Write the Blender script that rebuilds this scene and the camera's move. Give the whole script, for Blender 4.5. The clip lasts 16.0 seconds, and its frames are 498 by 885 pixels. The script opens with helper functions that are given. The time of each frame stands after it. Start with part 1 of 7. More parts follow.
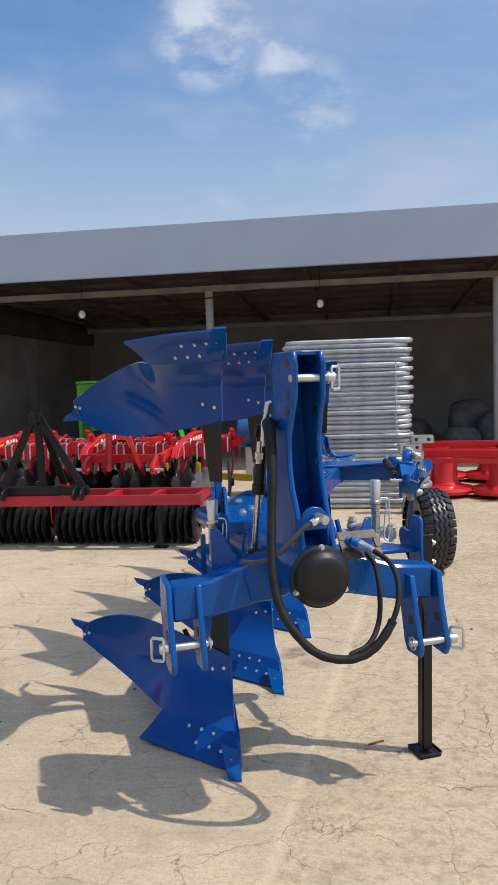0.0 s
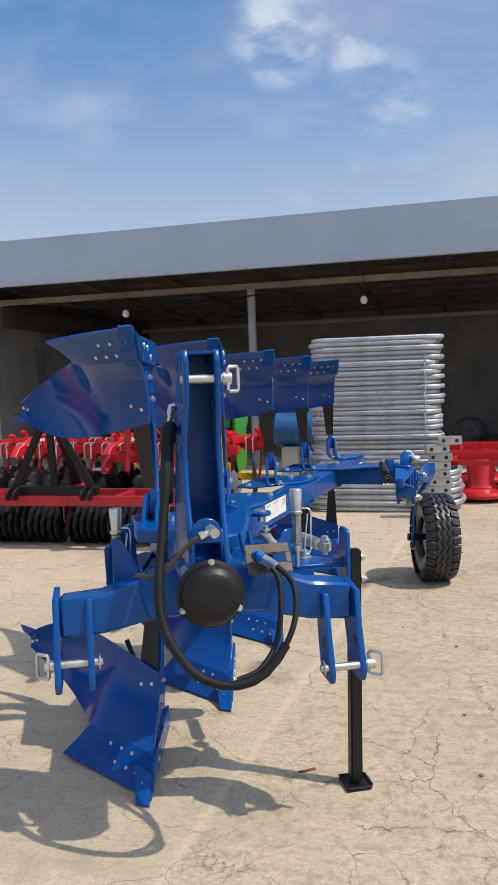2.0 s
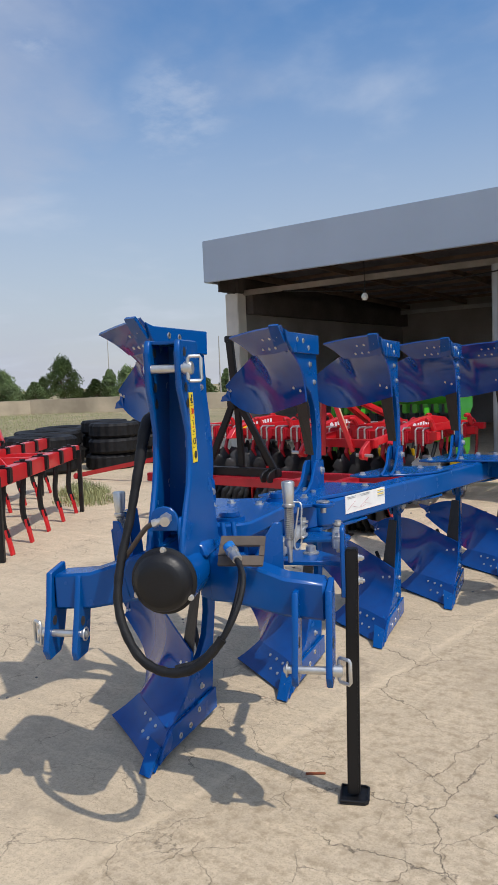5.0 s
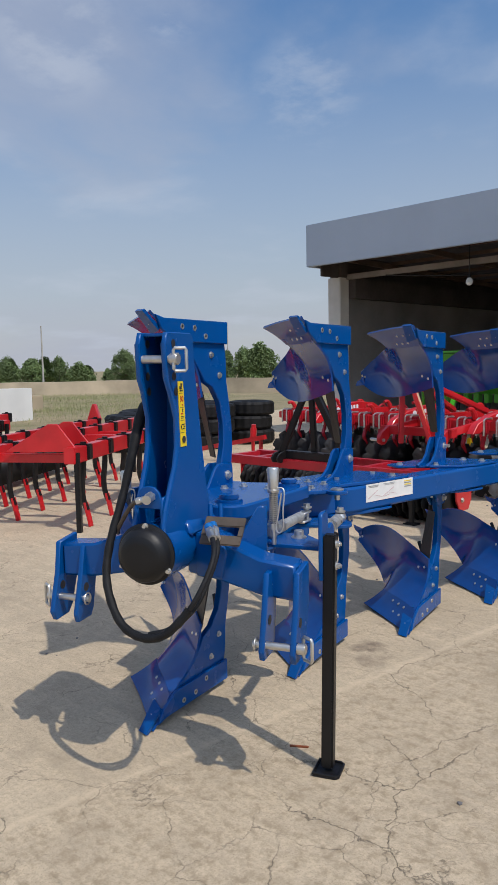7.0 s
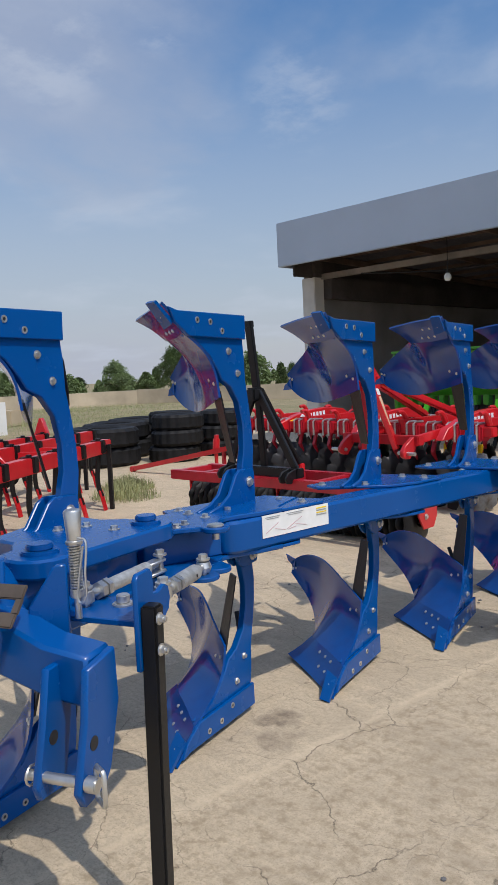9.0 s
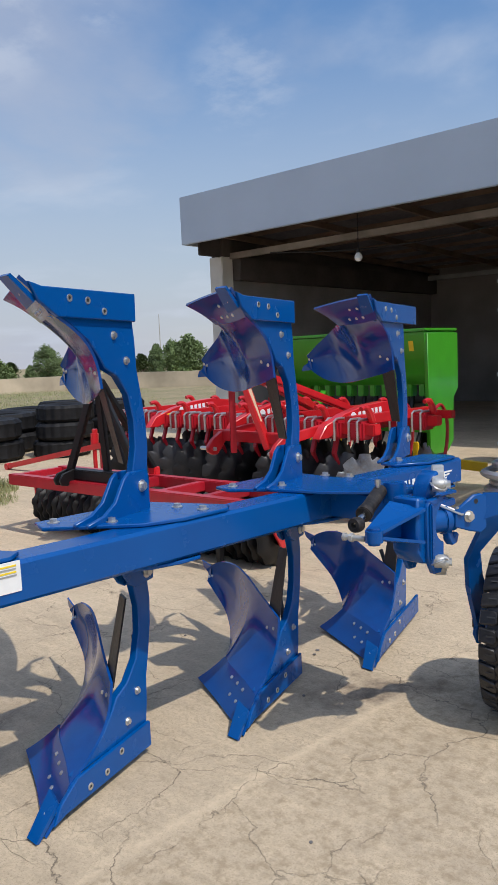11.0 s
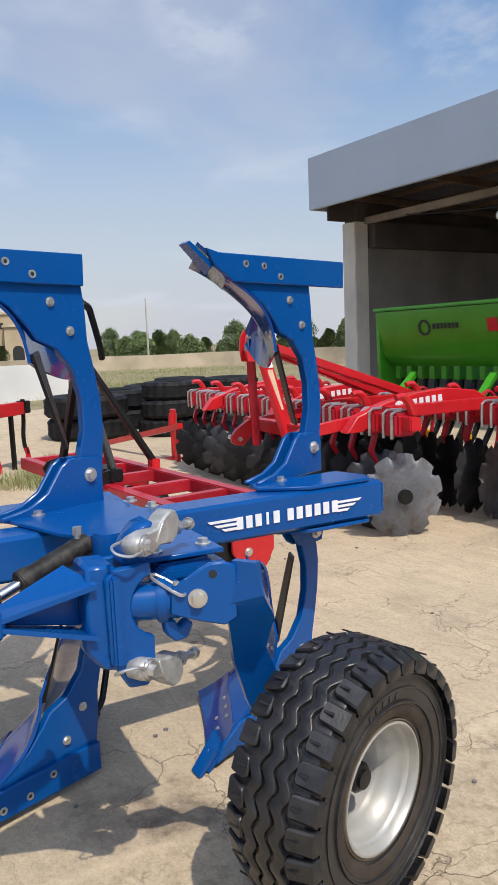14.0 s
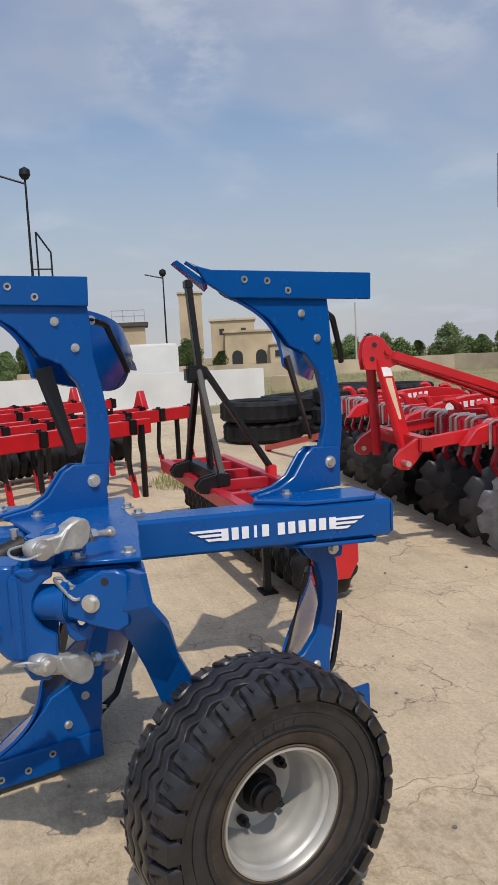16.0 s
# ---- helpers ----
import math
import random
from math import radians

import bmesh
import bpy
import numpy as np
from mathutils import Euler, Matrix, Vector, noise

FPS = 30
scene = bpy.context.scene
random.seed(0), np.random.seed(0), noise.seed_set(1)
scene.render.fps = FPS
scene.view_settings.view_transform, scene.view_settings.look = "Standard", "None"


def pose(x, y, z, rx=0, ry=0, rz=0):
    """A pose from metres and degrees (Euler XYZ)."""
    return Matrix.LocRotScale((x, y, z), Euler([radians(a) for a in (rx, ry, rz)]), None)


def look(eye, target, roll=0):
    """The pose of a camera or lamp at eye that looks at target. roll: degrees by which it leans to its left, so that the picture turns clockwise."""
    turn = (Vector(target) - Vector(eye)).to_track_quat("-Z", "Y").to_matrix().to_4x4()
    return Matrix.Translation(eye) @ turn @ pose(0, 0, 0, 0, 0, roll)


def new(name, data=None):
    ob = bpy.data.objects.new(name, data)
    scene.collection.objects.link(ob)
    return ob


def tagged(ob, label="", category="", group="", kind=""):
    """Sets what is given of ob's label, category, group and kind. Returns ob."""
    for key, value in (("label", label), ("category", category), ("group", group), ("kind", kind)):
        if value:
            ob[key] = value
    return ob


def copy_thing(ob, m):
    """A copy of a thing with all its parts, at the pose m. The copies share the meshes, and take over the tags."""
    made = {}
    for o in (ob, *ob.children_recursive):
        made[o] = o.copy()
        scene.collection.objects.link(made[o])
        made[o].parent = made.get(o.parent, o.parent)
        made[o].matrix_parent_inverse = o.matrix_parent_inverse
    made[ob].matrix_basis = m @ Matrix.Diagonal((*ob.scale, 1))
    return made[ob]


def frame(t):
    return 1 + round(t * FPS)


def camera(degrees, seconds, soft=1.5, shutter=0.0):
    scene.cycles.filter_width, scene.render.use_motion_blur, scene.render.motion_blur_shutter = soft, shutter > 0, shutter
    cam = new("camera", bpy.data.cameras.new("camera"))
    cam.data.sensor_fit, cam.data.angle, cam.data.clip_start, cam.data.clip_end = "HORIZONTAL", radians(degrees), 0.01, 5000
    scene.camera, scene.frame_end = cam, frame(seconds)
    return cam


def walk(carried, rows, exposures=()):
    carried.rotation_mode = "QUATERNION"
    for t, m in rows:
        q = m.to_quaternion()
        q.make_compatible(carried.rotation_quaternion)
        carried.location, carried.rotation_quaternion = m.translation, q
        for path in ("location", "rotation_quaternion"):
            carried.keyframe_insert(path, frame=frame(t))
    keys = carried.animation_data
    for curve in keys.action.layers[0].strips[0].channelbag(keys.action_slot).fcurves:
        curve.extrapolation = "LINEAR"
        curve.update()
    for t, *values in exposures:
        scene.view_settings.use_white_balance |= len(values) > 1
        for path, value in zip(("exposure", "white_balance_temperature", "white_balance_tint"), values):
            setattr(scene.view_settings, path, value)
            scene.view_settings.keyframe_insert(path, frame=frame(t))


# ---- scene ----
cam = camera(36.7, 16.0)
PATH = [
    (0, (0.55, -0.097, 1.611), (0.313, 1.884, 1.467), -1.8),
    (0.5, (0.763, -0.204, 1.614), (0.48, 1.77, 1.459), -1.9),
    (1, (0.854, -0.074, 1.609), (0.537, 1.895, 1.463), -2.4),
    (1.5, (0.929, 0.111, 1.619), (0.571, 2.074, 1.483), -2.5),
    (2, (1.145, 0.208, 1.604), (0.718, 2.157, 1.461), -1.9),
    (2.5, (1.359, 0.24, 1.597), (0.83, 2.162, 1.435), -1.9),
    (3, (1.411, 0.408, 1.585), (0.765, 2.294, 1.432), -2.2),
    (3.5, (1.465, 0.635, 1.617), (0.692, 2.475, 1.481), -1.9),
    (4, (1.673, 0.786, 1.604), (0.764, 2.563, 1.468), -1.6),
    (4.5, (1.92, 0.821, 1.602), (0.891, 2.53, 1.457), -1.6),
    (5, (2.147, 0.691, 1.588), (1.025, 2.338, 1.426), -2.3),
    (5.2, (2.235, 0.633, 1.596), (1.079, 2.256, 1.418), -2.3),
    (7.3, (2.643, 0.964, 1.605), (1.243, 2.381, 1.428), -2.0),
    (7.5, (2.636, 1.033, 1.604), (1.227, 2.444, 1.445), -2.9),
    (8, (2.612, 1.282, 1.595), (1.197, 2.687, 1.435), -2.6),
    (8.5, (2.587, 1.593, 1.586), (1.183, 3.008, 1.427), -2.6),
    (9, (2.46, 1.919, 1.557), (1.093, 3.367, 1.379), -2.7),
    (9.5, (2.364, 2.243, 1.584), (1.042, 3.732, 1.401), -2.6),
    (10, (2.401, 2.629, 1.555), (1.108, 4.145, 1.378), -2.9),
    (10.2, (2.393, 2.77, 1.559), (1.115, 4.297, 1.367), -2.9),
    (12.3, (2.274, 4.228, 1.513), (1.012, 5.76, 1.271), -2.2),
    (12.5, (2.248, 4.362, 1.516), (0.96, 5.873, 1.271), -2.2),
    (13, (2.296, 4.698, 1.499), (0.911, 6.121, 1.261), -2.0),
    (13.5, (2.459, 5.019, 1.51), (0.95, 6.309, 1.264), -1.7),
    (14, (2.674, 5.173, 1.492), (1.056, 6.318, 1.226), -2.4),
    (14.5, (2.933, 5.273, 1.52), (1.238, 6.305, 1.268), -2.4),
    (15, (3.116, 5.512, 1.507), (1.364, 6.445, 1.262), -2.5),
    (15.5, (3.179, 5.685, 1.511), (1.368, 6.494, 1.259), -2.5),
    (16, (3.054, 5.842, 1.495), (1.174, 6.484, 1.264), -2.8),
]
walk(cam, [(t, look(eye, target, roll)) for t, eye, target, roll in PATH],
     exposures=[(0, 0.08, 6580, 10), (3, 0.02, 6500, 10), (4.5, -0.06, 6400, 10), (5.2, -0.06, 6400, 10), (7.5, -0.30, 6350, 10), (9.0, -0.22, 6320, 10), (10.0, -0.11, 6330, 10),
                (12.3, 0.01, 6480, 10), (13.0, 0.12, 6570, 10), (14.5, 0.02, 6640, 10), (15.0, -0.17, 6650, 10), (15.5, -0.17, 6660, 10), (16, -0.22, 6660, 10)])

# ---- world, sun ----
SUN_EL, SUN_AZ = radians(57.4), math.atan2(0.635, -0.078)   # azimuth clockwise from +y
world = bpy.data.worlds.new("sky")
scene.world = world
world.use_nodes = True
wn, wl = world.node_tree.nodes, world.node_tree.links
wn.clear()
w_out = wn.new("ShaderNodeOutputWorld")
w_bg = wn.new("ShaderNodeBackground")
w_sky = wn.new("ShaderNodeTexSky")
w_sky.sky_type = "NISHITA"
w_sky.sun_disc = False
w_sky.sun_elevation, w_sky.sun_rotation = SUN_EL, SUN_AZ
w_sky.air_density, w_sky.dust_density, w_sky.ozone_density = 1.5, 0.3, 5.0
w_co = wn.new("ShaderNodeTexCoord")
w_sep = wn.new("ShaderNodeSeparateXYZ")
wl.new(w_co.outputs["Generated"], w_sep.inputs[0])


def w_math(op, a, b=None, clamp=False):
    n = wn.new("ShaderNodeMath")
    n.operation, n.use_clamp = op, clamp
    for k, v in enumerate((a, b)):
        if v is None:
            continue
        if isinstance(v, (int, float)):
            n.inputs[k].default_value = v
        else:
            wl.new(v, n.inputs[k])
    return n.outputs[0]


# thin cloud layer: directions laid out on a flat sheet overhead
w_z = w_math("ADD", w_math("MAXIMUM", w_sep.outputs[2], 0.0), 0.16)
w_cx, w_cy = w_math("DIVIDE", w_sep.outputs[0], w_z), w_math("DIVIDE", w_sep.outputs[1], w_z)
w_comb = wn.new("ShaderNodeCombineXYZ")
wl.new(w_cx, w_comb.inputs[0])
wl.new(w_cy, w_comb.inputs[1])
w_n1 = wn.new("ShaderNodeTexNoise")
w_n1.inputs["Scale"].default_value, w_n1.inputs["Detail"].default_value, w_n1.inputs["Roughness"].default_value = 0.55, 8, 0.55
w_n1.inputs["Distortion"].default_value = 0.2
wl.new(w_comb.outputs[0], w_n1.inputs["Vector"])
w_n2 = wn.new("ShaderNodeTexNoise")
w_n2.inputs["Scale"].default_value, w_n2.inputs["Detail"].default_value = 2.1, 6
w_n2.inputs["Distortion"].default_value = 0.15
wl.new(w_comb.outputs[0], w_n2.inputs["Vector"])


def w_ramp(value, lo, hi):
    n = wn.new("ShaderNodeMapRange")
    n.interpolation_type = "SMOOTHSTEP"
    n.inputs[1].default_value, n.inputs[2].default_value = lo, hi
    wl.new(value, n.inputs[0])
    return n.outputs[0]


w_veil = w_math("MULTIPLY", w_ramp(w_n1.outputs["Fac"], 0.35, 0.68), 0.74)
w_puff = w_math("MULTIPLY", w_ramp(w_n2.outputs["Fac"], 0.50, 0.80), 0.42)
w_n3 = wn.new("ShaderNodeTexNoise")
w_n3.inputs["Scale"].default_value, w_n3.inputs["Detail"].default_value, w_n3.inputs["Roughness"].default_value = 5.5, 7, 0.6
wl.new(w_comb.outputs[0], w_n3.inputs["Vector"])
w_rag = w_ramp(w_n3.outputs["Fac"], 0.40, 0.66)
# a few separate small cumulus clouds: directions, angular radii and density
for w_dir, w_r, w_d in (((-0.143, 0.899, 0.415), 4.2, 0.85), ((-0.055, 0.916, 0.397), 3.0, 0.70), ((-0.020, 0.940, 0.340), 3.6, 0.45), ((-0.769, 0.510, 0.385), 5.0, 0.40), ((-0.680, 0.600, 0.422), 3.2, 0.55), ((-0.897, 0.233, 0.376), 6.5, 0.45), ((-0.590, 0.735, 0.330), 4.5, 0.30)):
    w_dc = wn.new("ShaderNodeVectorMath")
    w_dc.operation = "DOT_PRODUCT"
    wl.new(w_co.outputs["Generated"], w_dc.inputs[0])
    w_dc.inputs[1].default_value = Vector(w_dir).normalized()
    w_spot = w_ramp(w_dc.outputs["Value"], math.cos(radians(w_r)), math.cos(radians(w_r * 0.25)))
    w_puff = w_math("MAXIMUM", w_puff, w_math("MULTIPLY", w_math("MULTIPLY", w_spot, w_rag), w_d))
w_low = w_math("MULTIPLY", w_math("SUBTRACT", 1.0, w_ramp(w_sep.outputs[2], -0.02, 0.55)), w_math("ADD", 0.70, w_math("MULTIPLY", w_n1.outputs["Fac"], 0.40)))
w_fac = w_math("MAXIMUM", w_veil, w_low, True)
w_mix = wn.new("ShaderNodeMix")
w_mix.data_type = "RGBA"
wl.new(w_fac, w_mix.inputs[0])
w_hsv = wn.new("ShaderNodeHueSaturation")
w_hsv.inputs["Saturation"].default_value, w_hsv.inputs["Value"].default_value = 1.30, 1.32
w_hsv.inputs["Hue"].default_value = 0.506
wl.new(w_sky.outputs[0], w_hsv.inputs["Color"])
wl.new(w_hsv.outputs[0], w_mix.inputs[6])
w_mix.inputs[7].default_value = (5.35, 5.75, 6.9, 1)
w_cloud = wn.new("ShaderNodeMix")
w_cloud.data_type = "RGBA"
wl.new(w_puff, w_cloud.inputs[0])
wl.new(w_mix.outputs[2], w_cloud.inputs[6])
w_cloud.inputs[7].default_value = (7.0, 7.6, 8.7, 1)
# thin haze scatters sunlight forwards: the sky grows brighter towards the sun
w_dot = wn.new("ShaderNodeVectorMath")
w_dot.operation = "DOT_PRODUCT"
wl.new(w_co.outputs["Generated"], w_dot.inputs[0])
w_dot.inputs[1].default_value = (math.sin(SUN_AZ) * math.cos(SUN_EL), math.cos(SUN_AZ) * math.cos(SUN_EL), math.sin(SUN_EL))
w_near = w_math("POWER", w_math("MAXIMUM", w_dot.outputs["Value"], 0.0), 5.0)
w_haze = wn.new("ShaderNodeMix")
w_haze.data_type, w_haze.blend_type = "RGBA", "ADD"
wl.new(w_near, w_haze.inputs[0])
wl.new(w_cloud.outputs[2], w_haze.inputs[6])
w_haze.inputs[7].default_value = (9.8, 10.0, 10.2, 1)
wl.new(w_haze.outputs[2], w_bg.inputs[0])
w_bg.inputs[1].default_value = 0.095
wl.new(w_bg.outputs[0], w_out.inputs[0])

sun_data = bpy.data.lights.new("sun", "SUN")
sun_data.energy, sun_data.angle, sun_data.color = 3.15, radians(0.6), (1.0, 0.93, 0.83)
sun = new("sun", sun_data)
sun_to = Vector((math.sin(SUN_AZ) * math.cos(SUN_EL), math.cos(SUN_AZ) * math.cos(SUN_EL), math.sin(SUN_EL)))
sun.matrix_world = look(sun_to * 60, (0, 0, 0))
scene.view_settings.exposure = 0.0

# ---- materials ----
def mat(name, color, rough=0.5, metal=0.0, var=0.25, scale=3.0, bump=0.0, bscale=60.0, coat=0.0, spread=0.0, dirt=None, dirt_amt=0.0, spec=0.5):
    """A painted or raw surface with two scales of variation, fine relief and an optional dust layer."""
    m = bpy.data.materials.new(name)
    m.use_nodes = True
    n, l = m.node_tree.nodes, m.node_tree.links
    b = n["Principled BSDF"]
    co = n.new("ShaderNodeTexCoord")
    big = n.new("ShaderNodeTexNoise")
    big.inputs["Scale"].default_value, big.inputs["Detail"].default_value = scale, 6
    l.new(co.outputs["Object"], big.inputs["Vector"])
    fine = n.new("ShaderNodeTexNoise")
    fine.inputs["Scale"].default_value, fine.inputs["Detail"].default_value = bscale, 4
    l.new(co.outputs["Object"], fine.inputs["Vector"])
    ramp = n.new("ShaderNodeValToRGB")
    c = color
    ramp.color_ramp.elements[0].position, ramp.color_ramp.elements[1].position = 0.3, 0.7
    ramp.color_ramp.elements[0].color = (*[v * (1 - var) for v in c], 1)
    ramp.color_ramp.elements[1].color = (*[min(1, v * (1 + var)) for v in c], 1)
    l.new(big.outputs["Fac"], ramp.inputs[0])
    col = ramp.outputs[0]
    if spread:
        info = n.new("ShaderNodeObjectInfo")
        hsv = n.new("ShaderNodeHueSaturation")
        mr = n.new("ShaderNodeMapRange")
        mr.inputs[3].default_value, mr.inputs[4].default_value = 1 - spread, 1 + spread
        l.new(info.outputs["Random"], mr.inputs[0])
        l.new(mr.outputs[0], hsv.inputs["Value"])
        l.new(col, hsv.inputs["Color"])
        col = hsv.outputs[0]
    if dirt:
        dn = n.new("ShaderNodeTexNoise")
        dn.inputs["Scale"].default_value, dn.inputs["Detail"].default_value, dn.inputs["Roughness"].default_value = scale * 2.3, 8, 0.7
        l.new(co.outputs["Object"], dn.inputs["Vector"])
        dr = n.new("ShaderNodeMapRange")
        dr.inputs[1].default_value, dr.inputs[2].default_value, dr.inputs[4].default_value = 0.45, 0.75, dirt_amt
        l.new(dn.outputs["Fac"], dr.inputs[0])
        mx = n.new("ShaderNodeMix")
        mx.data_type = "RGBA"
        l.new(dr.outputs[0], mx.inputs[0])
        l.new(col, mx.inputs[6])
        mx.inputs[7].default_value = (*dirt, 1)
        col = mx.outputs[2]
    l.new(col, b.inputs["Base Color"])
    rr = n.new("ShaderNodeMapRange")
    rr.inputs[3].default_value, rr.inputs[4].default_value = max(0.03, rough * 0.75), min(1, rough * 1.3)
    l.new(fine.outputs["Fac"], rr.inputs[0])
    l.new(rr.outputs[0], b.inputs["Roughness"])
    b.inputs["Metallic"].default_value = metal
    b.inputs["Coat Weight"].default_value = coat
    b.inputs["Specular IOR Level"].default_value = spec
    b.inputs["Coat Roughness"].default_value = 0.08
    if bump:
        bp = n.new("ShaderNodeBump")
        bp.inputs["Strength"].default_value, bp.inputs["Distance"].default_value = bump, 0.004
        l.new(fine.outputs["Fac"], bp.inputs["Height"])
        l.new(bp.outputs[0], b.inputs["Normal"])
    return m


M_BLUE = mat("blue_paint", (0.0006, 0.074, 0.290), 0.25, 0, 0.07, 2.5, 0.0, 9, 0.0, dirt=(0.004, 0.064, 0.26), dirt_amt=0.3, spec=0.34)
M_BLUE_GLOSS = mat("blue_mouldboard_paint", (0.0010, 0.058, 0.260), 0.11, 0.0, 0.12, 3.5, 0.0, 6, 0.0, dirt=(0.008, 0.030, 0.17), dirt_amt=0.4, spec=0.24)
M_BLACK = mat("black_paint", (0.008, 0.008, 0.009), 0.42, 0, 0.3, 5, 0.08, 80, 0.0, spec=0.35)
M_DUSTYBLACK = mat("dusty_black_paint", (0.016, 0.015, 0.015), 0.55, 0, 0.4, 16, 0.25, 60, dirt=(0.13, 0.105, 0.08), dirt_amt=0.55, spec=0.3)
M_PLASTIC = mat("black_plastic", (0.010, 0.010, 0.011), 0.42, 0, 0.2, 9, 0.12, 160, spec=0.35)
M_HOSE = mat("black_hose_rubber", (0.010, 0.010, 0.011), 0.55, 0, 0.35, 20, 0.6, 260, spec=0.3)
M_ZINC = mat("zinc_plated_steel", (0.62, 0.61, 0.58), 0.36, 0.85, 0.18, 14, 0.06, 120)
M_CAST = mat("dull_cast_zinc", (0.50, 0.50, 0.48), 0.5, 0.55, 0.22, 22, 0.35, 70, dirt=(0.20, 0.18, 0.15), dirt_amt=0.4)
M_STEEL = mat("bright_steel", (0.55, 0.55, 0.54), 0.25, 1.0, 0.12, 8, 0.03, 90)
M_GALV = mat("galvanised_tube", (0.46, 0.48, 0.50), 0.42, 0.6, 0.25, 4, 0.05, 60, spread=0.12)
M_DISC_NEW = mat("bright_disc_steel", (0.46, 0.49, 0.53), 0.42, 0.35, 0.25, 6, 0.08, 40, dirt=(0.30, 0.19, 0.12), dirt_amt=0.7)
M_DISC = mat("dull_disc_steel", (0.045, 0.045, 0.05), 0.42, 0.3, 0.3, 6, 0.08, 40, dirt=(0.10, 0.08, 0.06), dirt_amt=0.4)
M_TYRE = mat("tyre_rubber", (0.019, 0.019, 0.021), 0.34, 0, 0.4, 12, 0.22, 150, dirt=(0.052, 0.045, 0.038), dirt_amt=0.35, spec=0.5)
M_OLDRUBBER = mat("dull_old_rubber", (0.011, 0.011, 0.012), 0.62, 0, 0.4, 8, 0.3, 60, dirt=(0.026, 0.023, 0.020), dirt_amt=0.3, spec=0.22)
M_RIM = mat("silver_rim_paint", (0.45, 0.44, 0.41), 0.42, 0.42, 0.16, 8, 0.06, 100, 0.1)
M_RUSTRIM = mat("dusty_bead_edge", (0.10, 0.075, 0.05), 0.8, 0.2, 0.3, 10)
M_DUSTRING = mat("brown_dust_on_rubber", (0.040, 0.030, 0.022), 0.7, 0, 0.5, 14, 0.2, 120)
M_RED = mat("red_paint", (0.56, 0.012, 0.018), 0.38, 0, 0.15, 4, 0.05, 80, 0.3)
M_DARKRED = mat("deep_red_paint", (0.42, 0.010, 0.022), 0.42, 0, 0.2, 4, 0.05, 80, 0.2)
M_GREEN = mat("green_paint", (0.055, 0.33, 0.016), 0.4, 0, 0.1, 3, 0.04, 70, 0.3)
M_YELLOW = mat("yellow_paint", (0.75, 0.48, 0.01), 0.45, 0, 0.1, 5)
M_WHITE = mat("white_lettering", (0.82, 0.83, 0.85), 0.5, 0, 0.05, 30)
M_PRINT = mat("dark_print", (0.03, 0.03, 0.035), 0.55, 0, 0.1, 30)
M_STICK = mat("paper_white_sticker", (0.78, 0.78, 0.76), 0.5, 0, 0.06, 20)
M_BLUECAP = mat("bright_blue_anodised_collar", (0.02, 0.22, 0.62), 0.35, 0.4, 0.1, 20)
M_STRAP = mat("dull_brown_steel_strap", (0.11, 0.085, 0.065), 0.6, 0.3, 0.3, 12, 0.2, 60)
M_PRINT_R = mat("red_print", (0.55, 0.04, 0.02), 0.5, 0, 0.1, 30)
M_STICKWARM = mat("faded_cream_sticker", (0.62, 0.46, 0.30), 0.5, 0, 0.12, 10)
M_PINK = mat("faded_pink_print", (0.55, 0.30, 0.32), 0.55, 0, 0.1, 30)
M_STICK_Y = mat("yellow_sticker", (0.85, 0.62, 0.02), 0.45, 0, 0.05, 20)
M_ROOF = mat("grey_fascia_sheet", (0.39, 0.45, 0.535), 0.5, 0.1, 0.06, 0.6, 0.03, 20)
M_BEAM = mat("rusty_roof_beam", (0.13, 0.085, 0.06), 0.75, 0.1, 0.3, 2, 0.2, 30)
M_BEAMPALE = mat("faded_front_beam", (0.25, 0.215, 0.185), 0.75, 0.1, 0.3, 2, 0.2, 30)
M_DARKSHEET = mat("dark_roof_sheet", (0.07, 0.058, 0.052), 0.8, 0.0, 0.35, 1.2, 0.2, 15)
M_POST = mat("grey_steel_post", (0.35, 0.35, 0.35), 0.6, 0.2, 0.15, 2, 0.1, 30)
M_CONC = mat("cast_concrete", (0.42, 0.40, 0.36), 0.9, 0, 0.2, 1.2, 0.4, 30)
# the cast concrete again, lightened to put sunlight into the corner pillar's colour
M_CONC_LIT = mat("lit_cast_concrete", (0.60, 0.57, 0.51), 0.9, 0, 0.18, 1.2, 0.4, 30)
M_WALL = mat("grey_render_wall", (0.23, 0.215, 0.20), 0.92, 0, 0.25, 0.8, 0.3, 20)
M_LIMEWALL = mat("whitewashed_wall", (0.72, 0.71, 0.68), 0.9, 0, 0.1, 0.7, 0.3, 10)
M_STONEWALL = mat("pale_earth_wall", (0.46, 0.38, 0.27), 0.95, 0, 0.3, 0.5, 0.4, 6)
M_HOUSE = mat("sandstone_house", (0.48, 0.38, 0.25), 0.9, 0, 0.2, 0.2, 0.3, 3)
M_WINDOW = mat("dark_opening", (0.02, 0.02, 0.022), 0.5, 0, 0.2, 2)
M_BULB = mat("white_bulb_glass", (0.85, 0.85, 0.82), 0.2, 0, 0.03, 10)
M_BARK = mat("grey_bark", (0.14, 0.10, 0.07), 0.95, 0, 0.3, 6, 0.6, 30)
M_LEAF = mat("dusty_green_leaf", (0.115, 0.165, 0.055), 0.7, 0, 0.45, 0.5, spread=0.2)
M_GRASS = mat("dry_green_grass", (0.30, 0.31, 0.14), 0.85, 0, 0.4, 3)
M_BLUETANK = mat("faded_blue_drum", (0.015, 0.10, 0.28), 0.5, 0, 0.2, 4)
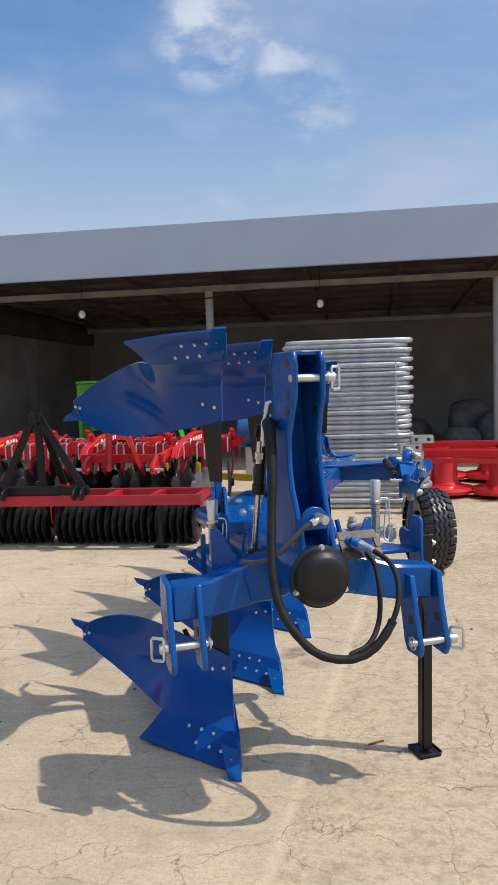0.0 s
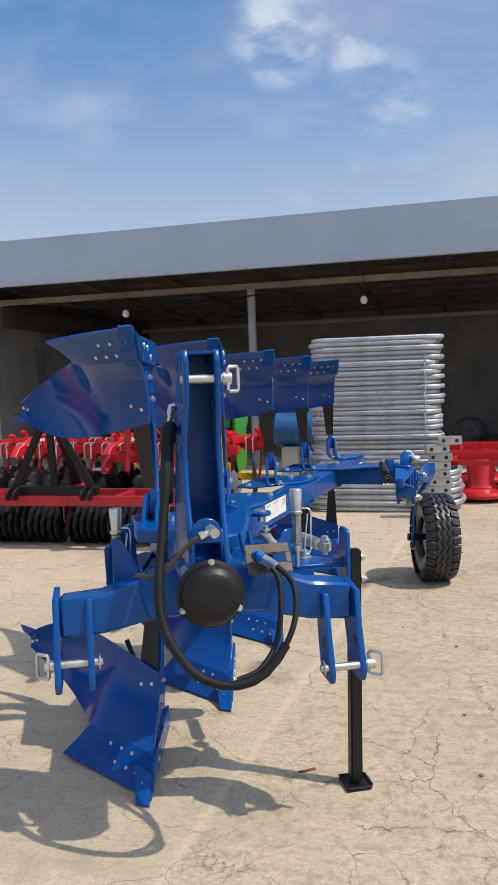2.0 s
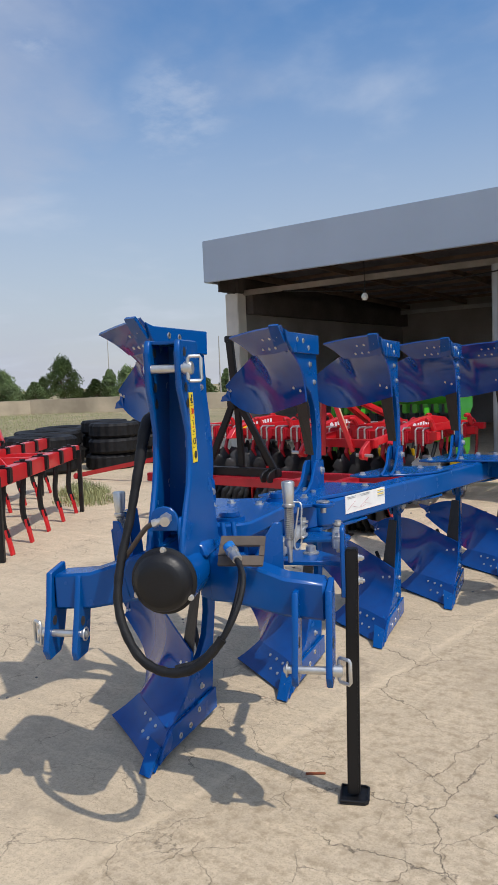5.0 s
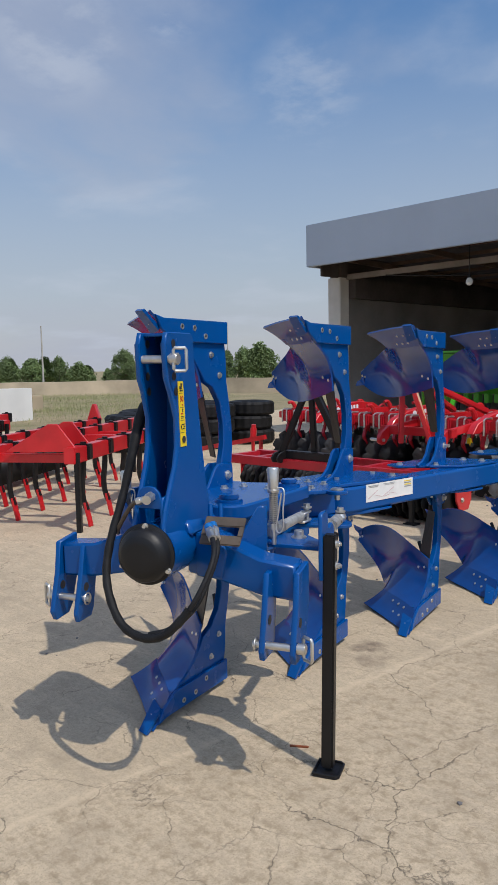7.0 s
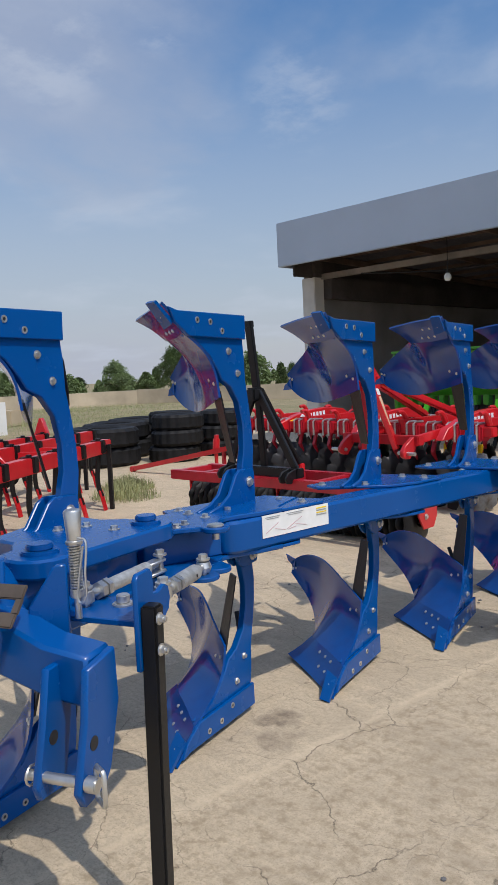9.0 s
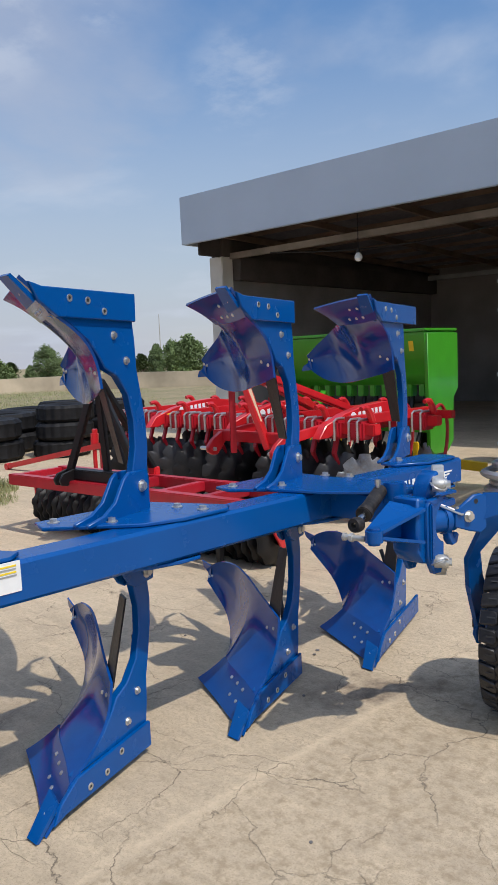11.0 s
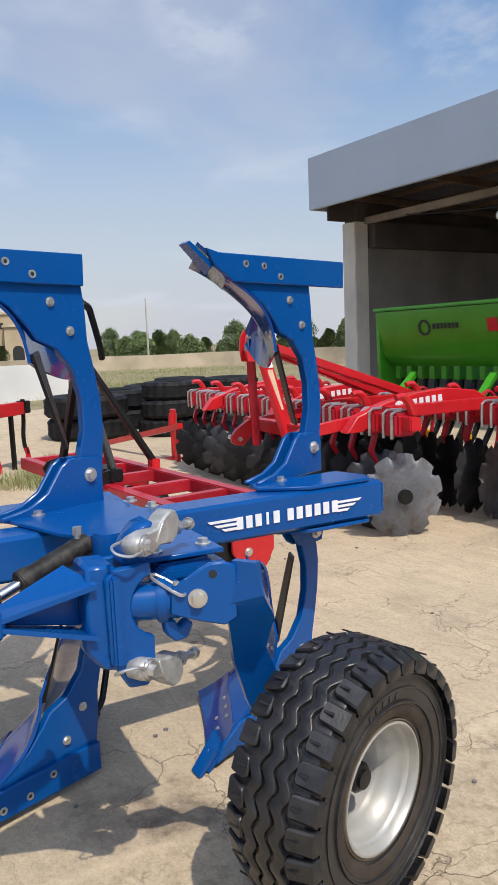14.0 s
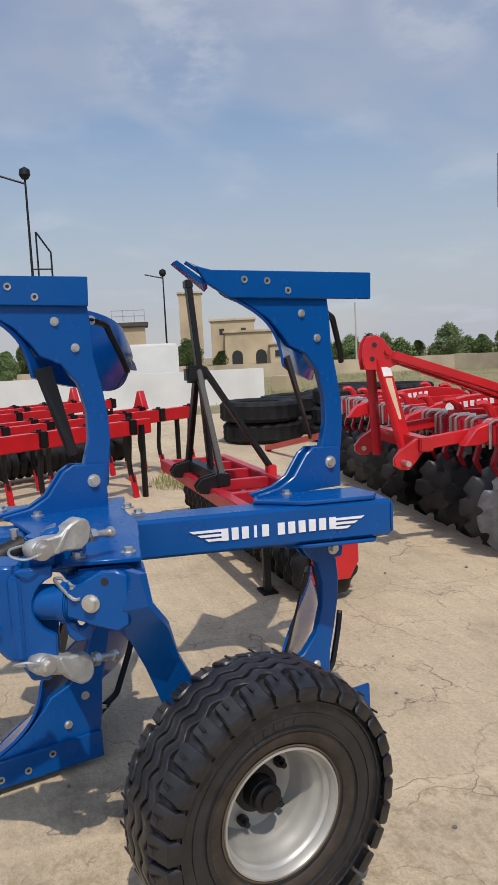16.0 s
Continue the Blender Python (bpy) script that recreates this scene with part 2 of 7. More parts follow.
M_RUST = mat("rust_brown", (0.28, 0.08, 0.03), 0.9, 0, 0.3, 20, 0.3, 90)
M_BAG = mat("grey_sacking", (0.16, 0.15, 0.145), 0.95, 0, 0.3, 5, 0.4, 40)


JOINT_N, JOINT_C = (0.99, -0.13, 0.0), -0.010


def ground_mat(name, pale, dark, crack, gscale):
    m = bpy.data.materials.new(name)
    m.use_nodes = True
    n, l = m.node_tree.nodes, m.node_tree.links
    b = n["Principled BSDF"]
    co = n.new("ShaderNodeTexCoord")
    pos = co.outputs["Object"]

    def noise_tex(sc, det=8, rough=0.6, dist=0.0, vec=None):
        t = n.new("ShaderNodeTexNoise")
        t.inputs["Scale"].default_value, t.inputs["Detail"].default_value = sc, det
        t.inputs["Roughness"].default_value, t.inputs["Distortion"].default_value = rough, dist
        l.new(vec or pos, t.inputs["Vector"])
        return t

    def rng(v, a, bb, c, d):
        t = n.new("ShaderNodeMapRange")
        for k, q in zip((1, 2, 3, 4), (a, bb, c, d)):
            t.inputs[k].default_value = q
        l.new(v, t.inputs[0])
        return t.outputs[0]

    def mixc(f, a, bb, mode="MIX"):
        t = n.new("ShaderNodeMix")
        t.data_type, t.blend_type = "RGBA", mode
        for k, q in ((0, f), (6, a), (7, bb)):
            if isinstance(q, (tuple, float)):
                t.inputs[k].default_value = q
            else:
                l.new(q, t.inputs[k])
        return t.outputs[2]

    big = noise_tex(0.42, 8, 0.62)
    mid = noise_tex(1.9, 10, 0.68)
    blot = noise_tex(6.5, 8, 0.66)
    grain = noise_tex(48, 6, 0.75)
    pits = noise_tex(130, 4, 0.75)
    col = mixc(rng(big.outputs["Fac"], 0.36, 0.64, 0, 1), (*dark, 1), (*pale, 1))
    col = mixc(rng(mid.outputs["Fac"], 0.50, 0.72, 0, 0.62), col, (dark[0] * 0.66, dark[1] * 0.66, dark[2] * 0.68, 1))
    col = mixc(rng(blot.outputs["Fac"], 0.48, 0.70, 0, 0.42), col, (pale[0] * 1.18, pale[1] * 1.17, pale[2] * 1.14, 1))
    col = mixc(rng(grain.outputs["Fac"], 0.44, 0.64, 0, 0.55), col, (dark[0] * 0.72, dark[1] * 0.71, dark[2] * 0.70, 1))
    col = mixc(rng(pits.outputs["Fac"], 0.54, 0.66, 0, 0.6), col, (dark[0] * 0.45, dark[1] * 0.43, dark[2] * 0.42, 1))
    # float marks, drawn out along one direction, and coarse worn spots
    mp = n.new("ShaderNodeMapping")
    mp.inputs["Rotation"].default_value, mp.inputs["Scale"].default_value = (0, 0, 0.55), (2.2, 15.0, 1.0)
    l.new(pos, mp.inputs["Vector"])
    streak = noise_tex(1.0, 9, 0.7, 0.4, mp.outputs[0])
    worn = noise_tex(17, 8, 0.72)
    col = mixc(rng(streak.outputs["Fac"], 0.50, 0.68, 0, 0.40), col, (dark[0] * 0.80, dark[1] * 0.79, dark[2] * 0.78, 1))
    col = mixc(rng(streak.outputs["Fac"], 0.30, 0.46, 0.28, 0), col, (pale[0] * 1.15, pale[1] * 1.14, pale[2] * 1.12, 1))
    col = mixc(rng(worn.outputs["Fac"], 0.54, 0.70, 0, 0.50), col, (dark[0] * 0.62, dark[1] * 0.61, dark[2] * 0.60, 1))
    height = None
    for tex, amt in ((grain, 0.7), (blot, 1.0), (worn, 1.1), (streak, 0.9)):
        h = n.new("ShaderNodeMath")
        h.operation = "MULTIPLY_ADD"
        l.new(tex.outputs["Fac"], h.inputs[0])
        h.inputs[1].default_value = amt
        if height is not None:
            l.new(height, h.inputs[2])
        else:
            h.inputs[2].default_value = 0.0
        height = h.outputs[0]
    if crack:
        # a worn construction joint, with coarser concrete beyond it
        dot = n.new("ShaderNodeVectorMath")
        dot.operation = "DOT_PRODUCT"
        l.new(pos, dot.inputs[0])
        dot.inputs[1].default_value = JOINT_N
        off = n.new("ShaderNodeMath")
        off.operation = "MULTIPLY_ADD"
        l.new(blot.outputs["Fac"], off.inputs[0])
        off.inputs[1].default_value = 0.10
        l.new(dot.outputs["Value"], off.inputs[2])
        side = n.new("ShaderNodeMath")
        side.operation = "SUBTRACT"
        l.new(off.outputs[0], side.inputs[0])
        side.inputs[1].default_value = JOINT_C + 0.05
        dst = n.new("ShaderNodeMath")
        dst.operation = "ABSOLUTE"
        l.new(side.outputs[0], dst.inputs[0])
        far = rng(side.outputs[0], -0.02, 0.05, 0.0, 1.0)
        coarse = n.new("ShaderNodeMath")
        coarse.operation = "MULTIPLY"
        l.new(far, coarse.inputs[0])
        l.new(rng(worn.outputs["Fac"], 0.46, 0.62, 0, 0.55), coarse.inputs[1])
        col = mixc(coarse.outputs[0], col, (dark[0] * 0.66, dark[1] * 0.62, dark[2] * 0.56, 1))
        band = n.new("ShaderNodeMath")
        band.operation = "MULTIPLY"
        l.new(rng(dst.outputs[0], 0.0, 0.04, 1.0, 0.0), band.inputs[0])
        l.new(rng(worn.outputs["Fac"], 0.38, 0.58, 0.06, 0.62), band.inputs[1])
        col = mixc(band.outputs[0], col, (pale[0] * 1.12, pale[1] * 1.12, pale[2] * 1.12, 1))
        # oil and dirt spots: middle, radius, strength
        smear = noise_tex(5.0, 6, 0.65)
        for cx, cy, r, amt in ((0.27, 4.37, 0.11, 0.62), (0.38, 4.20, 0.13, 0.40), (0.70, 6.25, 0.17, 0.62), (0.86, 6.42, 0.13, 0.50), (0.58, 6.05, 0.20, 0.40), (-0.55, 5.10, 0.16, 0.30)):
            dist = n.new("ShaderNodeVectorMath")
            dist.operation = "DISTANCE"
            l.new(pos, dist.inputs[0])
            dist.inputs[1].default_value = (cx, cy, 0)
            edge = n.new("ShaderNodeMath")
            edge.operation = "MULTIPLY_ADD"
            l.new(smear.outputs["Fac"], edge.inputs[0])
            edge.inputs[1].default_value = -r * 2.6
            l.new(dist.outputs["Value"], edge.inputs[2])
            spot = n.new("ShaderNodeMath")
            spot.operation = "MULTIPLY"
            l.new(rng(edge.outputs[0], -r * 0.9, -r * 0.25, amt, 0.0), spot.inputs[0])
            l.new(rng(worn.outputs["Fac"], 0.34, 0.56, 0.35, 1.0), spot.inputs[1])
            col = mixc(spot.outputs[0], col, (0.115, 0.085, 0.065, 1))
        warp = noise_tex(1.7, 10, 0.58)
        wv = n.new("ShaderNodeMix")
        wv.data_type = "VECTOR"
        wv.inputs[0].default_value = 0.34
        l.new(pos, wv.inputs[4])
        l.new(warp.outputs["Color"], wv.inputs[5])
        for sc, w, amt, lo, fs in ((0.9, 0.0024, 0.62, 0.44, 0.9), (1.9, 0.0022, 0.65, 0.43, 1.3), (4.2, 0.0016, 0.50, 0.46, 1.7)):
            fade = noise_tex(fs, 4, 0.6)
            v = n.new("ShaderNodeTexVoronoi")
            v.feature = "DISTANCE_TO_EDGE"
            v.inputs["Scale"].default_value = sc
            l.new(wv.outputs[1], v.inputs["Vector"])
            line = rng(v.outputs["Distance"], 0, w * sc, 1, 0)
            gate = n.new("ShaderNodeMath")
            gate.operation = "MULTIPLY"
            l.new(line, gate.inputs[0])
            l.new(rng(fade.outputs["Fac"], lo, lo + 0.10, 0, amt), gate.inputs[1])
            col = mixc(gate.outputs[0], col, (0.085, 0.07, 0.055, 1))
            hs = n.new("ShaderNodeMath")
            hs.operation = "SUBTRACT"
            l.new(height, hs.inputs[0])
            l.new(gate.outputs[0], hs.inputs[1])
            height = hs.outputs[0]
    l.new(col, b.inputs["Base Color"])
    b.inputs["Roughness"].default_value = 0.92
    b.inputs["Specular IOR Level"].default_value = 0.25
    bp = n.new("ShaderNodeBump")
    bp.inputs["Strength"].default_value, bp.inputs["Distance"].default_value = 0.75, gscale
    l.new(height, bp.inputs["Height"])
    l.new(bp.outputs[0], b.inputs["Normal"])
    return m


M_YARD = ground_mat("cracked_yard_concrete", (0.660, 0.530, 0.365), (0.495, 0.398, 0.275), True, 0.008)
M_SOIL = ground_mat("dusty_soil", (0.42, 0.33, 0.21), (0.24, 0.22, 0.11), False, 0.03)

# ---- mesh helpers ----
WM = {}
UP = Vector((0, 0, 1))


def basis(o, ex, ey, ez):
    m = Matrix((ex, ey, ez)).transposed().to_4x4()
    m.translation = o
    return m


def thing(name, label, category, at=None, group="", kind=""):
    ob = new(name)
    WM[ob] = at or Matrix.Identity(4)
    ob.matrix_basis = WM[ob]
    return tagged(ob, label, category, group, kind)


def to_mesh(bm, name, material, smooth=True):
    bmesh.ops.recalc_face_normals(bm, faces=bm.faces[:])
    me = bpy.data.meshes.new(name)
    bm.to_mesh(me)
    bm.free()
    me.materials.append(material)
    if smooth:
        me.shade_smooth()
        me.set_sharp_from_angle(angle=radians(38))
    return me


def part(name, bm, material, parent, label="", at=None):
    """One mesh (a bmesh, or mesh data to share) as a part under parent, in parent's frame or at the world pose `at`."""
    me = to_mesh(bm, name, material) if isinstance(bm, bmesh.types.BMesh) else bm
    ob = new(name, me)
    ob.parent = parent
    w = at if at is not None else WM[parent]
    ob.matrix_basis = WM[parent].inverted() @ w
    WM[ob] = w
    if label:
        ob["label"] = label
    return ob


def solo(name, bm, material, label, category, at=None, group="", kind=""):
    """A thing that is a single mesh."""
    me = to_mesh(bm, name, material) if isinstance(bm, bmesh.types.BMesh) else bm
    ob = new(name, me)
    WM[ob] = at or Matrix.Identity(4)
    ob.matrix_basis = WM[ob]
    return tagged(ob, label, category, group, kind)


def join(*bms):
    out = bms[0]
    for b in bms[1:]:
        tmp = bpy.data.meshes.new("tmp")
        b.to_mesh(tmp)
        b.free()
        out.from_mesh(tmp)
        bpy.data.meshes.remove(tmp)
    return out


def bevel(bm, w, seg=2):
    if w > 0:
        edges = [e for e in bm.edges if len(e.link_faces) == 2 and e.calc_face_angle(0) > 0.6]
        bmesh.ops.bevel(bm, geom=edges, offset=w, segments=seg, affect="EDGES", clamp_overlap=True)
    return bm


def box(c, s, bev=0.004, m=None, rot=None):
    """A box with centre c and size s, edges rounded."""
    bm = bmesh.new()
    bmesh.ops.create_cube(bm, size=1)
    bmesh.ops.scale(bm, vec=s, verts=bm.verts)
    bevel(bm, min(bev, min(s) * 0.3))
    if rot:
        bmesh.ops.transform(bm, matrix=pose(0, 0, 0, *rot), verts=bm.verts)
    bmesh.ops.translate(bm, vec=c, verts=bm.verts)
    if m:
        bmesh.ops.transform(bm, matrix=m, verts=bm.verts)
    return bm


def prism(pts, th, m=None, bev=0.003, mid=False):
    """A plate: the outline pts in the xy plane, thickness th along z, then posed by m."""
    bm = bmesh.new()
    z0 = -th / 2 if mid else 0.0
    f = bm.faces.new([bm.verts.new((x, y, z0)) for x, y in pts])
    r = bmesh.ops.extrude_face_region(bm, geom=[f])
    bmesh.ops.translate(bm, vec=(0, 0, th), verts=[v for v in r["geom"] if isinstance(v, bmesh.types.BMVert)])
    bevel(bm, bev, 1)
    if m:
        bmesh.ops.transform(bm, matrix=m, verts=bm.verts)
    return bm


def bar(p0, p1, w, h, bev=0.004, up=UP):
    """A square bar from p0 to p1, w across and h along up."""
    p0, p1 = Vector(p0), Vector(p1)
    d = (p1 - p0)
    ln = d.length
    d.normalize()
    side = d.cross(up)
    if side.length < 1e-4:
        side = d.cross(Vector((0, 1, 0)))
    side.normalize()
    u = side.cross(d)
    return box((0, 0, 0), (w, ln, h), bev, basis((p0 + p1) / 2, side, d, u))


def rod(p0, p1, r, seg=14, r2=None, bev=0.0):
    p0, p1 = Vector(p0), Vector(p1)
    d = p1 - p0
    bm = bmesh.new()
    bmesh.ops.create_cone(bm, cap_ends=True, segments=seg, radius1=r, radius2=r if r2 is None else r2, depth=d.length)
    if bev:
        edges = [e for e in bm.edges if len(e.link_faces) == 2 and e.calc_face_angle(0) > 1.0]
        bmesh.ops.bevel(bm, geom=edges, offset=bev, segments=2, affect="EDGES")
    q = d.to_track_quat("Z", "Y").to_matrix().to_4x4()
    bmesh.ops.transform(bm, matrix=Matrix.Translation((p0 + p1) / 2) @ q, verts=bm.verts)
    return bm


def spline(pts, n=8):
    """Catmull-Rom through pts."""
    p = [Vector(q) for q in pts]
    p = [p[0] * 2 - p[1]] + p + [p[-1] * 2 - p[-2]]
    out = []
    for i in range(1, len(p) - 2):
        a, b, c, d = p[i - 1:i + 3]
        for k in range(n):
            t = k / n
            out.append(0.5 * ((2 * b) + (c - a) * t + (2 * a - 5 * b + 4 * c - d) * t * t + (3 * b - a - 3 * c + d) * t ** 3))
    return out + [p[-2]]


def tube(pts, r, seg=10, closed=False):
    """A round tube along pts; r a number or a list."""
    p = [Vector(q) for q in pts]
    k = len(p)
    bm = bmesh.new()
    rings, nrm = [], None
    for i in range(k):
        a = p[(i - 1) % k] if (closed or i) else p[i]
        b = p[(i + 1) % k] if (closed or i < k - 1) else p[i]
        d = (b - a).normalized()
        if nrm is None:
            nrm = d.orthogonal().normalized()
        nrm = (nrm - d * nrm.dot(d)).normalized()
        bi = d.cross(nrm)
        rr = r[i] if isinstance(r, (list, tuple)) else r
        rings.append([bm.verts.new(p[i] + (nrm * math.cos(q) + bi * math.sin(q)) * rr) for q in [2 * math.pi * j / seg for j in range(seg)]])
    for i in range(k if closed else k - 1):
        A, B = rings[i], rings[(i + 1) % k]
        for j in range(seg):
            bm.faces.new((A[j], A[(j + 1) % seg], B[(j + 1) % seg], B[j]))
    if not closed:
        bm.faces.new(rings[0][::-1])
        bm.faces.new(rings[-1])
    return bm


def lathe(prof, seg=32, m=None, tooth_r=9.0, tooth=1.0):
    """Profile of (radius, height) turned round z; a closed solid where the ends meet the axis. Past tooth_r the rim is cut into teeth."""
    bm = bmesh.new()
    rings = []
    for r, h in prof:
        if r < 1e-6:
            rings.append([bm.verts.new((0, 0, h))])
        else:
            cut = [tooth if r > tooth_r and j % 4 > 1 else 1.0 for j in range(seg)]
            rings.append([bm.verts.new((r * cut[j] * math.cos(2 * math.pi * j / seg), r * cut[j] * math.sin(2 * math.pi * j / seg), h)) for j in range(seg)])
    for A, B in zip(rings, rings[1:]):
        for j in range(seg):
            k = (j + 1) % seg
            if len(A) == 1 and len(B) == 1:
                continue
            if len(A) == 1:
                bm.faces.new((A[0], B[j], B[k]))
            elif len(B) == 1:
                bm.faces.new((A[j], A[k], B[0]))
            else:
                bm.faces.new((A[j], A[k], B[k], B[j]))
    if m:
        bmesh.ops.transform(bm, matrix=m, verts=bm.verts)
    return bm


def sheet(f, nu, nv, th):
    """A curved plate of thickness th over the surface f(u, v)."""
    bm = bmesh.new()
    P = [[Vector(f(i / nu, j / nv)) for j in range(nv + 1)] for i in range(nu + 1)]
    N = []
    for i in range(nu + 1):
        row = []
        for j in range(nv + 1):
            du = P[min(i + 1, nu)][j] - P[max(i - 1, 0)][j]
            dv = P[i][min(j + 1, nv)] - P[i][max(j - 1, 0)]
            q = du.cross(dv)
            row.append(q.normalized() if q.length > 1e-9 else Vector((0, -1, 0)))
        N.append(row)
    A = [[bm.verts.new(P[i][j]) for j in range(nv + 1)] for i in range(nu + 1)]
    B = [[bm.verts.new(P[i][j] - N[i][j] * th) for j in range(nv + 1)] for i in range(nu + 1)]
    for i in range(nu):
        for j in range(nv):
            bm.faces.new((A[i][j], A[i + 1][j], A[i + 1][j + 1], A[i][j + 1]))
            bm.faces.new((B[i][j], B[i][j + 1], B[i + 1][j + 1], B[i + 1][j]))
    rim = [(i, 0) for i in range(nu)] + [(nu, j) for j in range(nv)] + [(i, nv) for i in range(nu, 0, -1)] + [(0, j) for j in range(nv, 0, -1)]
    for a, b in zip(rim, rim[1:] + rim[:1]):
        bm.faces.new((A[a[0]][a[1]], B[a[0]][a[1]], B[b[0]][b[1]], A[b[0]][b[1]]))
    return bm


def hexbolt(p, d, r=0.013, h=0.010):
    """A bolt head with washer at p, facing d."""
    p, d = Vector(p), Vector(d).normalized()
    return join(rod(p, p + d * h * 0.3, r * 1.5, 16), rod(p + d * h * 0.3, p + d * h * 1.3, r, 6))


def dome(p, d, r=0.012):
    """A flush countersunk bolt head at p, facing d."""
    p, d = Vector(p), Vector(d).normalized()
    return rod(p - d * 0.006, p + d * 0.004, r, 12, r * 0.75)


def lerp_curve(pts):
    """Smooth curve through points, by parameter 0..1."""
    s = spline(pts, 10)
    def f(t):
        x = min(max(t, 0), 1) * (len(s) - 1)
        i = min(int(x), len(s) - 2)
        return s[i].lerp(s[i + 1], x - i)
    return f


def text_mesh(words, size, material):
    """Flat mesh lettering in the built-in font, in the xy plane."""
    cu = bpy.data.curves.new("lettering", "FONT")
    cu.body, cu.size, cu.extrude, cu.resolution_u = words, size, 0.0008, 3
    ob = bpy.data.objects.new("lettering", cu)
    scene.collection.objects.link(ob)
    me = bpy.data.meshes.new_from_object(ob.evaluated_get(bpy.context.evaluated_depsgraph_get()))
    bpy.data.objects.remove(ob)
    bpy.data.curves.remove(cu)
    me.materials.clear()
    me.materials.append(material)
    return me

# ---- ground, shed ----
def flat_patch(x0, x1, y0, y1, z, amp, nx, ny, th=0.12):
    bm = bmesh.new()
    g = [[bm.verts.new((x0 + (x1 - x0) * i / nx, y0 + (y1 - y0) * j / ny, z + amp * noise.noise((i * 0.7, j * 0.7, 3.1)))) for j in range(ny + 1)] for i in range(nx + 1)]
    for i in range(nx):
        for j in range(ny):
            bm.faces.new((g[i][j], g[i + 1][j], g[i + 1][j + 1], g[i][j + 1]))
    r = bmesh.ops.extrude_edge_only(bm, edges=[e for e in bm.edges if e.is_boundary])
    bmesh.ops.translate(bm, vec=(0, 0, -th), verts=[v for v in r["geom"] if isinstance(v, bmesh.types.BMVert)])
    return bm


solo("ground", flat_patch(-900, 900, -900, 900, -0.035, 0.0, 12, 12, 0.5), M_SOIL, "dusty dry soil with thin grass, open to the horizon", "ground", kind="structure")
solo("pavement", flat_patch(-16, 18, -14, 25, 0.0, 0.0, 8, 8), M_YARD, "sunlit beige yard concrete, finely cracked and stained", "pavement", kind="structure")

SHED = basis((-8.42, 14.62, 0), Vector((0.9993, -0.0378, 0)), Vector((0.0378, 0.9993, 0)), UP)   # x along the front, y into the shed


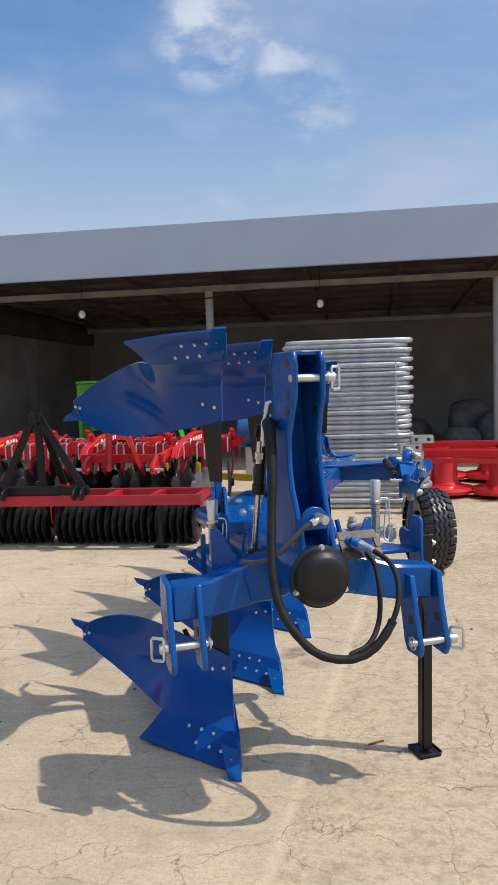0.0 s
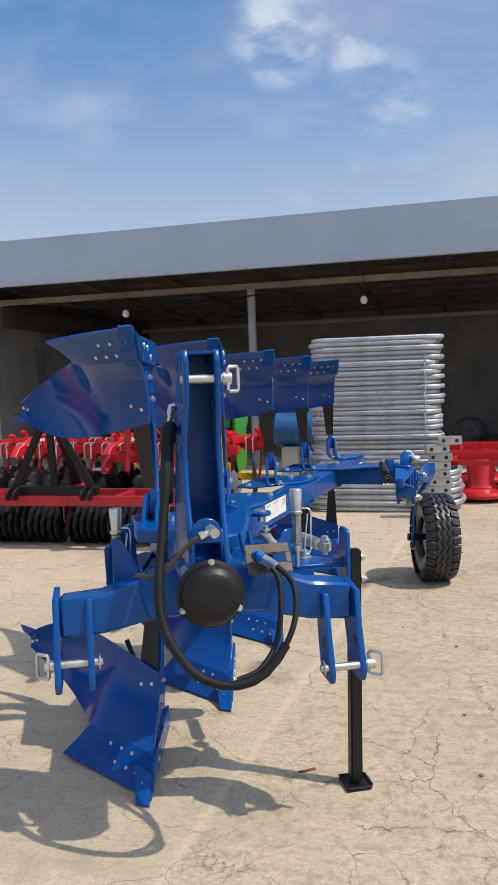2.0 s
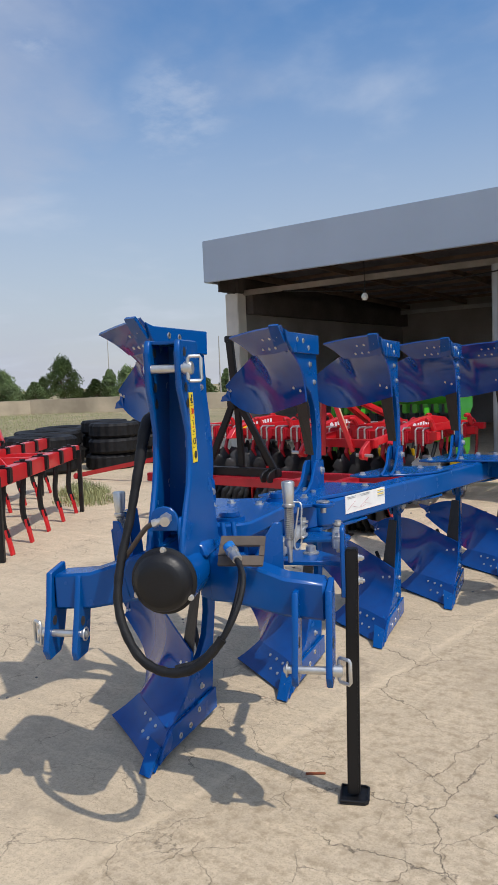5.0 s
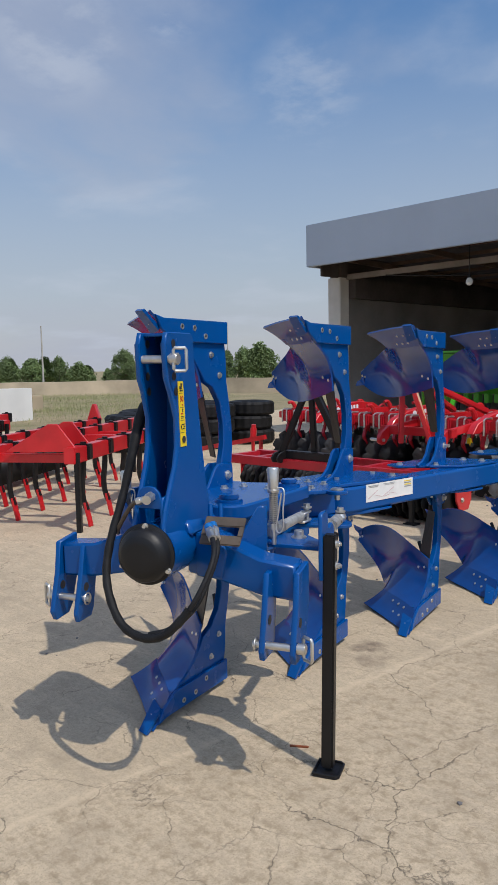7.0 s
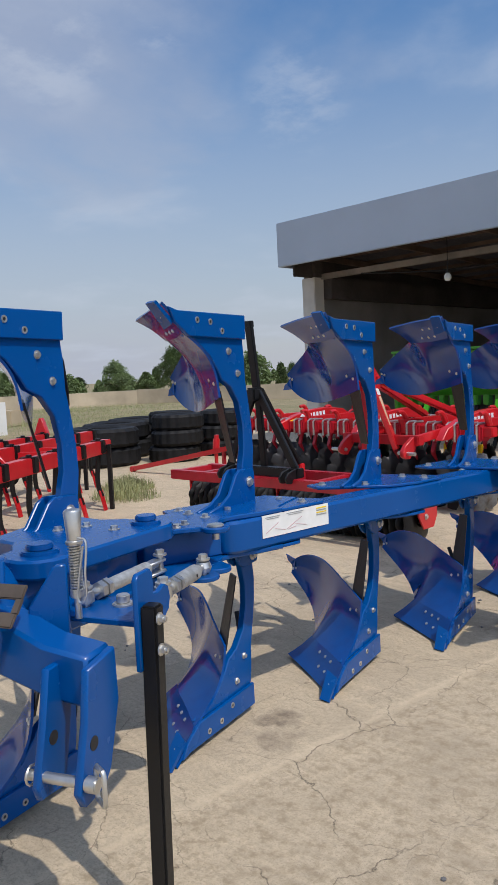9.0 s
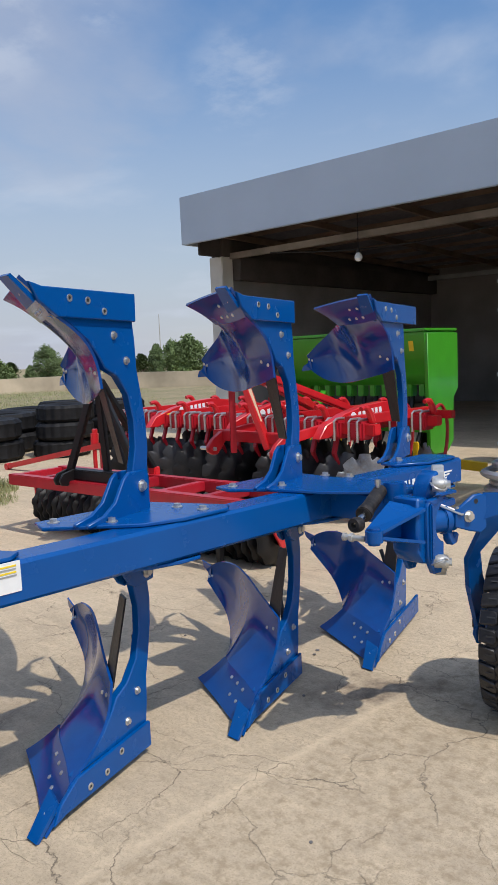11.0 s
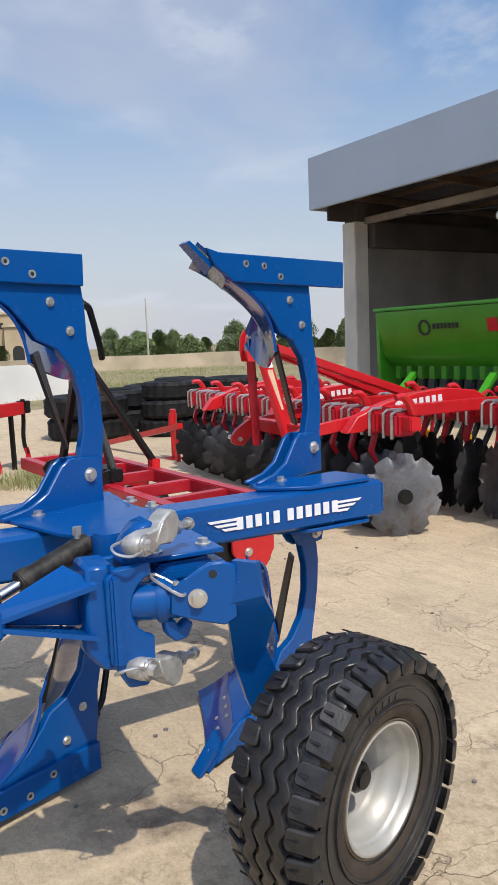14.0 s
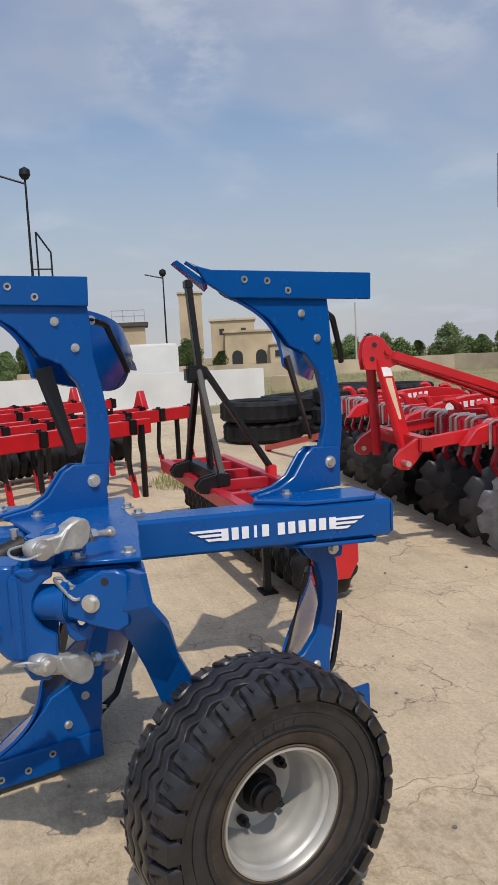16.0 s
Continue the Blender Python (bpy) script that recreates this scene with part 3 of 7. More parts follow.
def shed():
    L, D = 24.4, 10.0
    walls = thing("wall_shed", "dark grey rendered side and back walls of an open shed", "wall", SHED, kind="structure")
    part("side_wall", box((0.17, 5.6, 1.60), (0.25, 8.9, 3.20), 0.01), M_WALL, walls)
    part("back_wall", box((L / 2, D + 0.12, 1.93), (L, 0.24, 3.86), 0.01), M_WALL, walls)
    for x0, x1, h in ((0.3, 7.4, 0.20), (7.4, 8.4, 0.13), (8.4, 10.7, 0.20), (10.7, 11.6, 0.13), (11.6, L, 0.20)):
        part("wall_top", box(((x0 + x1) / 2, D + 0.12, 3.86 + h / 2), (x1 - x0, 0.2, h), 0.004), M_WALL, walls)
    part("end_wall", box((L - 0.3, 5.6, 1.95), (0.25, 8.8, 3.9), 0.01), M_WALL, walls)
    part("corner_pillar", box((0.125, 1.02, 1.84), (0.37, 0.34, 3.68), 0.015), M_CONC_LIT, walls, "pale cast concrete corner pillar, sunlight put into its colour")
    roof = thing("roof_shed", "grey sheet metal fascia over a dark brown shed roof", "roof", SHED, kind="structure")
    part("fascia", box((L / 2, 0.04, 4.345), (L, 0.08, 0.94), 0.012), M_ROOF, roof, "smooth grey sheet metal fascia")
    part("fascia_return", box((0.04, 0.7, 4.345), (0.08, 1.24, 0.94), 0.01), M_ROOF, roof)
    # board, beam and block between pillar and roof share the sheet's dark brown
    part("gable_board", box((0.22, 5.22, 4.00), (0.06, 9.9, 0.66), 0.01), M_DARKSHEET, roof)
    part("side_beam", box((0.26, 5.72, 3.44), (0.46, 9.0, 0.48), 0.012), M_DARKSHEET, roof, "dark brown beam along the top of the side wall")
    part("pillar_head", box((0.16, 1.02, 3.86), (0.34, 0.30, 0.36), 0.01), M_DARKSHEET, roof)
    corr = bmesh.new()
    n = 122
    rows = []
    for i in range(n + 1):
        x, z = L * i / n, 0.03 * math.cos(i * math.pi)
        rows.append([corr.verts.new((x, 0.1, 4.28 + z)), corr.verts.new((x, D + 0.3, 4.02 + z))])
    for a, b in zip(rows, rows[1:]):
        corr.faces.new((a[0], b[0], b[1], a[1]))
    bmesh.ops.solidify(corr, geom=corr.faces[:], thickness=0.012)
    part("roof_sheet", corr, M_DARKSHEET, roof, "dark brown corrugated roof sheet")
    for k in range(9):
        y = 0.45 + k * 1.15
        part("purlin", bar((0.1, y, 4.19 - 0.026 * y), (L - 0.1, y, 4.19 - 0.026 * y), 0.06, 0.08), M_BEAM, roof)
    for k in range(13):
        x = 0.55 + k * 1.94
        part("rafter", bar((x, 0.1, 4.08), (x, D, 3.82), 0.07, 0.12), M_BEAM, roof)
    part("front_beam", bar((0.3, 1.15, 3.70), (L - 0.1, 1.15, 3.70), 0.12, 0.12), M_BEAMPALE, roof, "long faded grey-brown front beam")
    part("rear_beam", bar((0.3, D - 0.5, 3.62), (L - 0.1, D - 0.5, 3.62), 0.10, 0.12), M_POST, roof)
    for x in (6.32, 12.1, 17.9):
        solo("shed_post", join(rod((x, 1.15, 0.02), (x, 1.15, 3.645), 0.085, 18), box((x, 1.15, 0.01), (0.3, 0.3, 0.02))), M_POST, "round grey steel post under the shed's front beam", "post", SHED, "posts along the shed front")
    for x, y in ((3.63, 0.9), (8.63, 1.05)):
        b = thing("hanging_bulb", "white light bulb hanging on a cable below the shed roof", "light bulb", SHED, "bulbs under the shed roof")
        part("cable", rod((x, y, 3.36), (x, y, 4.2), 0.008, 6), M_BLACK, b)
        part("socket", rod((x, y, 3.33), (x, y, 3.40), 0.035, 12), M_PLASTIC, b)
        part("bulb", lathe([(0, 3.19), (0.04, 3.20), (0.075, 3.25), (0.07, 3.30), (0.035, 3.35), (0, 3.35)], 16, Matrix.Translation((x, y, 0))), M_BULB, b)
    sag = [(1.5 + q * 0.6, 1.0, 3.62 - 0.22 * math.sin(q / 10 * math.pi)) for q in range(11)]
    solo("sagging_cable", tube(spline(sag, 3), 0.014, 6), M_BLACK, "dark cable sagging below the shed roof", "cable", SHED)


shed()

# ---- the reversible plough ----
HX, HY = Vector((0.919, 0.394, 0)), Vector((-0.394, 0.919, 0))
MH = basis((0.382, 2.843, 0), HX, HY, UP)                                          # hitch: x across, y to the rear
BX, BY = Vector((0.979, 0.203, 0)), Vector((-0.203, 0.979, 0))                     # bodies: x away from the furrow, y to the rear
NX, NY = Vector((0.9925, -0.122, 0)), Vector((0.122, 0.9925, 0))
MBEAM = basis((0.343, 4.216, 0), NX, NY, UP)                                       # beam: x = 0 on its outer side
STEP = Vector((0.1118, 0.8868, 0))
TIP0 = Vector((0.118, 2.851, 0))
ZC = 1.822                                                                         # the upper bodies mirror the lower ones about half this height
plough = thing("reversible_plough", "glossy blue five-furrow reversible plough on its shares and wheel", "plough", Matrix.Translation((0.4, 4.6, 0)))

YZ = basis((0, 0, 0), Vector((0, 1, 0)), Vector((0, 0, 1)), Vector((1, 0, 0)))       # outline in y, z; thickness along +x


def yz(pts, th, x0, bev=0.003):
    return prism(pts, th, Matrix.Translation((x0, 0, 0)) @ YZ, bev)


def body_meshes(up, rear, lift=0.0):
    """Meshes of one plough body, tip at the origin; up mirrors it to the upper side, rear lengthens the landside."""
    dy = 0.045 if up else 0.0
    end = 0.635 + (0.20 if rear else 0.0)
    out = {}
    leg = yz([(0.46, 0.30), (0.53, 0.33), (0.592, 0.40), (0.622, 0.50), (0.626, 0.60), (0.600, 0.70), (0.580, 0.78), (0.690, 0.78), (0.698, 0.70),
              (0.708, 0.61), (0.700, 0.51), (0.680, 0.41), (0.655, 0.31), (0.648, 0.20), (0.635, 0.12), (0.20, 0.12), (0.26, 0.135), (0.37, 0.20), (0.43, 0.26)], 0.034, -0.038, 0.004)
    out["leg"] = (leg, M_BLUE, "")
    ls = yz([(0.07, 0.018), (0.13, 0.03), (end, 0.03), (end, 0.132), (0.20, 0.125), (0.11, 0.075)], 0.016, -0.002, 0.003)
    out["landside"] = (ls, M_BLUE, "")
    share_lo = lerp_curve([(0.004, 0.03, 0.012), (-0.10, 0.125, 0.012), (-0.25, 0.26, 0.015), (-0.435, 0.405, 0.03)])
    share_hi = lerp_curve([(-0.004, 0.175, 0.115), (-0.12, 0.285, 0.125), (-0.24, 0.392, 0.125), (-0.325, 0.485, 0.122)])
    out["share"] = (sheet(lambda u, v: share_lo(u).lerp(share_hi(u), v) + Vector((0, 0.006, -0.006)) * math.sin(math.pi * v), 10, 4, -0.012), M_BLUE_GLOSS, "")
    pt = [(-0.070, 0.150, 0.090), (0.000, 0.110, 0.075), (0.006, -0.005, 0.0), (-0.050, 0.012, 0.0)]
    bm = bmesh.new()
    a = [bm.verts.new(Vector(q) + Vector((0, -0.006, 0.008))) for q in pt]
    b = [bm.verts.new(Vector(q) + Vector((0, 0.008, -0.006 if k < 2 else 0.0))) for k, q in enumerate(pt)]
    bm.faces.new(a)
    bm.faces.new(b[::-1])
    for k in range(4):
        bm.faces.new((a[k], b[k], b[(k + 1) % 4], a[(k + 1) % 4]))
    out["share_point"] = (bevel(bm, 0.003, 1), M_BLUE, "")
    lo = lerp_curve([(-0.002, 0.172, 0.112), (-0.17, 0.330, 0.123), (-0.315, 0.475, 0.118), (-0.390, 0.650, 0.106), (-0.490, 0.835, 0.127), (-0.590, 0.965, 0.166), (-0.690, 1.042, 0.222), (-0.768, 1.085, 0.280)])
    hi = lerp_curve([(-0.002, 0.425, 0.372), (-0.08, 0.50, 0.392), (-0.19, 0.61, 0.414), (-0.32, 0.745, 0.438), (-0.45, 0.87, 0.450), (-0.58, 0.970, 0.436), (-0.69, 1.045, 0.396), (-0.778, 1.098, 0.342)])

    def mould(u, v):
        p = lo(u).lerp(hi(u), v)
        k = math.sin(math.pi * v) * (1 - 0.80 * u)
        return p + Vector((0.03 * u, 0.062, -0.022 + 0.01 * u)) * k
    out["mouldboard"] = (sheet(mould, 40, 14, -0.010), M_BLUE_GLOSS, "glossy dark blue mouldboard")
    tail = [(-0.725, 1.055, 0.372), (-0.74, 1.070, 0.315), (-0.815, 1.120, 0.345), (-0.838, 1.140, 0.378)]
    bm = bmesh.new()
    a = [bm.verts.new(Vector(q) + Vector((0, 0.014, 0))) for q in tail]
    b = [bm.verts.new(Vector(q) + Vector((0, 0.024, 0))) for q in tail]
    bm.faces.new(a)
    bm.faces.new(b[::-1])
    for k in range(4):
        bm.faces.new((a[k], b[k], b[(k + 1) % 4], a[(k + 1) % 4]))
    out["wing_tail"] = (bm, M_BLUE_GLOSS, "")
    guard = [(-0.100, 0.515, 0.335), (-0.004, 0.435, 0.345), (-0.004, 0.545, 0.655), (-0.062, 0.590, 0.655)]
    bm = bmesh.new()
    a = [bm.verts.new(q) for q in guard]
    b = [bm.verts.new(Vector(q) + Vector((0, 0.012, 0))) for q in guard]
    bm.faces.new(a)
    bm.faces.new(b[::-1])
    for k in range(4):
        bm.faces.new((a[k], b[k], b[(k + 1) % 4], a[(k + 1) % 4]))
    out["leg_guard"] = (bm, M_BLACK, "black flat guard plate before the leg")
    out["stay_rod"] = (join(bar((-0.020, 0.615, 0.172), (-0.088, 0.692, 0.180), 0.042, 0.010, 0.003), tube(spline([(-0.080, 0.683, 0.180), (-0.118, 0.742, 0.192), (-0.135, 0.768, 0.225), (-0.186, 0.834, 0.320), (-0.215, 0.865, 0.372)], 4), 0.0125, 8)), M_BLACK, "black bent stay behind the mouldboard")
    nb = Vector((-0.35, -0.62, 0.70))
    bolts = []
    for u, v in ((0.22, 0.42), (0.36, 0.42), (0.50, 0.42), (0.28, 0.80), (0.42, 0.80), (0.56, 0.80)):
        bolts.append((share_lo(u).lerp(share_hi(u), v) + Vector((0, 0.006, -0.006)) * math.sin(math.pi * v), nb))
    bolts += [(mould(0.05, 0.80), Vector((-0.3, -0.9, 0.25))), (mould(0.12, 0.72), Vector((-0.4, -0.85, 0.3))), (mould(0.94, 0.55), Vector((-0.1, -0.8, 0.5))), (mould(0.985, 0.42), Vector((-0.1, -0.8, 0.5)))]
    bolts.append((Vector((-0.035, 0.075, 0.052)), nb))
    heads = [(dome(p, d, 0.0102), M_ZINC) for p, d in bolts]
    # countersunk landside bolts: a bright ring round a dark socket
    for y, z in ((0.26, 0.062), (0.355, 0.066), (0.445, 0.100)):
        heads.append((lathe([(0.0065, 0.0), (0.0065, 0.003), (0.0125, 0.0035), (0.0135, 0.0), (0.0065, 0.0)], 16, basis((0.0135, y, z), Vector((0, 1, 0)), UP, Vector((1, 0, 0)))), M_ZINC))
        heads.append((rod((0.012, y, z), (0.0145, y, z), 0.0068, 10), M_WINDOW))
    heads += [(hexbolt((-0.004, y, z), (1, 0, 0), 0.0105, 0.009), M_ZINC) for y, z in ((0.515, 0.182), (0.586, 0.275))]
    heads.append((hexbolt((-0.062, 0.668, 0.177), (1, 0, 0), 0.0115, 0.010), M_ZINC))
    meshes = {}
    for name, (bm, m, label) in out.items():
        meshes[name] = (bm, m, label)
    flip = Matrix.Translation((0, dy, ZC)) @ Matrix.Diagonal((1, 1, -1, 1)) if up else Matrix.Identity(4)

    def raise_up(bm):
        if up:
            for v in bm.verts:
                k = max(0.0, 1 - v.co.z / 0.65)
                v.co.z -= lift * k
                v.co.y += 0.025 * k
    res = {}
    for name, (bm, m, label) in meshes.items():
        raise_up(bm)
        bmesh.ops.transform(bm, matrix=flip, verts=bm.verts)
        res[name] = (to_mesh(bm, name, m), label)
    res["bolts"] = []
    for bm, m in heads:
        raise_up(bm)
        bmesh.ops.transform(bm, matrix=flip, verts=bm.verts)
        res["bolts"].append(to_mesh(bm, "bolt_head", m))
    return res


def plough_bodies():
    sets = {(0, r): body_meshes(0, r) for r in (0, 1)}
    for i in range(5):
        w = basis(TIP0 + STEP * i, BX, BY, UP)
        for up in (0, 1):
            rear = 1 if i == 4 else 0
            ms = body_meshes(1, rear, (0.040, 0.038, 0.014, 0.006, 0.0)[i]) if up else sets[(0, rear)]
            top = part("plough_body", ms["leg"][0], None, plough, "blue curved upper plough leg with its body" if up else "blue curved lower plough leg with its body", at=w)
            for name in ("landside", "share", "share_point", "mouldboard", "wing_tail", "leg_guard", "stay_rod"):
                part(name, ms[name][0], None, top, ms[name][1], at=w)
            for me in ms["bolts"]:
                part("bolt_head", me, None, top, at=w)


plough_bodies()


def leg_brackets():
    """Feet of the legs on the beam, above and below, with clamp plates and bolts."""
    pts = [(0.345, 0.972), (0.345, 0.985), (0.44, 1.0), (0.505, 1.035), (0.565, 1.115), (0.60, 1.135), (0.715, 1.13), (0.722, 1.10), (0.722, 0.972)]
    up_m = to_mesh(join(yz(pts, 0.016, -0.001), yz(pts, 0.016, -0.058)), "leg_bracket", M_BLUE)
    b = [(y, ZC - z) for y, z in pts][::-1]
    dn_m = to_mesh(join(yz(b, 0.014, -0.001), yz(b, 0.014, -0.054)), "leg_bracket", M_BLUE)
    bolt = to_mesh(hexbolt((0.015, 0.672, 1.072), (1, 0, 0), 0.016, 0.013), "bolt_head", M_ZINC)
    bolt_lo = to_mesh(hexbolt((0.013, 0.672, ZC - 1.09), (1, 0, 0), 0.017, 0.014), "bolt_head", M_ZINC)
    shape = [(-0.41, -0.40), (-0.30, -0.43), (-0.05, -0.17), (-0.004, -0.02), (-0.004, 0.20), (-0.05, 0.25), (-0.30, 0.13), (-0.41, 0.08)]
    plate = to_mesh(prism(shape, 0.014, Matrix.Translation((0, 0, 0.962))), "clamp_plate", M_BLUE)
    plate_lo = to_mesh(prism([(-0.30, -0.36), (-0.20, -0.38), (-0.03, -0.16), (-0.004, -0.04), (-0.004, 0.05), (-0.05, 0.09), (-0.30, 0.06)], 0.014, Matrix.Translation((0, 0, 0.806))), "clamp_plate", M_BLUE)
    wide = [(-0.41, -0.40), (-0.30, -0.42), (-0.17, -0.315), (0.095, -0.224), (0.28, -0.10), (0.50, -0.12), (0.52, 0.09), (0.05, 0.11), (-0.145, 0.08), (-0.41, 0.09)]
    plate_w = to_mesh(prism(wide, 0.014, Matrix.Translation((0, 0, 0.962))), "clamp_plate", M_BLUE)
    plate_end = to_mesh(prism([(-0.20, -0.34), (-0.10, -0.36), (-0.004, -0.20), (-0.004, 0.06), (-0.06, 0.09), (-0.20, 0.05)], 0.014, Matrix.Translation((0, 0, 0.962))), "clamp_plate", M_BLUE)
    plate_end_lo = to_mesh(prism([(-0.20, -0.34), (-0.10, -0.36), (-0.004, -0.20), (-0.004, 0.06), (-0.06, 0.09), (-0.20, 0.05)], 0.014, Matrix.Translation((0, 0, 0.806))), "clamp_plate", M_BLUE)
    heads = [to_mesh(hexbolt((x, y, 0.976), (0, 0, 1), 0.015, 0.012), "bolt_head", M_ZINC) for x, y in ((-0.34, -0.36), (-0.17, -0.22), (-0.06, 0.12), (-0.18, 0.09))]
    nuts = [to_mesh(join(rod((x, y, 0.765), (x, y, 0.806), 0.010), hexbolt((x, y, 0.806), (0, 0, -1), 0.016, 0.018)), "bolt_nut", M_ZINC) for x, y in ((-0.20, -0.22), (-0.06, 0.12))]
    for i in range(5):
        w = basis(TIP0 + STEP * i, BX, BY, UP)
        part("leg_bracket", up_m, None, plough, at=w)
        part("leg_bracket", dn_m, None, plough, at=w)
        part("bolt_head", bolt, None, plough, at=w)
        part("bolt_head", bolt_lo, None, plough, at=w)
        if i:
            wb = MBEAM @ Matrix.Translation((0, 0.173 + 0.894 * (i - 1), 0))
            part("clamp_plate", plate_w if i == 3 else plate_end if i == 4 else plate, None, plough, at=wb)
            part("clamp_plate", plate_end_lo if i == 4 else plate_lo, None, plough, at=wb)
            for me in (heads[1:2] if i == 4 else heads) + nuts[:1]:
                part("bolt_head", me, None, plough, at=wb)


leg_brackets()


def main_beam():
    bm = bmesh.new()
    pts = [(-0.14, -0.12), (-0.14, 2.98), (0.0, 2.98), (0.0, -0.09), (-0.008, -0.135), (-0.030, -0.170), (-0.065, -0.186), (-0.105, -0.176), (-0.130, -0.150)]
    b = prism(pts, 0.136, Matrix.Translation((0, 0, 0.824)), 0.012)
    beam = part("main_beam", b, M_BLUE, plough, "long blue square-section main beam", at=MBEAM)
    part("end_cap", box((-0.07, 2.984, 0.892), (0.116, 0.012, 0.112), 0.004), M_BLUE, beam, at=MBEAM)
    # front pivot plates that clasp the beam
    arc = [(0.075 + 0.055 * math.cos(a), -0.30 + 0.055 * math.sin(a)) for a in [radians(q) for q in range(100, -121, -20)]]
    front = [(0.0, 0.12), (-0.010, 0.0), (-0.030, -0.09), (-0.036, -0.15), (-0.024, -0.20), (0.012, -0.236)] + arc + [(-0.05, -0.55), (-0.10, -0.66), (-0.20, -0.68), (-0.27, -0.62), (-0.30, -0.40), (-0.33, -0.05), (-0.33, 0.30), (-0.16, 0.36), (-0.05, 0.14)]
    part("pivot_web", prism([(-0.12, -0.16), (-0.05, -0.16), (-0.10, -0.52), (-0.20, -0.55), (-0.24, -0.30)], 0.142, Matrix.Translation((0, 0, 0.821)), 0.008), M_BLUE, plough, at=MBEAM)
    part("pivot_plate", prism(front, 0.02, Matrix.Translation((0, 0, 0.961)), 0.004), M_BLUE, plough, at=MBEAM)
    part("pivot_plate", prism(front, 0.02, Matrix.Translation((0, 0, 0.803)), 0.004), M_BLUE, plough, at=MBEAM)
    x, y, r = -0.17, -0.57, 0.055
    part("pivot_pin", join(rod((x, y, 0.79), (x, y, 1.0), r, 24, bev=0.006), rod((x, y, 1.0), (x, y, 1.018), r * 0.62, 20, bev=0.004)), M_BLUE, plough, at=MBEAM)
    part("pivot_washer", join(rod((0.075, -0.30, 0.979), (0.075, -0.30, 0.989), 0.034, 24, bev=0.003), rod((0.075, -0.30, 0.93), (0.075, -0.30, 0.97), 0.014, 14)), M_ZINC, plough, "zinc washer on the pivot plate", at=MBEAM)
    for x, y in ((-0.05, -0.36), (-0.02, -0.42), (-0.10, -0.22), (-0.22, -0.22), (-0.25, -0.02)):
        part("bolt_head", hexbolt((x, y, 0.981), (0, 0, 1), 0.014, 0.012), M_ZINC, plough, at=MBEAM)
    # white instruction sticker with its printed picture
    st = part("sticker", box((0.002, 0.199, 0.915), (0.003, 0.397, 0.096), 0.0), M_STICK, plough, "white instruction sticker", at=MBEAM)
    for k, (y, z, w, h) in enumerate(((0.06, 0.953, 0.085, 0.003), (0.06, 0.946, 0.070, 0.003), (0.19, 0.954, 0.100, 0.003), (0.19, 0.947, 0.080, 0.003))):
        part("print_bar", box((0.0042, y, z), (0.002, w, h), 0.0), M_GALV, st, at=MBEAM)
    for y, z, w, tilt in ((0.055, 0.905, 0.085, 28), (0.10, 0.893, 0.06, -14), (0.185, 0.908, 0.10, 24), (0.225, 0.895, 0.07, -12), (0.17, 0.888, 0.05, 8)):
        part("print_line", box((0.0042, y, z), (0.002, w, 0.0013), 0.0, rot=(tilt, 0, 0)), M_PINK, st, at=MBEAM)
    for k in range(4):
        part("print_bar", box((0.0042, 0.352, 0.950 - k * 0.010), (0.002, 0.062, 0.005), 0.0), (M_STICK_Y, M_GALV, M_STICK_Y, M_GALV)[k], st, at=MBEAM)
    # white maker's mark: plain bars with swept stripes
    x0 = 0.003
    letters = [(2.367 + 0.0358 * k, 0.024 if k != 3 else 0.010) for k in range(5)] + [(2.567 + 0.0375 * k, 0.025) for k in range(6)]
    mark = None
    for y, w in letters:
        bm = box((x0, y, 0.888 + 0.010 * (y - 2.4)), (0.003, w, 0.042), 0.0)
        if mark is None:
            mark = part("makers_mark", bm, M_WHITE, plough, "white maker's mark of plain bars between swept stripes", at=MBEAM)
        else:
            part("letter_bar", bm, M_WHITE, mark, at=MBEAM)
    for side, ys in ((-1, 2.300), (1, 2.818)):
        for k in range(3):
            ln = 0.110 - 0.026 * k
            c = ys + (0.013 * k if side < 0 else -0.013 * k)
            z = 0.908 - 0.0155 * k
            part("stripe", prism([(c - ln / 2, z), (c + ln / 2, z), (c + ln / 2 - (0.0 if side < 0 else 0.012), z - 0.0085), (c - ln / 2 + (0.012 if side < 0 else 0.0), z - 0.0085)], 0.003, Matrix.Translation((x0 - 0.001, 0, 0)) @ YZ, 0), M_WHITE, mark, at=MBEAM)


main_beam()


def handle(parent, c, dx, dy, at, r=0.0065):
    """A flat rectangular pull ring round c; dx, dy: half its width as a direction."""
    pts = []
    for k, dz in ((-1, -0.040), (-1, 0.030), (-0.8, 0.037), (0.8, 0.037), (1, 0.030), (1, -0.040), (0.8, -0.047), (-0.8, -0.047)):
        pts.append((c[0] + dx * k, c[1] + dy * k, c[2] + dz))
    return part("pull_handle", tube(pts, r, 8, True), M_ZINC, parent, "flat zinc pull handle", at=at)


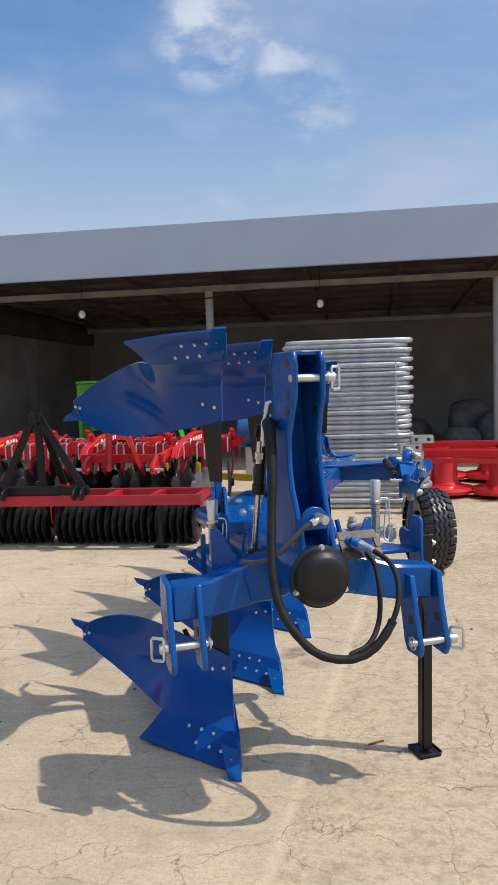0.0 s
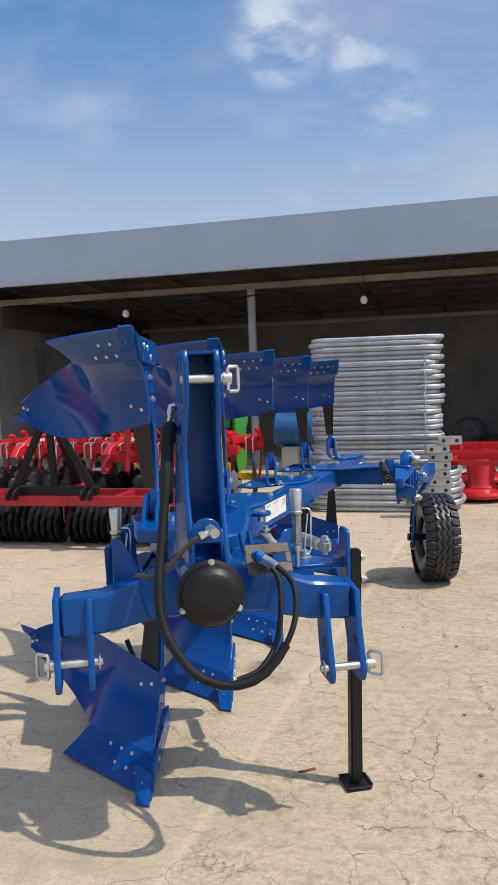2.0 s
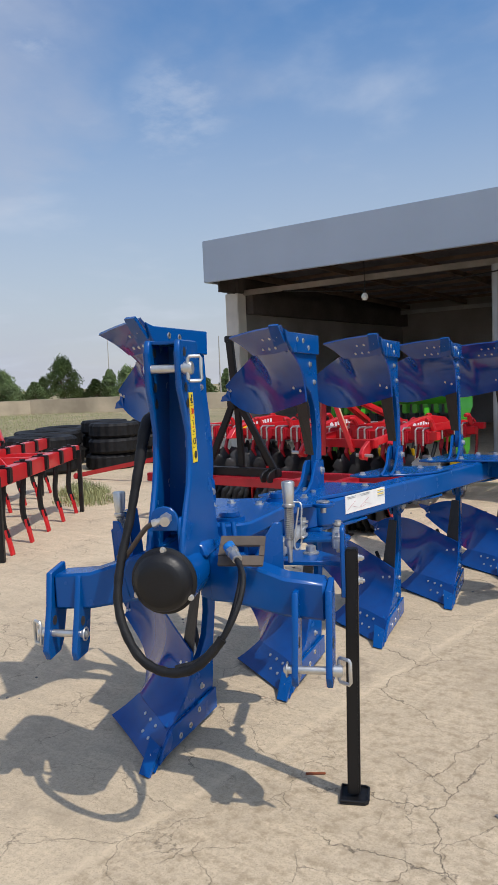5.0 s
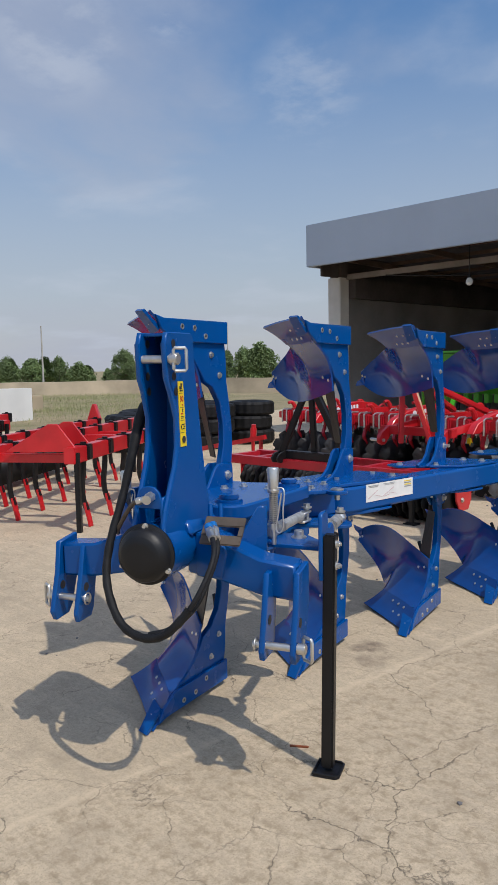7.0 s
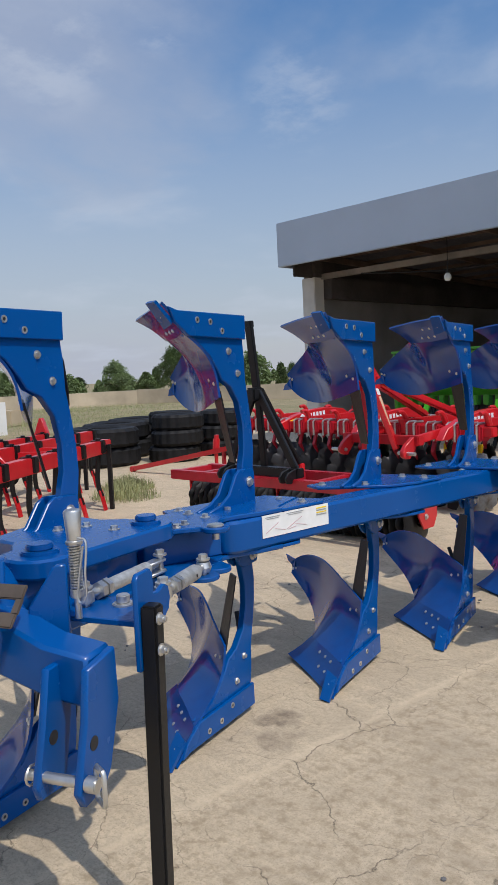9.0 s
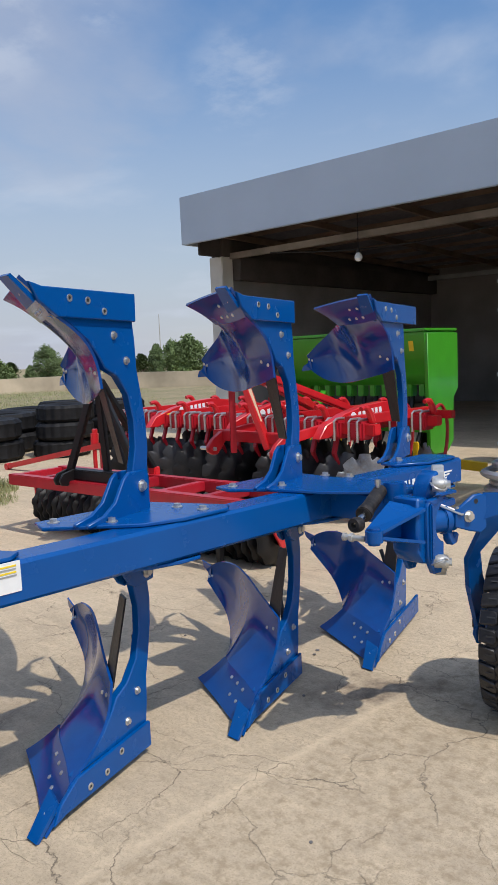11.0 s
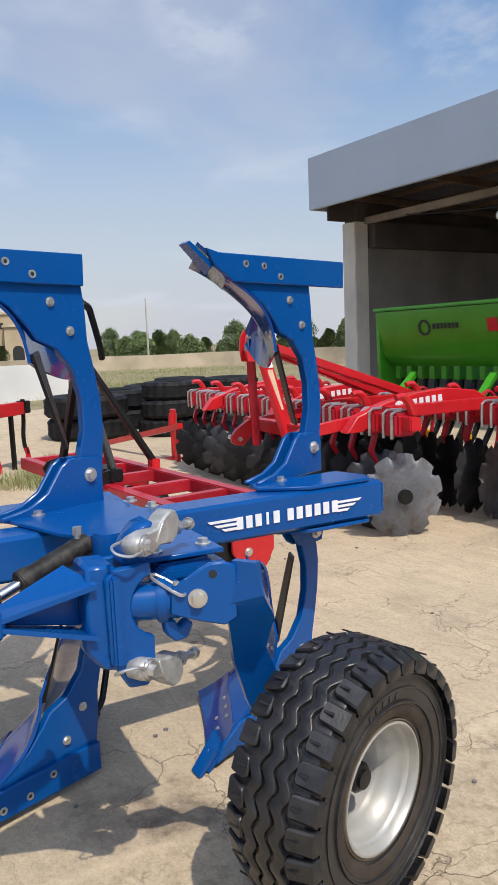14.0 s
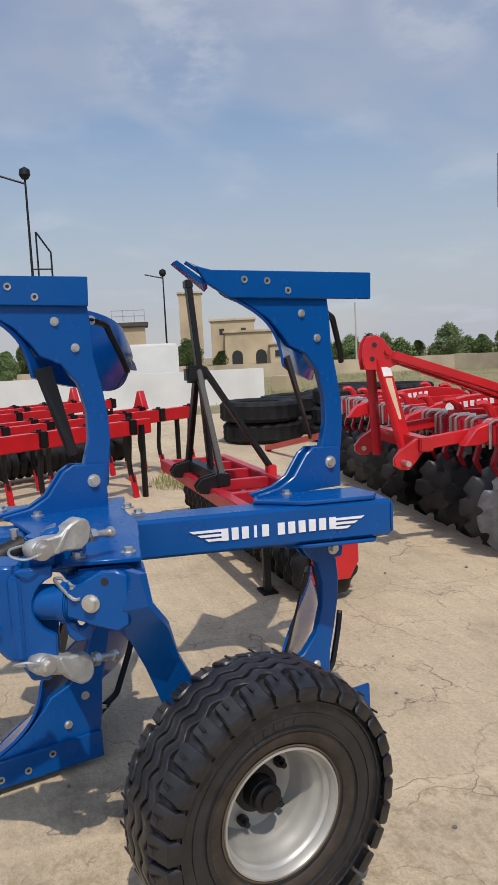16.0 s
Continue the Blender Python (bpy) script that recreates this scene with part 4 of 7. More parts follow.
def headstock():
    A = MH
    front = lambda y: basis((0, y, 0), Vector((1, 0, 0)), UP, Vector((0, -1, 0)))
    # cross beam: two arms that rise to the middle, with end plates in pairs
    def arm(s, e, sweep, th, outline):
        bm = prism([(s * x * e / 0.556, z) for x, z in outline], th, front(th / 2 + 0.01), 0.010)
        for v in bm.verts:
            v.co.y += sweep * max(0.0, (abs(v.co.x) - 0.10) / (e - 0.10))
        return bm
    def narrow(bm, oy):
        for v in bm.verts:
            v.co.y = oy - 0.06 + (v.co.y - oy + 0.06) * 0.74
        return bm
    beam_line = [(0.06, 0.80), (0.06, 0.965), (0.20, 0.95), (0.40, 0.890), (0.556, 0.880), (0.556, 0.745), (0.40, 0.75), (0.20, 0.785)]
    collar_line = [(0.10, 0.79), (0.10, 0.968), (0.23, 0.945), (0.26, 0.90), (0.23, 0.79)]
    for s, e, xo, xi, sw, py, pz, oz in ((-1, 0.522, 0.535, 0.420, 0.0, -0.075, 0.662, 0.006), (1, 0.524, 0.537, 0.420, -0.075, -0.195, 0.598, -0.022)):
        ha = part("hitch_arm", arm(s, e, sw, 0.12, beam_line), M_BLUE, plough, "blue hitch cross arm", at=A)
        part("weld_collar", arm(s, e, sw, 0.14, collar_line), M_BLUE, ha, at=A)
        oy = sw - (0.02 if s > 0 else 0.0)
        out = yz([(-0.06, 0.885), (0.115, 0.900), (0.122, 0.76), (0.045, 0.60), (0.0, 0.565), (-0.12, 0.560), (-0.150, 0.60), (-0.125, 0.66), (-0.085, 0.76)], 0.022, 0.0, 0.004)
        bmesh.ops.translate(out, vec=(s * xo - 0.011, oy, oz), verts=out.verts)
        part("hitch_plate", narrow(out, oy), M_BLUE, plough, at=A)
        inn = yz([(-0.055, 0.875), (0.05, 0.875), (0.062, 0.74), (0.02, 0.60), (-0.01, 0.565), (-0.135, 0.565), (-0.15, 0.60), (-0.095, 0.74)], 0.022, 0.0, 0.004)
        bmesh.ops.translate(inn, vec=(s * xi - 0.011, oy, oz), verts=inn.verts)
        part("hitch_plate", narrow(inn, oy), M_BLUE, plough, at=A)
        x0 = s * (xi - 0.04)
        pin = part("hitch_pin", rod((x0, py, pz), (s * (xo + 0.033), py, pz), 0.0138, 18, bev=0.003), M_ZINC, plough, "zinc-plated hitch pin", at=A)
        part("collar", rod((s * (xo + 0.012), py, pz), (s * (xo + 0.045), py, pz), 0.020, 18, bev=0.003), M_ZINC, pin, at=A)
        handle(pin, (s * (xo + 0.051), py, pz + 0.005), 0.020, -0.015, A)
        part("linch_ring", tube([(x0 + s * 0.012, py + 0.024 * math.cos(q), pz + 0.024 * math.sin(q)) for q in [k * math.pi / 6 for k in range(12)]], 0.0035, 6, True), M_ZINC, pin, at=A)
        for x in (xo, xi):
            part("bolt_hole", rod((s * x - 0.0125, oy - 0.055, 0.70 + oz), (s * x + 0.0125, oy - 0.055, 0.70 + oz), 0.018, 16), M_WINDOW, plough, at=A)
    # turning shaft housing with its round cap
    part("shaft_housing", rod((-0.013, -0.25, 0.915), (-0.005, 0.40, 0.915), 0.110, 40, bev=0.006), M_BLUE, plough, "blue turning shaft housing", at=A)
    part("housing_collar", rod((-0.013, -0.226, 0.915), (-0.013, -0.248, 0.917), 0.113, 40, bev=0.004), M_BLUE, plough, at=A)
    cap_m = A @ basis((-0.012, -0.25, 0.921), Vector((1, 0, 0)), Vector((0, 0, 1)), Vector((0, -1, 0)))
    cap = part("shaft_cap", lathe([(0, 0.0), (0.113, 0.0), (0.116, 0.005), (0.116, 0.012), (0.105, 0.018), (0.101, 0.038), (0.094, 0.052), (0.080, 0.061), (0.077, 0.064), (0.05, 0.068), (0.03, 0.0685), (0, 0.069)], 48), M_PLASTIC, plough, "black round plastic shaft cap", at=cap_m)
    for a in (88, 206, 330):
        part("bolt_head", hexbolt((0.108 * math.cos(radians(a)), 0.108 * math.sin(radians(a)), 0.015), (0, 0, 1), 0.0078, 0.012), M_ZINC, cap, at=cap_m)
    # mast: two tall side plates with a web between
    def plate_x(s, y, z):
        low = min(1, max(0, (1.65 - z) / 0.65))
        ahead = (0.048 + 0.003 * low) if s > 0 else -(0.060 + 0.008 * low)
        behind = s * (0.050 + 0.040 * low) - (0.010 if s < 0 else 0.0) * (1 - low)
        return ahead + (behind - ahead) * min(1, max(0, (y + 0.19) / 0.25))
    for s in (-1, 1):
        side = yz([(-0.250, 0.955), (-0.238, 1.03), (-0.214, 1.09), (-0.176, 1.16), (-0.140, 1.23), (-0.116, 1.31), (-0.112, 1.42), (-0.150, 1.52), (-0.178, 1.57), (-0.190, 1.70), (-0.172, 1.742), (0.035, 1.745), (0.055, 1.725), (0.070, 1.30), (0.078, 1.18), (0.086, 1.10), (0.095, 1.04), (0.105, 0.955)], 0.020, -0.010, 0.004)
        for k in range(10):                              # cuts that let the plate twist smoothly
            z = 1.0 + 0.075 * k
            bmesh.ops.bisect_plane(side, geom=side.verts[:] + side.edges[:] + side.faces[:], plane_co=(0, 0, z), plane_no=(0, 0, 1))
        for y in (-0.145, -0.10, -0.06, -0.02, 0.03):
            bmesh.ops.bisect_plane(side, geom=side.verts[:] + side.edges[:] + side.faces[:], plane_co=(0, y, 0), plane_no=(0, 1, 0))
        for v in side.verts:
            v.co.x += plate_x(s, v.co.y, v.co.z)
        mp = part("mast_plate", side, M_BLUE, plough, "tall blue top-link mast plate", at=A)
        rim_pts = [(-0.250, 0.96), (-0.238, 1.03), (-0.214, 1.09), (-0.176, 1.16), (-0.140, 1.23), (-0.116, 1.31), (-0.112, 1.42), (-0.150, 1.52), (-0.178, 1.57), (-0.188, 1.70)]
        part("edge_weld", tube([(plate_x(s, y, z), y + 0.002, z) for y, z in rim_pts], 0.0115, 8), M_BLUE, mp, at=A)
        for y, z in ((-0.125, 1.70), (-0.128, 1.578), (-0.118, 1.520)):
            part("mast_hole", rod((plate_x(s, y, z) - 0.0115, y, z), (plate_x(s, y, z) + 0.0115, y, z), 0.0165, 16), M_WINDOW, mp, at=A)
    part("mast_web", prism([(-0.090, 0.98), (0.088, 0.98), (0.056, 1.60), (0.052, 1.73), (-0.060, 1.73), (-0.062, 1.60)], 0.012, front(0.058), 0.002), M_BLUE, plough, at=A)
    part("mast_foot", prism([(-0.110, 0.96), (-0.092, 1.018), (0.090, 1.018), (0.110, 0.96)], 0.20, front(0.10), 0.012), M_BLUE, plough, at=A)
    part("mast_top", box((-0.006, -0.055, 1.733), (0.100, 0.20, 0.012), 0.003), M_BLUE, plough, at=A)
    tp = part("top_link_pin", rod((-0.078, -0.165, 1.642), (0.09, -0.165, 1.642), 0.0155, 18, bev=0.003), M_ZINC, plough, "zinc-plated top link pin", at=A)
    part("collar", rod((0.066, -0.165, 1.642), (0.098, -0.165, 1.642), 0.023, 18, bev=0.003), M_ZINC, tp, at=A)
    handle(tp, (0.104, -0.165, 1.645), 0.020, 0.013, A)
    # yellow warning strip on the mast
    sx = lambda z: plate_x(1, -0.083, z) + 0.0118
    ys = box((0, -0.083, 1.433), (0.003, 0.042, 0.25), 0.0)
    for v in ys.verts:
        v.co.x += plate_x(1, v.co.y, v.co.z) + 0.0118
    ys = part("warning_strip", ys, M_STICK_Y, plough, "yellow warning strip with dark and red print", at=A)
    strip_at = lambda y, z: A @ basis((sx(z) + 0.0028, y, z), Vector((0, 1, 0)), UP, Vector((1, 0, 0)))
    for z, h, w, dy, m_ in ((1.545, 0.010, 0.014, 0.004, M_PRINT), (1.533, 0.012, 0.020, -0.004, M_PRINT), (1.522, 0.006, 0.026, 0.0, M_PRINT), (1.512, 0.0015, 0.034, 0.0, M_PRINT), (1.468, 0.006, 0.010, 0.004, M_PRINT_R), (1.458, 0.0015, 0.034, 0.0, M_PRINT),
                        (1.446, 0.014, 0.008, 0.004, M_PRINT), (1.434, 0.005, 0.018, -0.002, M_PRINT_R), (1.423, 0.0025, 0.026, 0.0, M_PRINT), (1.417, 0.0025, 0.022, 0.0, M_PRINT), (1.408, 0.0015, 0.034, 0.0, M_PRINT), (1.362, 0.0015, 0.034, 0.0, M_PRINT)):
        part("print_bar", box((sx(z) + 0.0012, -0.083 + dy, z), (0.003, w, h), 0.0), m_, ys, at=A)
    part("limit_number", text_mesh("30", 0.032, M_PRINT_R), None, ys, at=strip_at(-0.101, 1.480))
    part("ce_mark", text_mesh("CE", 0.030, M_PRINT), None, ys, at=strip_at(-0.102, 1.374))
    part("print_disc", lathe([(0, 0), (0.0135, 0), (0.0135, 0.0018), (0, 0.0018)], 20), M_PRINT, ys, at=strip_at(-0.083, 1.335))
    # small clevis with pin before the mast
    lug = [(-0.050, 1.085), (-0.050, 1.128), (-0.042, 1.150), (-0.025, 1.166), (0.0, 1.172), (0.025, 1.166), (0.042, 1.150), (0.050, 1.128), (0.050, 1.085)]
    part("fitting_lug", prism([(x - 0.014, z) for x, z in lug], 0.014, front(-0.210), 0.003), M_BLUE, plough, "rounded blue lug that carries the fitting", at=A)
    for x in (-0.062, 0.038):
        part("lug_cheek", yz([(-0.225, 1.0), (-0.225, 1.10), (-0.215, 1.13), (-0.15, 1.13), (-0.15, 1.0)], 0.012, x - 0.006), M_BLUE, plough, at=A)
    part("line_fitting", join(rod((0.0, -0.220, 1.118), (0.0, -0.242, 1.118), 0.020, 6), rod((0.0, -0.242, 1.118), (0.010, -0.282, 1.114), 0.0175, 18, bev=0.003), rod((0.0, -0.256, 1.118), (-0.032, -0.260, 1.106), 0.012, 12), rod((-0.024, -0.259, 1.109), (-0.040, -0.261, 1.103), 0.015, 6)), M_ZINC, plough, "zinc elbow fitting", at=A @ Matrix.Translation((-0.003, 0, 0.014)))
    # slanted lock plates and spring-loaded locking pins
    for x, px, py in ((-0.30, -0.312, 0.14), (0.305, 0.377, 0.079)):
        d = Vector((0.88, 0.47, 0)) if x > 0 else Vector((-0.88, 0.47, 0))
        o = Vector((0.248, 0.030, 0)) if x > 0 else Vector((-0.235, 0.050, 0))
        part("lock_bracket", prism([(0.0, 0.86), (0.002, 0.945), (0.075, 1.055), (0.085, 1.060), (0.112, 1.060), (0.112, 0.86)], 0.016, basis(o, d, UP, d.cross(UP)), 0.004), M_BLUE, plough, at=A)
        AL = A @ Matrix.Translation((0, 0, -0.035 if x < 0 else 0.006))
        lp = part("lock_pin", rod((px, py, 0.90), (px, py, 1.13), 0.010, 12), M_ZINC, plough, "zinc spring-loaded locking pin", at=AL)
        helix = [(px + 0.0160 * math.cos(k * 0.7), py + 0.0160 * math.sin(k * 0.7), 0.985 + 0.00088 * k) for k in range(140)]
        part("coil_spring", tube(helix, 0.0034, 5), M_ZINC, lp, at=AL)
        part("grip", lathe([(0, 1.108), (0.022, 1.108), (0.024, 1.112), (0.024, 1.119), (0.019, 1.122), (0.0255, 1.200), (0.022, 1.206), (0, 1.206)], 22, Matrix.Translation((px, py, 0))), M_ZINC, lp, at=AL)
        part("spring_seat", rod((px, py, 0.96), (px, py, 0.985), 0.020, 18, bev=0.003), M_ZINC, lp, at=AL)
        part("wire_clip", tube(spline([(px + 0.02, py - 0.01, 1.13), (px + 0.05, py - 0.02, 1.12), (px + 0.048, py - 0.03, 1.04), (px + 0.048, py - 0.03, 0.98), (px + 0.034, py - 0.035, 0.955), (px + 0.022, py - 0.03, 0.98), (px + 0.040, py - 0.02, 1.11)], 6), 0.0034, 6), M_ZINC, lp, at=AL)
    # plate that carries the support leg, with its tab
    part("leg_carrier", prism([(0.22, 0.10), (0.22, 0.30), (0.46, 0.28), (0.575, 0.15), (0.575, 0.085)], 0.018, Matrix.Translation((0, 0, 0.888))), M_BLUE, plough, at=A)
    part("leg_tab", yz([(0.045, 0.78), (0.045, 1.03), (0.058, 1.045), (0.125, 1.045), (0.140, 1.03), (0.140, 0.970), (0.175, 0.968), (0.205, 0.980), (0.230, 0.968), (0.240, 0.935), (0.228, 0.900), (0.200, 0.884), (0.150, 0.880), (0.140, 0.78)], 0.016, 0.566), M_BLUE, plough, at=A)
    LEAN = Matrix(((1, 0, 0.017, -0.016), (0, 1, 0.004, -0.004), (0, 0, 1, 0), (0, 0, 0, 1)))       # a slight lean
    leg_bm = box((0.606, 0.078, 0.49), (0.048, 0.048, 0.94), 0.006)
    bmesh.ops.transform(leg_bm, matrix=LEAN, verts=leg_bm.verts)
    leg = part("support_leg", leg_bm, M_BLACK, plough, "black square-tube support leg with foot plate", at=A)
    part("foot_plate", prism([(0.555, 0.02), (0.648, 0.02), (0.662, 0.033), (0.662, 0.125), (0.648, 0.138), (0.555, 0.138)], 0.010, LEAN, 0.002), M_BLACK, leg, at=A)
    part("foot_rim", tube([LEAN @ Vector(q) for q in ((0.557, 0.022, 0.014), (0.646, 0.022, 0.014), (0.660, 0.034, 0.014), (0.660, 0.124, 0.014), (0.646, 0.136, 0.014), (0.557, 0.136, 0.014))], 0.005, 6, True), M_BLACK, leg, at=A)
    for z in (0.925, 0.84):
        part("bolt_head", join(rod((0.57, 0.070, z), (0.652, 0.070, z), 0.007, 10), hexbolt((0.630, 0.070, z), (1, 0, 0), 0.0115, 0.012)), M_ZINC, leg, at=A)
    # rotating head and the box-shaped pivot arm to the beam
    part("turning_head", join(box((0.02, 0.46, 0.89), (0.24, 0.22, 0.22), 0.02), rod((0.0, 0.38, 0.90), (0.0, 0.60, 0.90), 0.125, 32, bev=0.01)), M_BLUE, plough, at=A)
    rnd_end = lambda cx, cy, r, a0, a1: [(cx + r * math.cos(radians(a)), cy + r * math.sin(radians(a))) for a in range(a0, a1 + (1 if a1 > a0 else -1), 30 if a1 > a0 else -30)]
    armp = rnd_end(0.10, 0.30, 0.115, 180, 330) + [(0.26, 0.50)] + rnd_end(0.225, 0.78, 0.10, -30, 120) + [(0.0, 0.84), (-0.18, 0.90), (-0.235, 0.84), (-0.225, 0.46), (-0.10, 0.42)]
    part("pivot_arm", prism(armp, 0.062, Matrix.Translation((0, 0, 0.965)), 0.008), M_BLUE, plough, "thick blue pivot arm", at=A)
    part("pivot_arm", prism(armp, 0.05, Matrix.Translation((0, 0, 0.785)), 0.008), M_BLUE, plough, at=A)
    part("arm_web", prism([(0.0, 0.36), (0.18, 0.50), (0.20, 0.74), (0.0, 0.80), (-0.15, 0.84), (-0.11, 0.62)], 0.135, Matrix.Translation((0, 0, 0.833)), 0.006), M_BLUE, plough, at=A)
    for x, y, r in ((0.10, 0.30, 0.062), (0.225, 0.78, 0.056)):
        part("pivot_pin", join(rod((x, y, 1.02), (x, y, 1.040), r, 24, bev=0.004), rod((x, y, 1.04), (x, y, 1.060), r * 0.70, 24, bev=0.004)), M_BLUE, plough, at=A)
    for x, y in ((-0.05, 0.62), (0.02, 0.70), (0.16, 0.66), (-0.13, 0.80)):
        part("bolt_head", hexbolt((x, y, 1.027), (0, 0, 1), 0.014, 0.012), M_ZINC, plough, at=A)
    # two adjusting turnbuckles
    for k, (p0, p1) in enumerate((((0.335, 0.18, 0.935), (0.363, 0.61, 0.93)), ((0.545, 0.27, 0.935), (0.516, 0.63, 0.915)))):
        p0, p1 = Vector(p0), Vector(p1)
        d = (p1 - p0).normalized()
        side = d.cross(UP).normalized()
        tb = part("turnbuckle", rod(p0 + d * 0.11, p1 - d * 0.085, 0.022 if k == 0 else 0.026, 20, bev=0.004), M_CAST, plough, "zinc-plated turnbuckle", at=A)
        part("threaded_rod", rod(p0 + d * 0.03, p1 - d * 0.03, 0.013, 12), M_ZINC, tb, at=A)
        part("lock_nut", rod(p0 + d * 0.060, p0 + d * 0.085, 0.027, 6), M_ZINC, tb, at=A)
        part("lock_nut", rod(p0 + d * 0.092, p0 + d * 0.112, 0.029, 6), M_ZINC, tb, at=A)
        part("eye", rod(p0 - UP * 0.020, p0 + UP * 0.022, 0.027, 20, bev=0.005), M_ZINC, tb, at=A)
        if k == 0:                                       # fork with a cross bolt
            for q in (-0.024, 0.014):
                part("fork_cheek", prism([(-0.085, -0.018), (-0.020, -0.024), (0.010, -0.020), (0.024, 0.0), (0.010, 0.020), (-0.020, 0.024), (-0.085, 0.018)], 0.010, basis(p1 + UP * q, d, side, d.cross(side)), 0.003), M_ZINC, tb, at=A)
        else:                                            # ball end and a drilled tube
            part("ball_end", lathe([(0.010, -0.022), (0.022, -0.018), (0.029, 0.0), (0.022, 0.018), (0.010, 0.022), (0.010, -0.022)], 22, Matrix.Translation(p1)), M_ZINC, tb, at=A)
            part("tube_hole", rod(p0.lerp(p1, 0.62) + side * 0.0235, p0.lerp(p1, 0.62) + side * 0.0268, 0.006, 10), M_WINDOW, tb, at=A)
        for q in (p0, p1):
            part("bolt_head", join(rod(q - UP * 0.035, q + UP * 0.030, 0.011, 12), rod(q + UP * 0.024, q + UP * 0.030, 0.024, 18), rod(q + UP * 0.030, q + UP * 0.044, 0.016, 6)), M_ZINC, tb, at=A)
    part("carrier_bolt", join(rod((0.44, 0.215, 0.900), (0.44, 0.215, 0.914), 0.032, 22, bev=0.003), rod((0.44, 0.215, 0.914), (0.44, 0.215, 0.938), 0.020, 18, bev=0.003)), M_ZINC, plough, at=A)
    part("turnbuckle_tab", prism(rnd_end(0.516, 0.63, 0.055, -90, 90) + [(0.40, 0.72), (0.30, 0.70), (0.30, 0.55)], 0.016, Matrix.Translation((0, 0, 0.872))), M_BLUE, plough, at=A)
    # turnover cylinder beside the mast
    AC = A @ Matrix.Translation((0.036, 0.025, -0.02))
    cy = part("turnover_cylinder", rod((-0.152, 0.105, 1.23), (-0.138, 0.085, 1.44), 0.024, 20, bev=0.004), M_BLACK, plough, "black hydraulic turnover cylinder", at=AC)
    part("piston_rod", rod((-0.172, 0.14, 0.94), (-0.152, 0.105, 1.24), 0.0135, 16), M_STEEL, cy, at=AC)
    part("gland", rod((-0.154, 0.108, 1.20), (-0.151, 0.104, 1.245), 0.028, 20, bev=0.004), M_BLACK, cy, at=AC)
    part("rod_eye", join(rod((-0.20, 0.14, 0.94), (-0.145, 0.14, 0.94), 0.030, 20, bev=0.005), rod((-0.215, 0.14, 0.94), (-0.13, 0.14, 0.94), 0.012, 12)), M_BLACK, cy, at=AC)
    part("cylinder_head", join(box((-0.138, 0.08, 1.455), (0.052, 0.05, 0.06), 0.006), rod((-0.17, 0.075, 1.45), (-0.105, 0.075, 1.45), 0.016, 14)), M_BLACK, cy, at=AC)
    part("fitting", join(rod((-0.145, 0.05, 1.40), (-0.140, 0.045, 1.50), 0.014, 12), rod((-0.138, 0.045, 1.495), (-0.128, 0.035, 1.545), 0.0125, 10), rod((-0.130, 0.036, 1.535), (-0.124, 0.030, 1.572), 0.017, 6), rod((-0.130, 0.036, 1.565), (-0.112, 0.034, 1.570), 0.013, 10)), M_STEEL, cy, at=AC)
    part("fitting", join(rod((-0.165, 0.06, 1.33), (-0.160, 0.05, 1.42), 0.012, 12), rod((-0.164, 0.058, 1.35), (-0.162, 0.054, 1.375), 0.017, 6)), M_STEEL, cy, at=AC)
    # hydraulic hoses
    hose = [(-0.098, 0.035, 1.475), (-0.120, -0.045, 1.445), (-0.136, -0.110, 1.29), (-0.158, -0.155, 1.13), (-0.184, -0.235, 0.93), (-0.165, -0.29, 0.80), (-0.085, -0.345, 0.685), (0.02, -0.38, 0.648), (0.12, -0.395, 0.672), (0.205, -0.385, 0.755), (0.256, -0.350, 0.85), (0.268, -0.28, 0.935), (0.232, -0.20, 0.980), (0.176, -0.11, 1.012)]
    sl = spline(hose, 8)
    part("hydraulic_hose", tube(sl, 0.0100, 12), M_HOSE, plough, "thick black hydraulic hose in a long loop", at=A)
    part("hose_sleeve", tube(sl[2:74], [0.0160 + 0.0110 * max(0.0, 1 - k / 20) + 0.0010 * math.sin(k * 1.7) for k in range(72)], 12), M_HOSE, plough, "black braided hose sleeve", at=A)
    hose2 = [(0.19, -0.09, 1.00), (0.238, -0.17, 0.94), (0.235, -0.23, 0.86), (0.20, -0.30, 0.75), (0.13, -0.36, 0.685), (0.05, -0.375, 0.66)]
    part("hydraulic_hose", tube(spline(hose2, 8), 0.0098, 12), M_HOSE, plough, at=A)
    for p0, p1 in (((0.232, -0.20, 0.980), (0.188, -0.13, 1.006)), ((0.226, -0.145, 0.968), (0.184, -0.08, 1.002))):
        p0, p1 = Vector(p0), Vector(p1)
        hc = part("hose_coupling", join(rod(p0, p0.lerp(p1, 0.55), 0.0155, 16, bev=0.003), rod(p0.lerp(p1, 0.5), p0.lerp(p1, 0.75), 0.0185, 6)), M_ZINC, plough, "zinc hose coupling with a blue collar", at=A)
        part("blue_collar", rod(p0.lerp(p1, 0.75), p0.lerp(p1, 1.15), 0.0165, 18, bev=0.003), M_BLUECAP, hc, "bright blue collar", at=A)
    # slotted strap that holds the couplings, tilted to the front
    hm = A @ Matrix.Translation((0.226, -0.085, 0.985)) @ Matrix.Rotation(radians(48), 4, "X")
